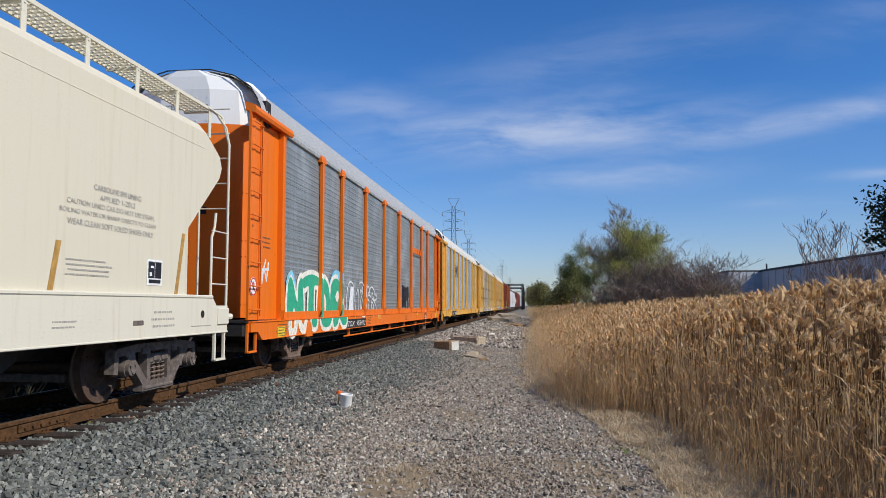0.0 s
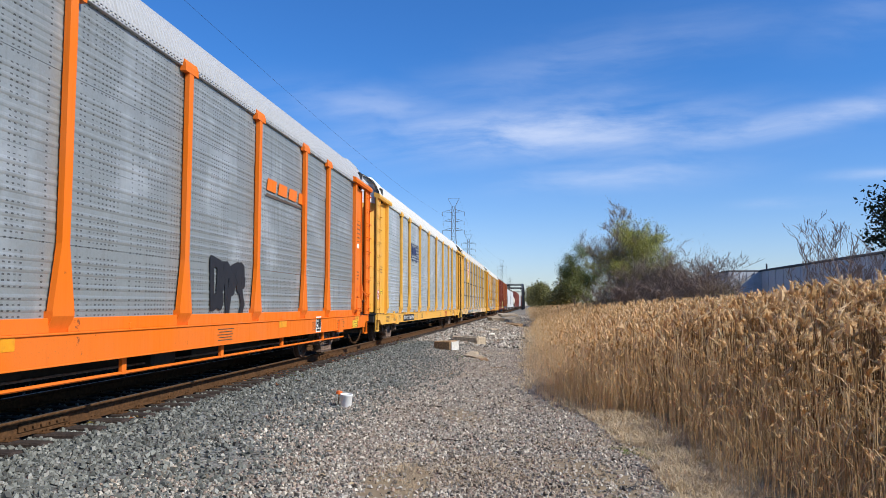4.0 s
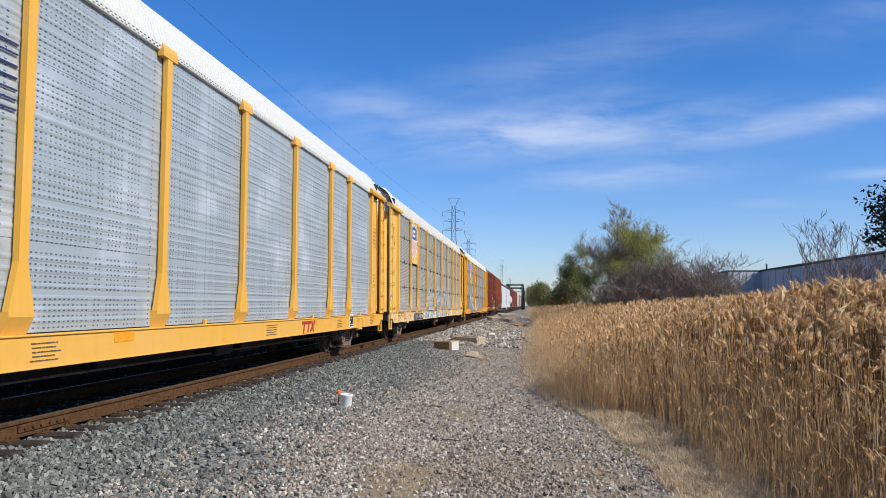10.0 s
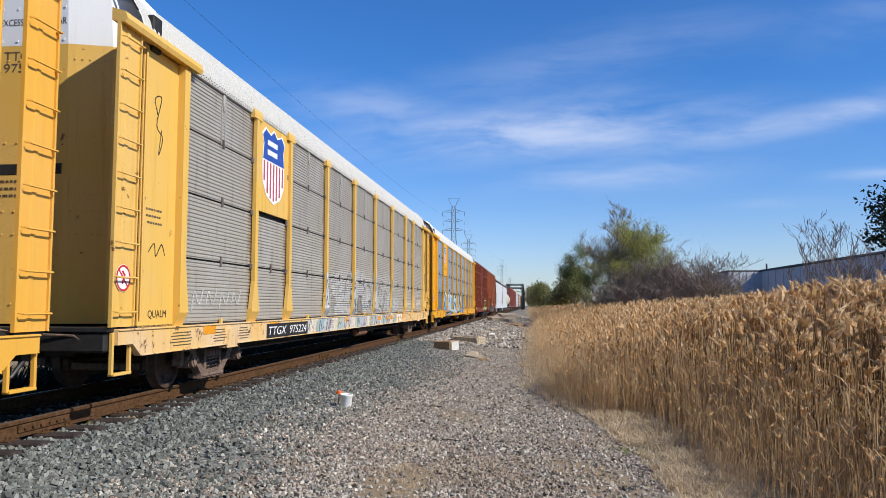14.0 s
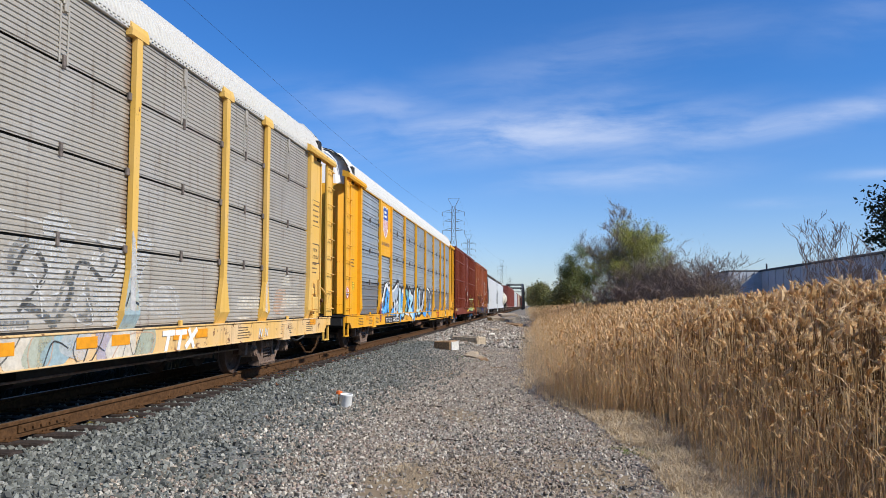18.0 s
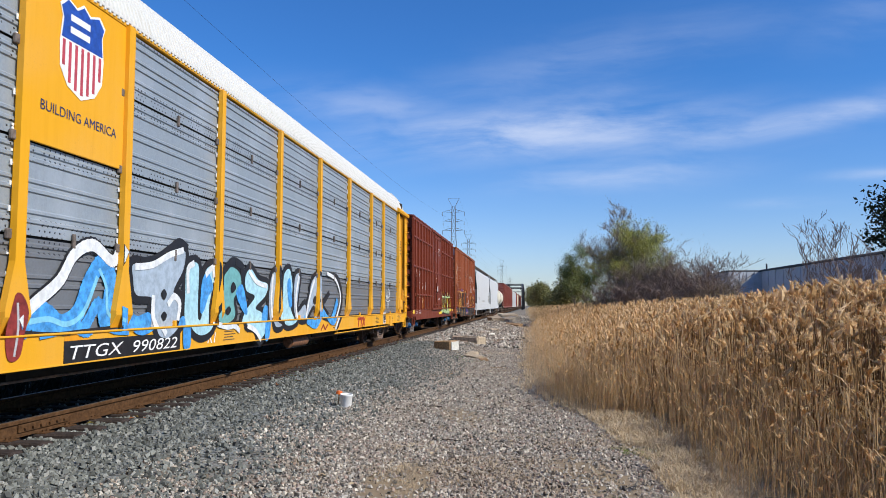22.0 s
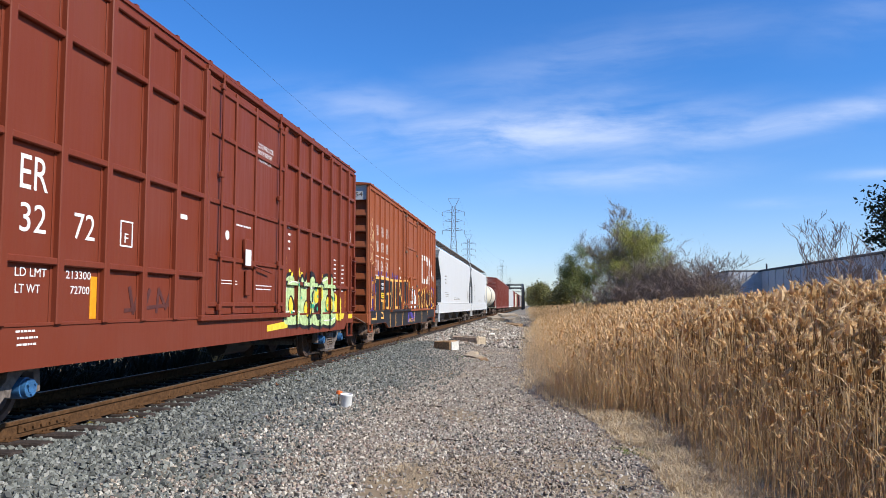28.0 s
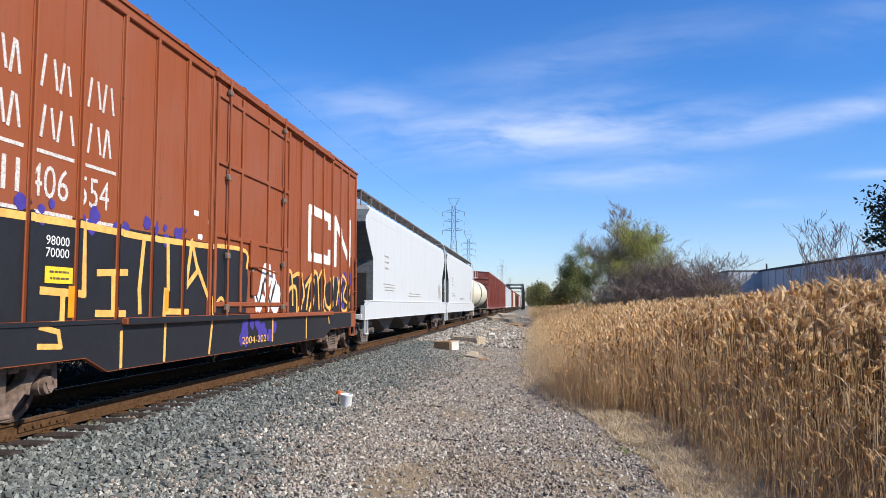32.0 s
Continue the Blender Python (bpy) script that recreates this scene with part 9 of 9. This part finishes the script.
for i, (x, y, h) in enumerate(((17.6, 56.0, 5.6), (18.2, 54.0, 4.7), (18.6, 55.5, 4.5), (16.4, 57.0, 5.0), (15.0, 56.5, 4.4), (13.6, 57.5, 4.0), (12.2, 58.0, 3.6), (17.2, 53.5, 4.0), (18.0, 57.5, 4.8), (18.9, 53.0, 3.4), (14.4, 55.0, 3.6), (16.0, 54.5, 3.8))):
    tree("bare_shrub", "bare brown many-stemmed shrub behind the reeds", x, y, h * 1.22, 0.75, 30 + i, BUDS if i % 3 == 0 else None, 2, 0.04, 3, 5, 8, 0.3, "shrub", 0.5, TWIG, 0.12, 0.05, 0.013)
for i, (x, y, h) in enumerate(((22.3, 40.5, 7.0), (21.3, 39.5, 5.6), (23.3, 41.5, 6.3), (22.9, 39.0, 5.4))):
    tree("bare_tree", "bare dark-twigged tree before the warehouse", x, y, h, 0.5, 50 + i, None, 0, 0, 4, 3, 3, 0.3, "tree", 0.7, TWIG, 0.2, 0.055, 0.011)
tree("evergreen_tree", "dark evergreen tree at the end of the reeds", 22.75, 30.0, 9.4, 0.62, 8, [(0.010, 0.018, 0.010), (0.018, 0.03, 0.015), (0.008, 0.012, 0.008)], 18, 0.085, 4, 5, radius=0.26, start_at=0.1, lift=0.15)
# the far hedge of young trees along the line
for i in range(16):
    y = 118 + 17 * i + 5 * math.sin(i * 2.1)
    tree("far_tree", "hazy green tree of the distant hedge along the line", 10.4 + 0.8 * math.sin(i * 1.7) - 0.0185 * (y - 118), y, 4.4 + 0.022 * (y - 118) + 1.0 * math.sin(i * 1.3), 0.7, 70 + i, OLIVE if i % 2 else OLIVE + DEEP[1:2], 14, 0.17, 3, 5, radius=0.6, start_at=0.05)

# ---------------------------------------------------------------- warehouse
WALL_GREY = plain("pale_metal_cladding", (0.52, 0.53, 0.54), 0.6, vary=0.08, scale=3.0)
ROOF_DARK = plain("dark_roof_edge", (0.06, 0.06, 0.065), 0.7)
ware = tagged(new("warehouse"), "long low pale grey warehouse with a dark roof edge", "warehouse")
TOP = 4.15
part("front_wing", box((26.0, 38.0, -0.9), (60.0, 67.4, TOP), 0.02), WALL_GREY, ware, "long pale wall")
part("rear_wing", box((23.3, 67.42, -0.9), (58.0, 110.0, TOP - 0.02), 0.02), WALL_GREY, ware, "set-back pale wall")
part("roof_edge", join(box((25.9, 37.9, TOP), (60.1, 67.5, TOP + 0.16), 0.02)), ROOF_DARK, ware)
part("roof_edge", join(box((23.2, 67.52, TOP - 0.02), (58.1, 110.1, TOP + 0.13), 0.02)), ROOF_DARK, ware)
for y in np.arange(39.0, 67.2, 1.9):
    part("cladding_rib", box((25.96, y - 0.04, -0.9), (26.0, y + 0.04, TOP - 0.01)), WALL_GREY, ware)
for x in np.arange(23.6, 25.9, 0.6):
    part("cladding_rib", box((x - 0.03, 67.385, -0.9), (x + 0.03, 67.42, TOP - 0.03)), WALL_GREY, ware)
for x, y, h in ((26.3, 67.0, 0.55), (26.6, 58.0, 0.35), (29.0, 62.0, 0.5)):
    part("roof_vent", rod((x, y, TOP + 0.1), (x, y, TOP + 0.1 + h), 0.07, 8), ROOF_DARK, ware)

# ---------------------------------------------------------------- power line
STEEL = plain("galvanised_lattice", (0.20, 0.21, 0.22), 0.6, 0.4, vary=0.2)
ARMS = ((36.4, 4.2), (32.9, 4.0), (29.4, 4.2))


def pylon(x, y, label, k=1.0):
    p = tagged(new("pylon"), label, "pylon", "pylons of the power line")
    p.location = (x, y, 0)
    th = 0.075
    levels = [(-1.4, 2.9), (6.0, 2.35), (12.0, 1.9), (17.5, 1.5), (22.5, 1.12), (27.0, 0.85), (31.0, 0.75), (35.0, 0.7), (38.5, 0.62)]
    for sx in (-1, 1):
        for sy in (-1, 1):
            part("leg", tube([(sx * w, sy * w, z * k) for z, w in levels], th, 4), STEEL, p)
    for i, ((za, wa), (zb, wb)) in enumerate(zip(levels, levels[1:])):
        br = []
        for s in (-1, 1):
            br += [rod((-wa, s * wa, za * k), (wb, s * wb, zb * k), 0.045, 4), rod((wa, s * wa, za * k), (-wb, s * wb, zb * k), 0.045, 4), rod((s * wa, -wa, za * k), (s * wb, wb, zb * k), 0.045, 4), rod((s * wa, wa, za * k), (s * wb, -wb, zb * k), 0.045, 4),
                   rod((-wb, s * wb, zb * k), (wb, s * wb, zb * k), 0.045, 4)]
        part("bracing", join(*br), STEEL, p)
    for z, half in ARMS:
        arm = part("cross_arm", join(*[tube([(s * 0.7, d * 0.6, (z + 0.9) * k), (s * half, 0, z * k), (s * 0.7, d * 0.6, (z - 0.1) * k)], 0.06, 4) for s in (-1, 1) for d in (-1, 1)],
                                     *[rod((s * half * q, 0, (z - 0.05) * k), (s * half * q, 0, (z + 0.9 - 0.9 * q) * k), 0.04, 4) for s in (-1, 1) for q in (0.4, 0.7)]), STEEL, p)
        part("insulator", join(*[rod((s * half, 0, z * k), (s * half, 0, (z - 1.5) * k), 0.10, 6) for s in (-1, 1)]), STEEL, arm)
    part("peak", join(*[tube([(s * 0.6, d * 0.6, 38.5 * k), (s * 2.2, 0, 41.6 * k)], 0.06, 4) for s in (-1, 1) for d in (-1, 1)], rod((-2.2, 0, 41.6 * k), (2.2, 0, 41.6 * k), 0.05, 4)), STEEL, p)
    return p


PYLONS = ((-23.2, -112.0, 1.0), (-23.3, 281.0, 1.0), (-31.0, 436.0, 1.02), (-23.0, 705.0, 1.03), (-27.5, 1100.0, 1.05))
for x, y, k in PYLONS:
    pylon(x, y, "grey steel lattice pylon with three cross arms", k)
for (xa, ya, ka), (xb, yb, kb) in zip(PYLONS, PYLONS[1:]):
    wires = tagged(new("power_lines"), "thin dark power cables sagging between pylons", "cable")
    wires.location = (xa, ya, 36)
    for (z, half) in list(ARMS) + [(43.0, 2.2)] if ya > 0 else ARMS[1:2]:
        for s in (-1, 1) if ya > 0 else (1,):
            pts = []
            for i in range(33):
                q = i / 32
                sag = 4 * q * (1 - q) * (yb - ya) ** 2 * (4.9e-5 if z < 40 else 4.0e-5)
                lift = z - (1.5 if z < 40 else 1.4)
                pts.append((s * half + (xb - xa) * q, (yb - ya) * q, lift * (ka + (kb - ka) * q) - sag - 36))
            part("cable", tube(pts, 0.011, 4), BLACK_PAINT, wires)

# ---------------------------------------------------------------- truss bridge
IRON = plain("black_bridge_iron", (0.022, 0.023, 0.025), 0.6, vary=0.3)
bridge = tagged(new("truss_bridge"), "black iron truss bridge with a curved top chord over the track", "bridge")
B0, B1, NB = 246.0, 306.0, 10


def chord(q):
    return 6.6 + 2.2 * (1 - (2 * q - 1) ** 2)


nodes = [(B0 + (B1 - B0) * i / NB, chord(i / NB)) for i in range(NB + 1)]
for s in (-1, 1):
    x = s * 2.75
    part("top_chord", tube([(x, B0 - 3.0, -0.5)] + [(x, y, z) for y, z in nodes] + [(x, B1 + 3.0, -0.5)], 0.24, 4), IRON, bridge)
    part("bottom_chord", box((x - 0.2, B0 - 3, -0.75), (x + 0.2, B1 + 3, -0.25), 0.02), IRON, bridge)
    for i, (y, z) in enumerate(nodes):
        part("hanger", box((x - 0.09, y - 0.12, -0.4), (x + 0.09, y + 0.12, z)), IRON, bridge)
        if i < NB:
            y2, z2 = nodes[i + 1]
            part("diagonal", rod((x, y, -0.2 if i % 2 else z), (x, y2, z2 if i % 2 else -0.2), 0.07, 4), IRON, bridge)
for y, z in nodes[::2]:
    part("cross_strut", join(rod((-2.75, y, z), (2.75, y, z), 0.18, 4), rod((-2.75, y, z - 0.7), (-1.9, y, z), 0.09, 4), rod((2.75, y, z - 0.7), (1.9, y, z), 0.09, 4)), IRON, bridge)

# ---------------------------------------------------------------- debris by the track
CONCRETE = plain("stained_concrete", (0.40, 0.32, 0.22), 0.9, vary=0.3, scale=9.0, bump=0.01)
OLD_WOOD = plain("weathered_timber", (0.28, 0.175, 0.09), 0.9, vary=0.4, scale=16.0, bump=0.012)
PALE_STONE = plain("pale_broken_concrete", (0.60, 0.58, 0.52), 0.9, vary=0.2, scale=9.0, bump=0.01)


def on_ground(x, y, dz=0.0, rz=0.0, rx=0.0, ry=0.0):
    return pose(x, y, land(x, y) + dz, rx, ry, rz)


def rough_block(lx, ly, lz, seed, jag=0.05):
    rnd = random.Random(seed)
    vs, fs = box((-lx / 2, -ly / 2, 0), (lx / 2, ly / 2, lz), min(lx, ly, lz) * 0.12)
    return [tuple(c + rnd.uniform(-jag, jag) * min(lx, ly, lz) for c in v) for v in vs], fs


block = thing("timber_block", rough_block(0.48, 0.80, 0.36, 1), OLD_WOOD, "brown squared timber block with a pale sawn end on the stones", "timber", at=on_ground(3.30, 27.6, -0.03, 58))
part("sawn_end", shift(rough_block(0.42, 0.05, 0.31, 2), 0.0, -0.405, 0.02), PALE_STONE, block, "pale sawn end")
thing("concrete_slab", rough_block(0.6, 1.35, 0.34, 3, 0.12), CONCRETE, "pale broken concrete slab tipped on the stones", "concrete slab", at=on_ground(3.78, 31.8, -0.05, 60, 0, 4))
for i, (x, y, lx, ly, lz, rz, m, lab) in enumerate(((4.5, 25.2, 0.35, 0.7, 0.13, 40, CONCRETE, "small dark lump of broken concrete"), (4.9, 24.4, 0.25, 0.5, 0.10, 10, OLD_WOOD, "split piece of old timber"), (4.35, 26.4, 0.5, 0.3, 0.12, 70, CONCRETE, "broken lump of concrete"), (3.9, 42.0, 0.16, 1.5, 0.10, -30, PALE_STONE, "pale plank lying on the bank"),
                                                    (3.4, 62.0, 1.0, 2.0, 0.35, 15, CONCRETE, "large pale slab on the rubble heap"), (4.4, 64.0, 1.2, 2.2, 0.40, -25, CONCRETE, "tilted grey slab on the rubble heap"), (4.1, 70.0, 1.6, 2.4, 0.6, 10, CONCRETE, "grey slab on the rubble heap"), (3.2, 74.0, 1.0, 2.2, 0.4, -8, CONCRETE, "pale slab behind the rubble heap"),
                                                    (4.8, 60.0, 0.5, 1.8, 0.25, 50, OLD_WOOD, "old beam beside the rubble heap"), (4.0, 48.0, 0.4, 0.9, 0.16, 20, CONCRETE, "broken lump of concrete"), (4.7, 36.0, 0.3, 0.7, 0.12, -60, OLD_WOOD, "dark piece of timber"))):
    thing("rubble" if m is not OLD_WOOD else "timber", rough_block(lx, ly, lz, 10 + i, 0.16), m, lab, "rubble", at=on_ground(x, y, -0.04, rz, 4, -5))
rnd = random.Random(8)
for i in range(26):
    x, y = rnd.uniform(4.2, 6.8), 8.6 + 19 * rnd.random() ** 1.2
    l = rnd.uniform(0.10, 0.45)
    pts = [(0, -l / 2, 0.0), (rnd.uniform(-0.03, 0.03), 0, rnd.uniform(0.0, 0.02)), (rnd.uniform(-0.05, 0.05), l / 2, 0.0)]
    thing("stick", tube(pts, rnd.uniform(0.004, 0.010), 5), TIE if i % 3 else OLD_WOOD, "dry broken stick lying on the gravel", "stick", at=on_ground(x, y, 0.018, rnd.uniform(0, 180)))
for i, (x, y) in enumerate(((4.35, 7.6), (4.75, 7.3), (5.3, 9.0), (6.2, 9.9), (4.1, 8.8), (5.9, 12.2))):
    thing("leaf", ([(-0.05, 0, 0), (0, 0.035, 0.02), (0.06, 0, 0.005), (0.0, -0.035, 0.015), (0, 0, 0.0)], [(0, 4, 1), (1, 4, 2), (2, 4, 3), (3, 4, 0)]), STRAW, "dry tan leaf on the gravel", "leaf", at=on_ground(x, y, 0.02, 40 * i))
g5 = np.random.default_rng(45)
lx, ly = 0.86 + 1.0 * g5.random(900) ** 1.6, 9.0 + 26 * g5.random(900)
keep = np.sin(ly * 0.9) + np.sin(ly * 0.37 + 1) > g5.uniform(-0.9, 1.4, 900)
at5 = np.c_[lx, ly, [land(a, b) + 0.03 for a, b in zip(lx, ly)]][keep]
size5 = g5.uniform(0.02, 0.055, (len(at5), 1, 1))
quad = np.array([(-1, 0, 0), (0, -0.6, 0.3), (1, 0, 0.1), (0, 0.6, 0.5)], float)
spin = g5.uniform(0, 6.28, len(at5))
turned = np.stack([quad[None, :, 0] * np.cos(spin)[:, None] - quad[None, :, 1] * np.sin(spin)[:, None], quad[None, :, 0] * np.sin(spin)[:, None] + quad[None, :, 1] * np.cos(spin)[:, None], np.repeat(quad[None, :, 2], len(at5), 0)], -1)
tagged(heap("leaf_litter", (turned * size5 + at5[:, None]).reshape(-1, 3), np.arange(len(at5) * 4).reshape(-1, 4), [islands("fallen_leaf", [(0.22, 0.05, 0.025), (0.30, 0.12, 0.05), (0.12, 0.045, 0.025), (0.12, 0.16, 0.04), (0.26, 0.07, 0.03)], 0.9, 0.2, 0.1)]), "red-brown fallen leaves along the ends of the ties", "leaves", kind="stuff")
# the plastic pot with an orange cap beside it
PLASTIC = plain("white_plastic", (0.78, 0.78, 0.76), 0.4, vary=0.06, scale=20.0)
CAP = plain("orange_plastic", (0.75, 0.16, 0.03), 0.45, vary=0.1)
pot_ring = lathe([(0.0, 0.0), (0.0, 0.083), (0.012, 0.088), (0.18, 0.100), (0.19, 0.108), (0.215, 0.108), (0.218, 0.100), (0.205, 0.096), (0.02, 0.082), (0.02, 0.0)], 24)
pot = thing("plastic_pot", ([(b, c, a) for a, b, c in pot_ring[0]], pot_ring[1]), PLASTIC, "small white plastic pot standing on the ballast", "pot", smooth=True, at=on_ground(3.38, 12.45, 0.0, 0, 4, 3))
cap_ring = lathe([(0.0, 0.0), (0.0, 0.055), (0.05, 0.05), (0.06, 0.0)], 14)
stake = thing("marker_stake", join(rod((0, 0, -0.1), (0.0, 0.0, 0.22), 0.012, 6)), OLD_WOOD, "short stake with an orange plastic cap in the ballast", "stake", at=on_ground(3.22, 12.52, 0.0, 0, 0, 6))
part("cap", ([(b, c, a + 0.20) for a, b, c in cap_ring[0]], cap_ring[1]), CAP, stake, "orange plastic cap", True)
# ---------------------------------------------------------------- the moving train


def motions():
    for car, y in CARS:
        walk(car, [(t, pose(0, y - SPEED * t, 0)) for t in range(0, 33, 4)])
    for wheel, (x, y, z), r in WHEELS:
        # the train comes towards the camera's side, so the wheels turn about the x axis
        turn = math.degrees(SPEED / r)
        walk(wheel, [(t / 10, pose(x, y, z, turn * t / 10)) for t in range(0, 321)])


motions()
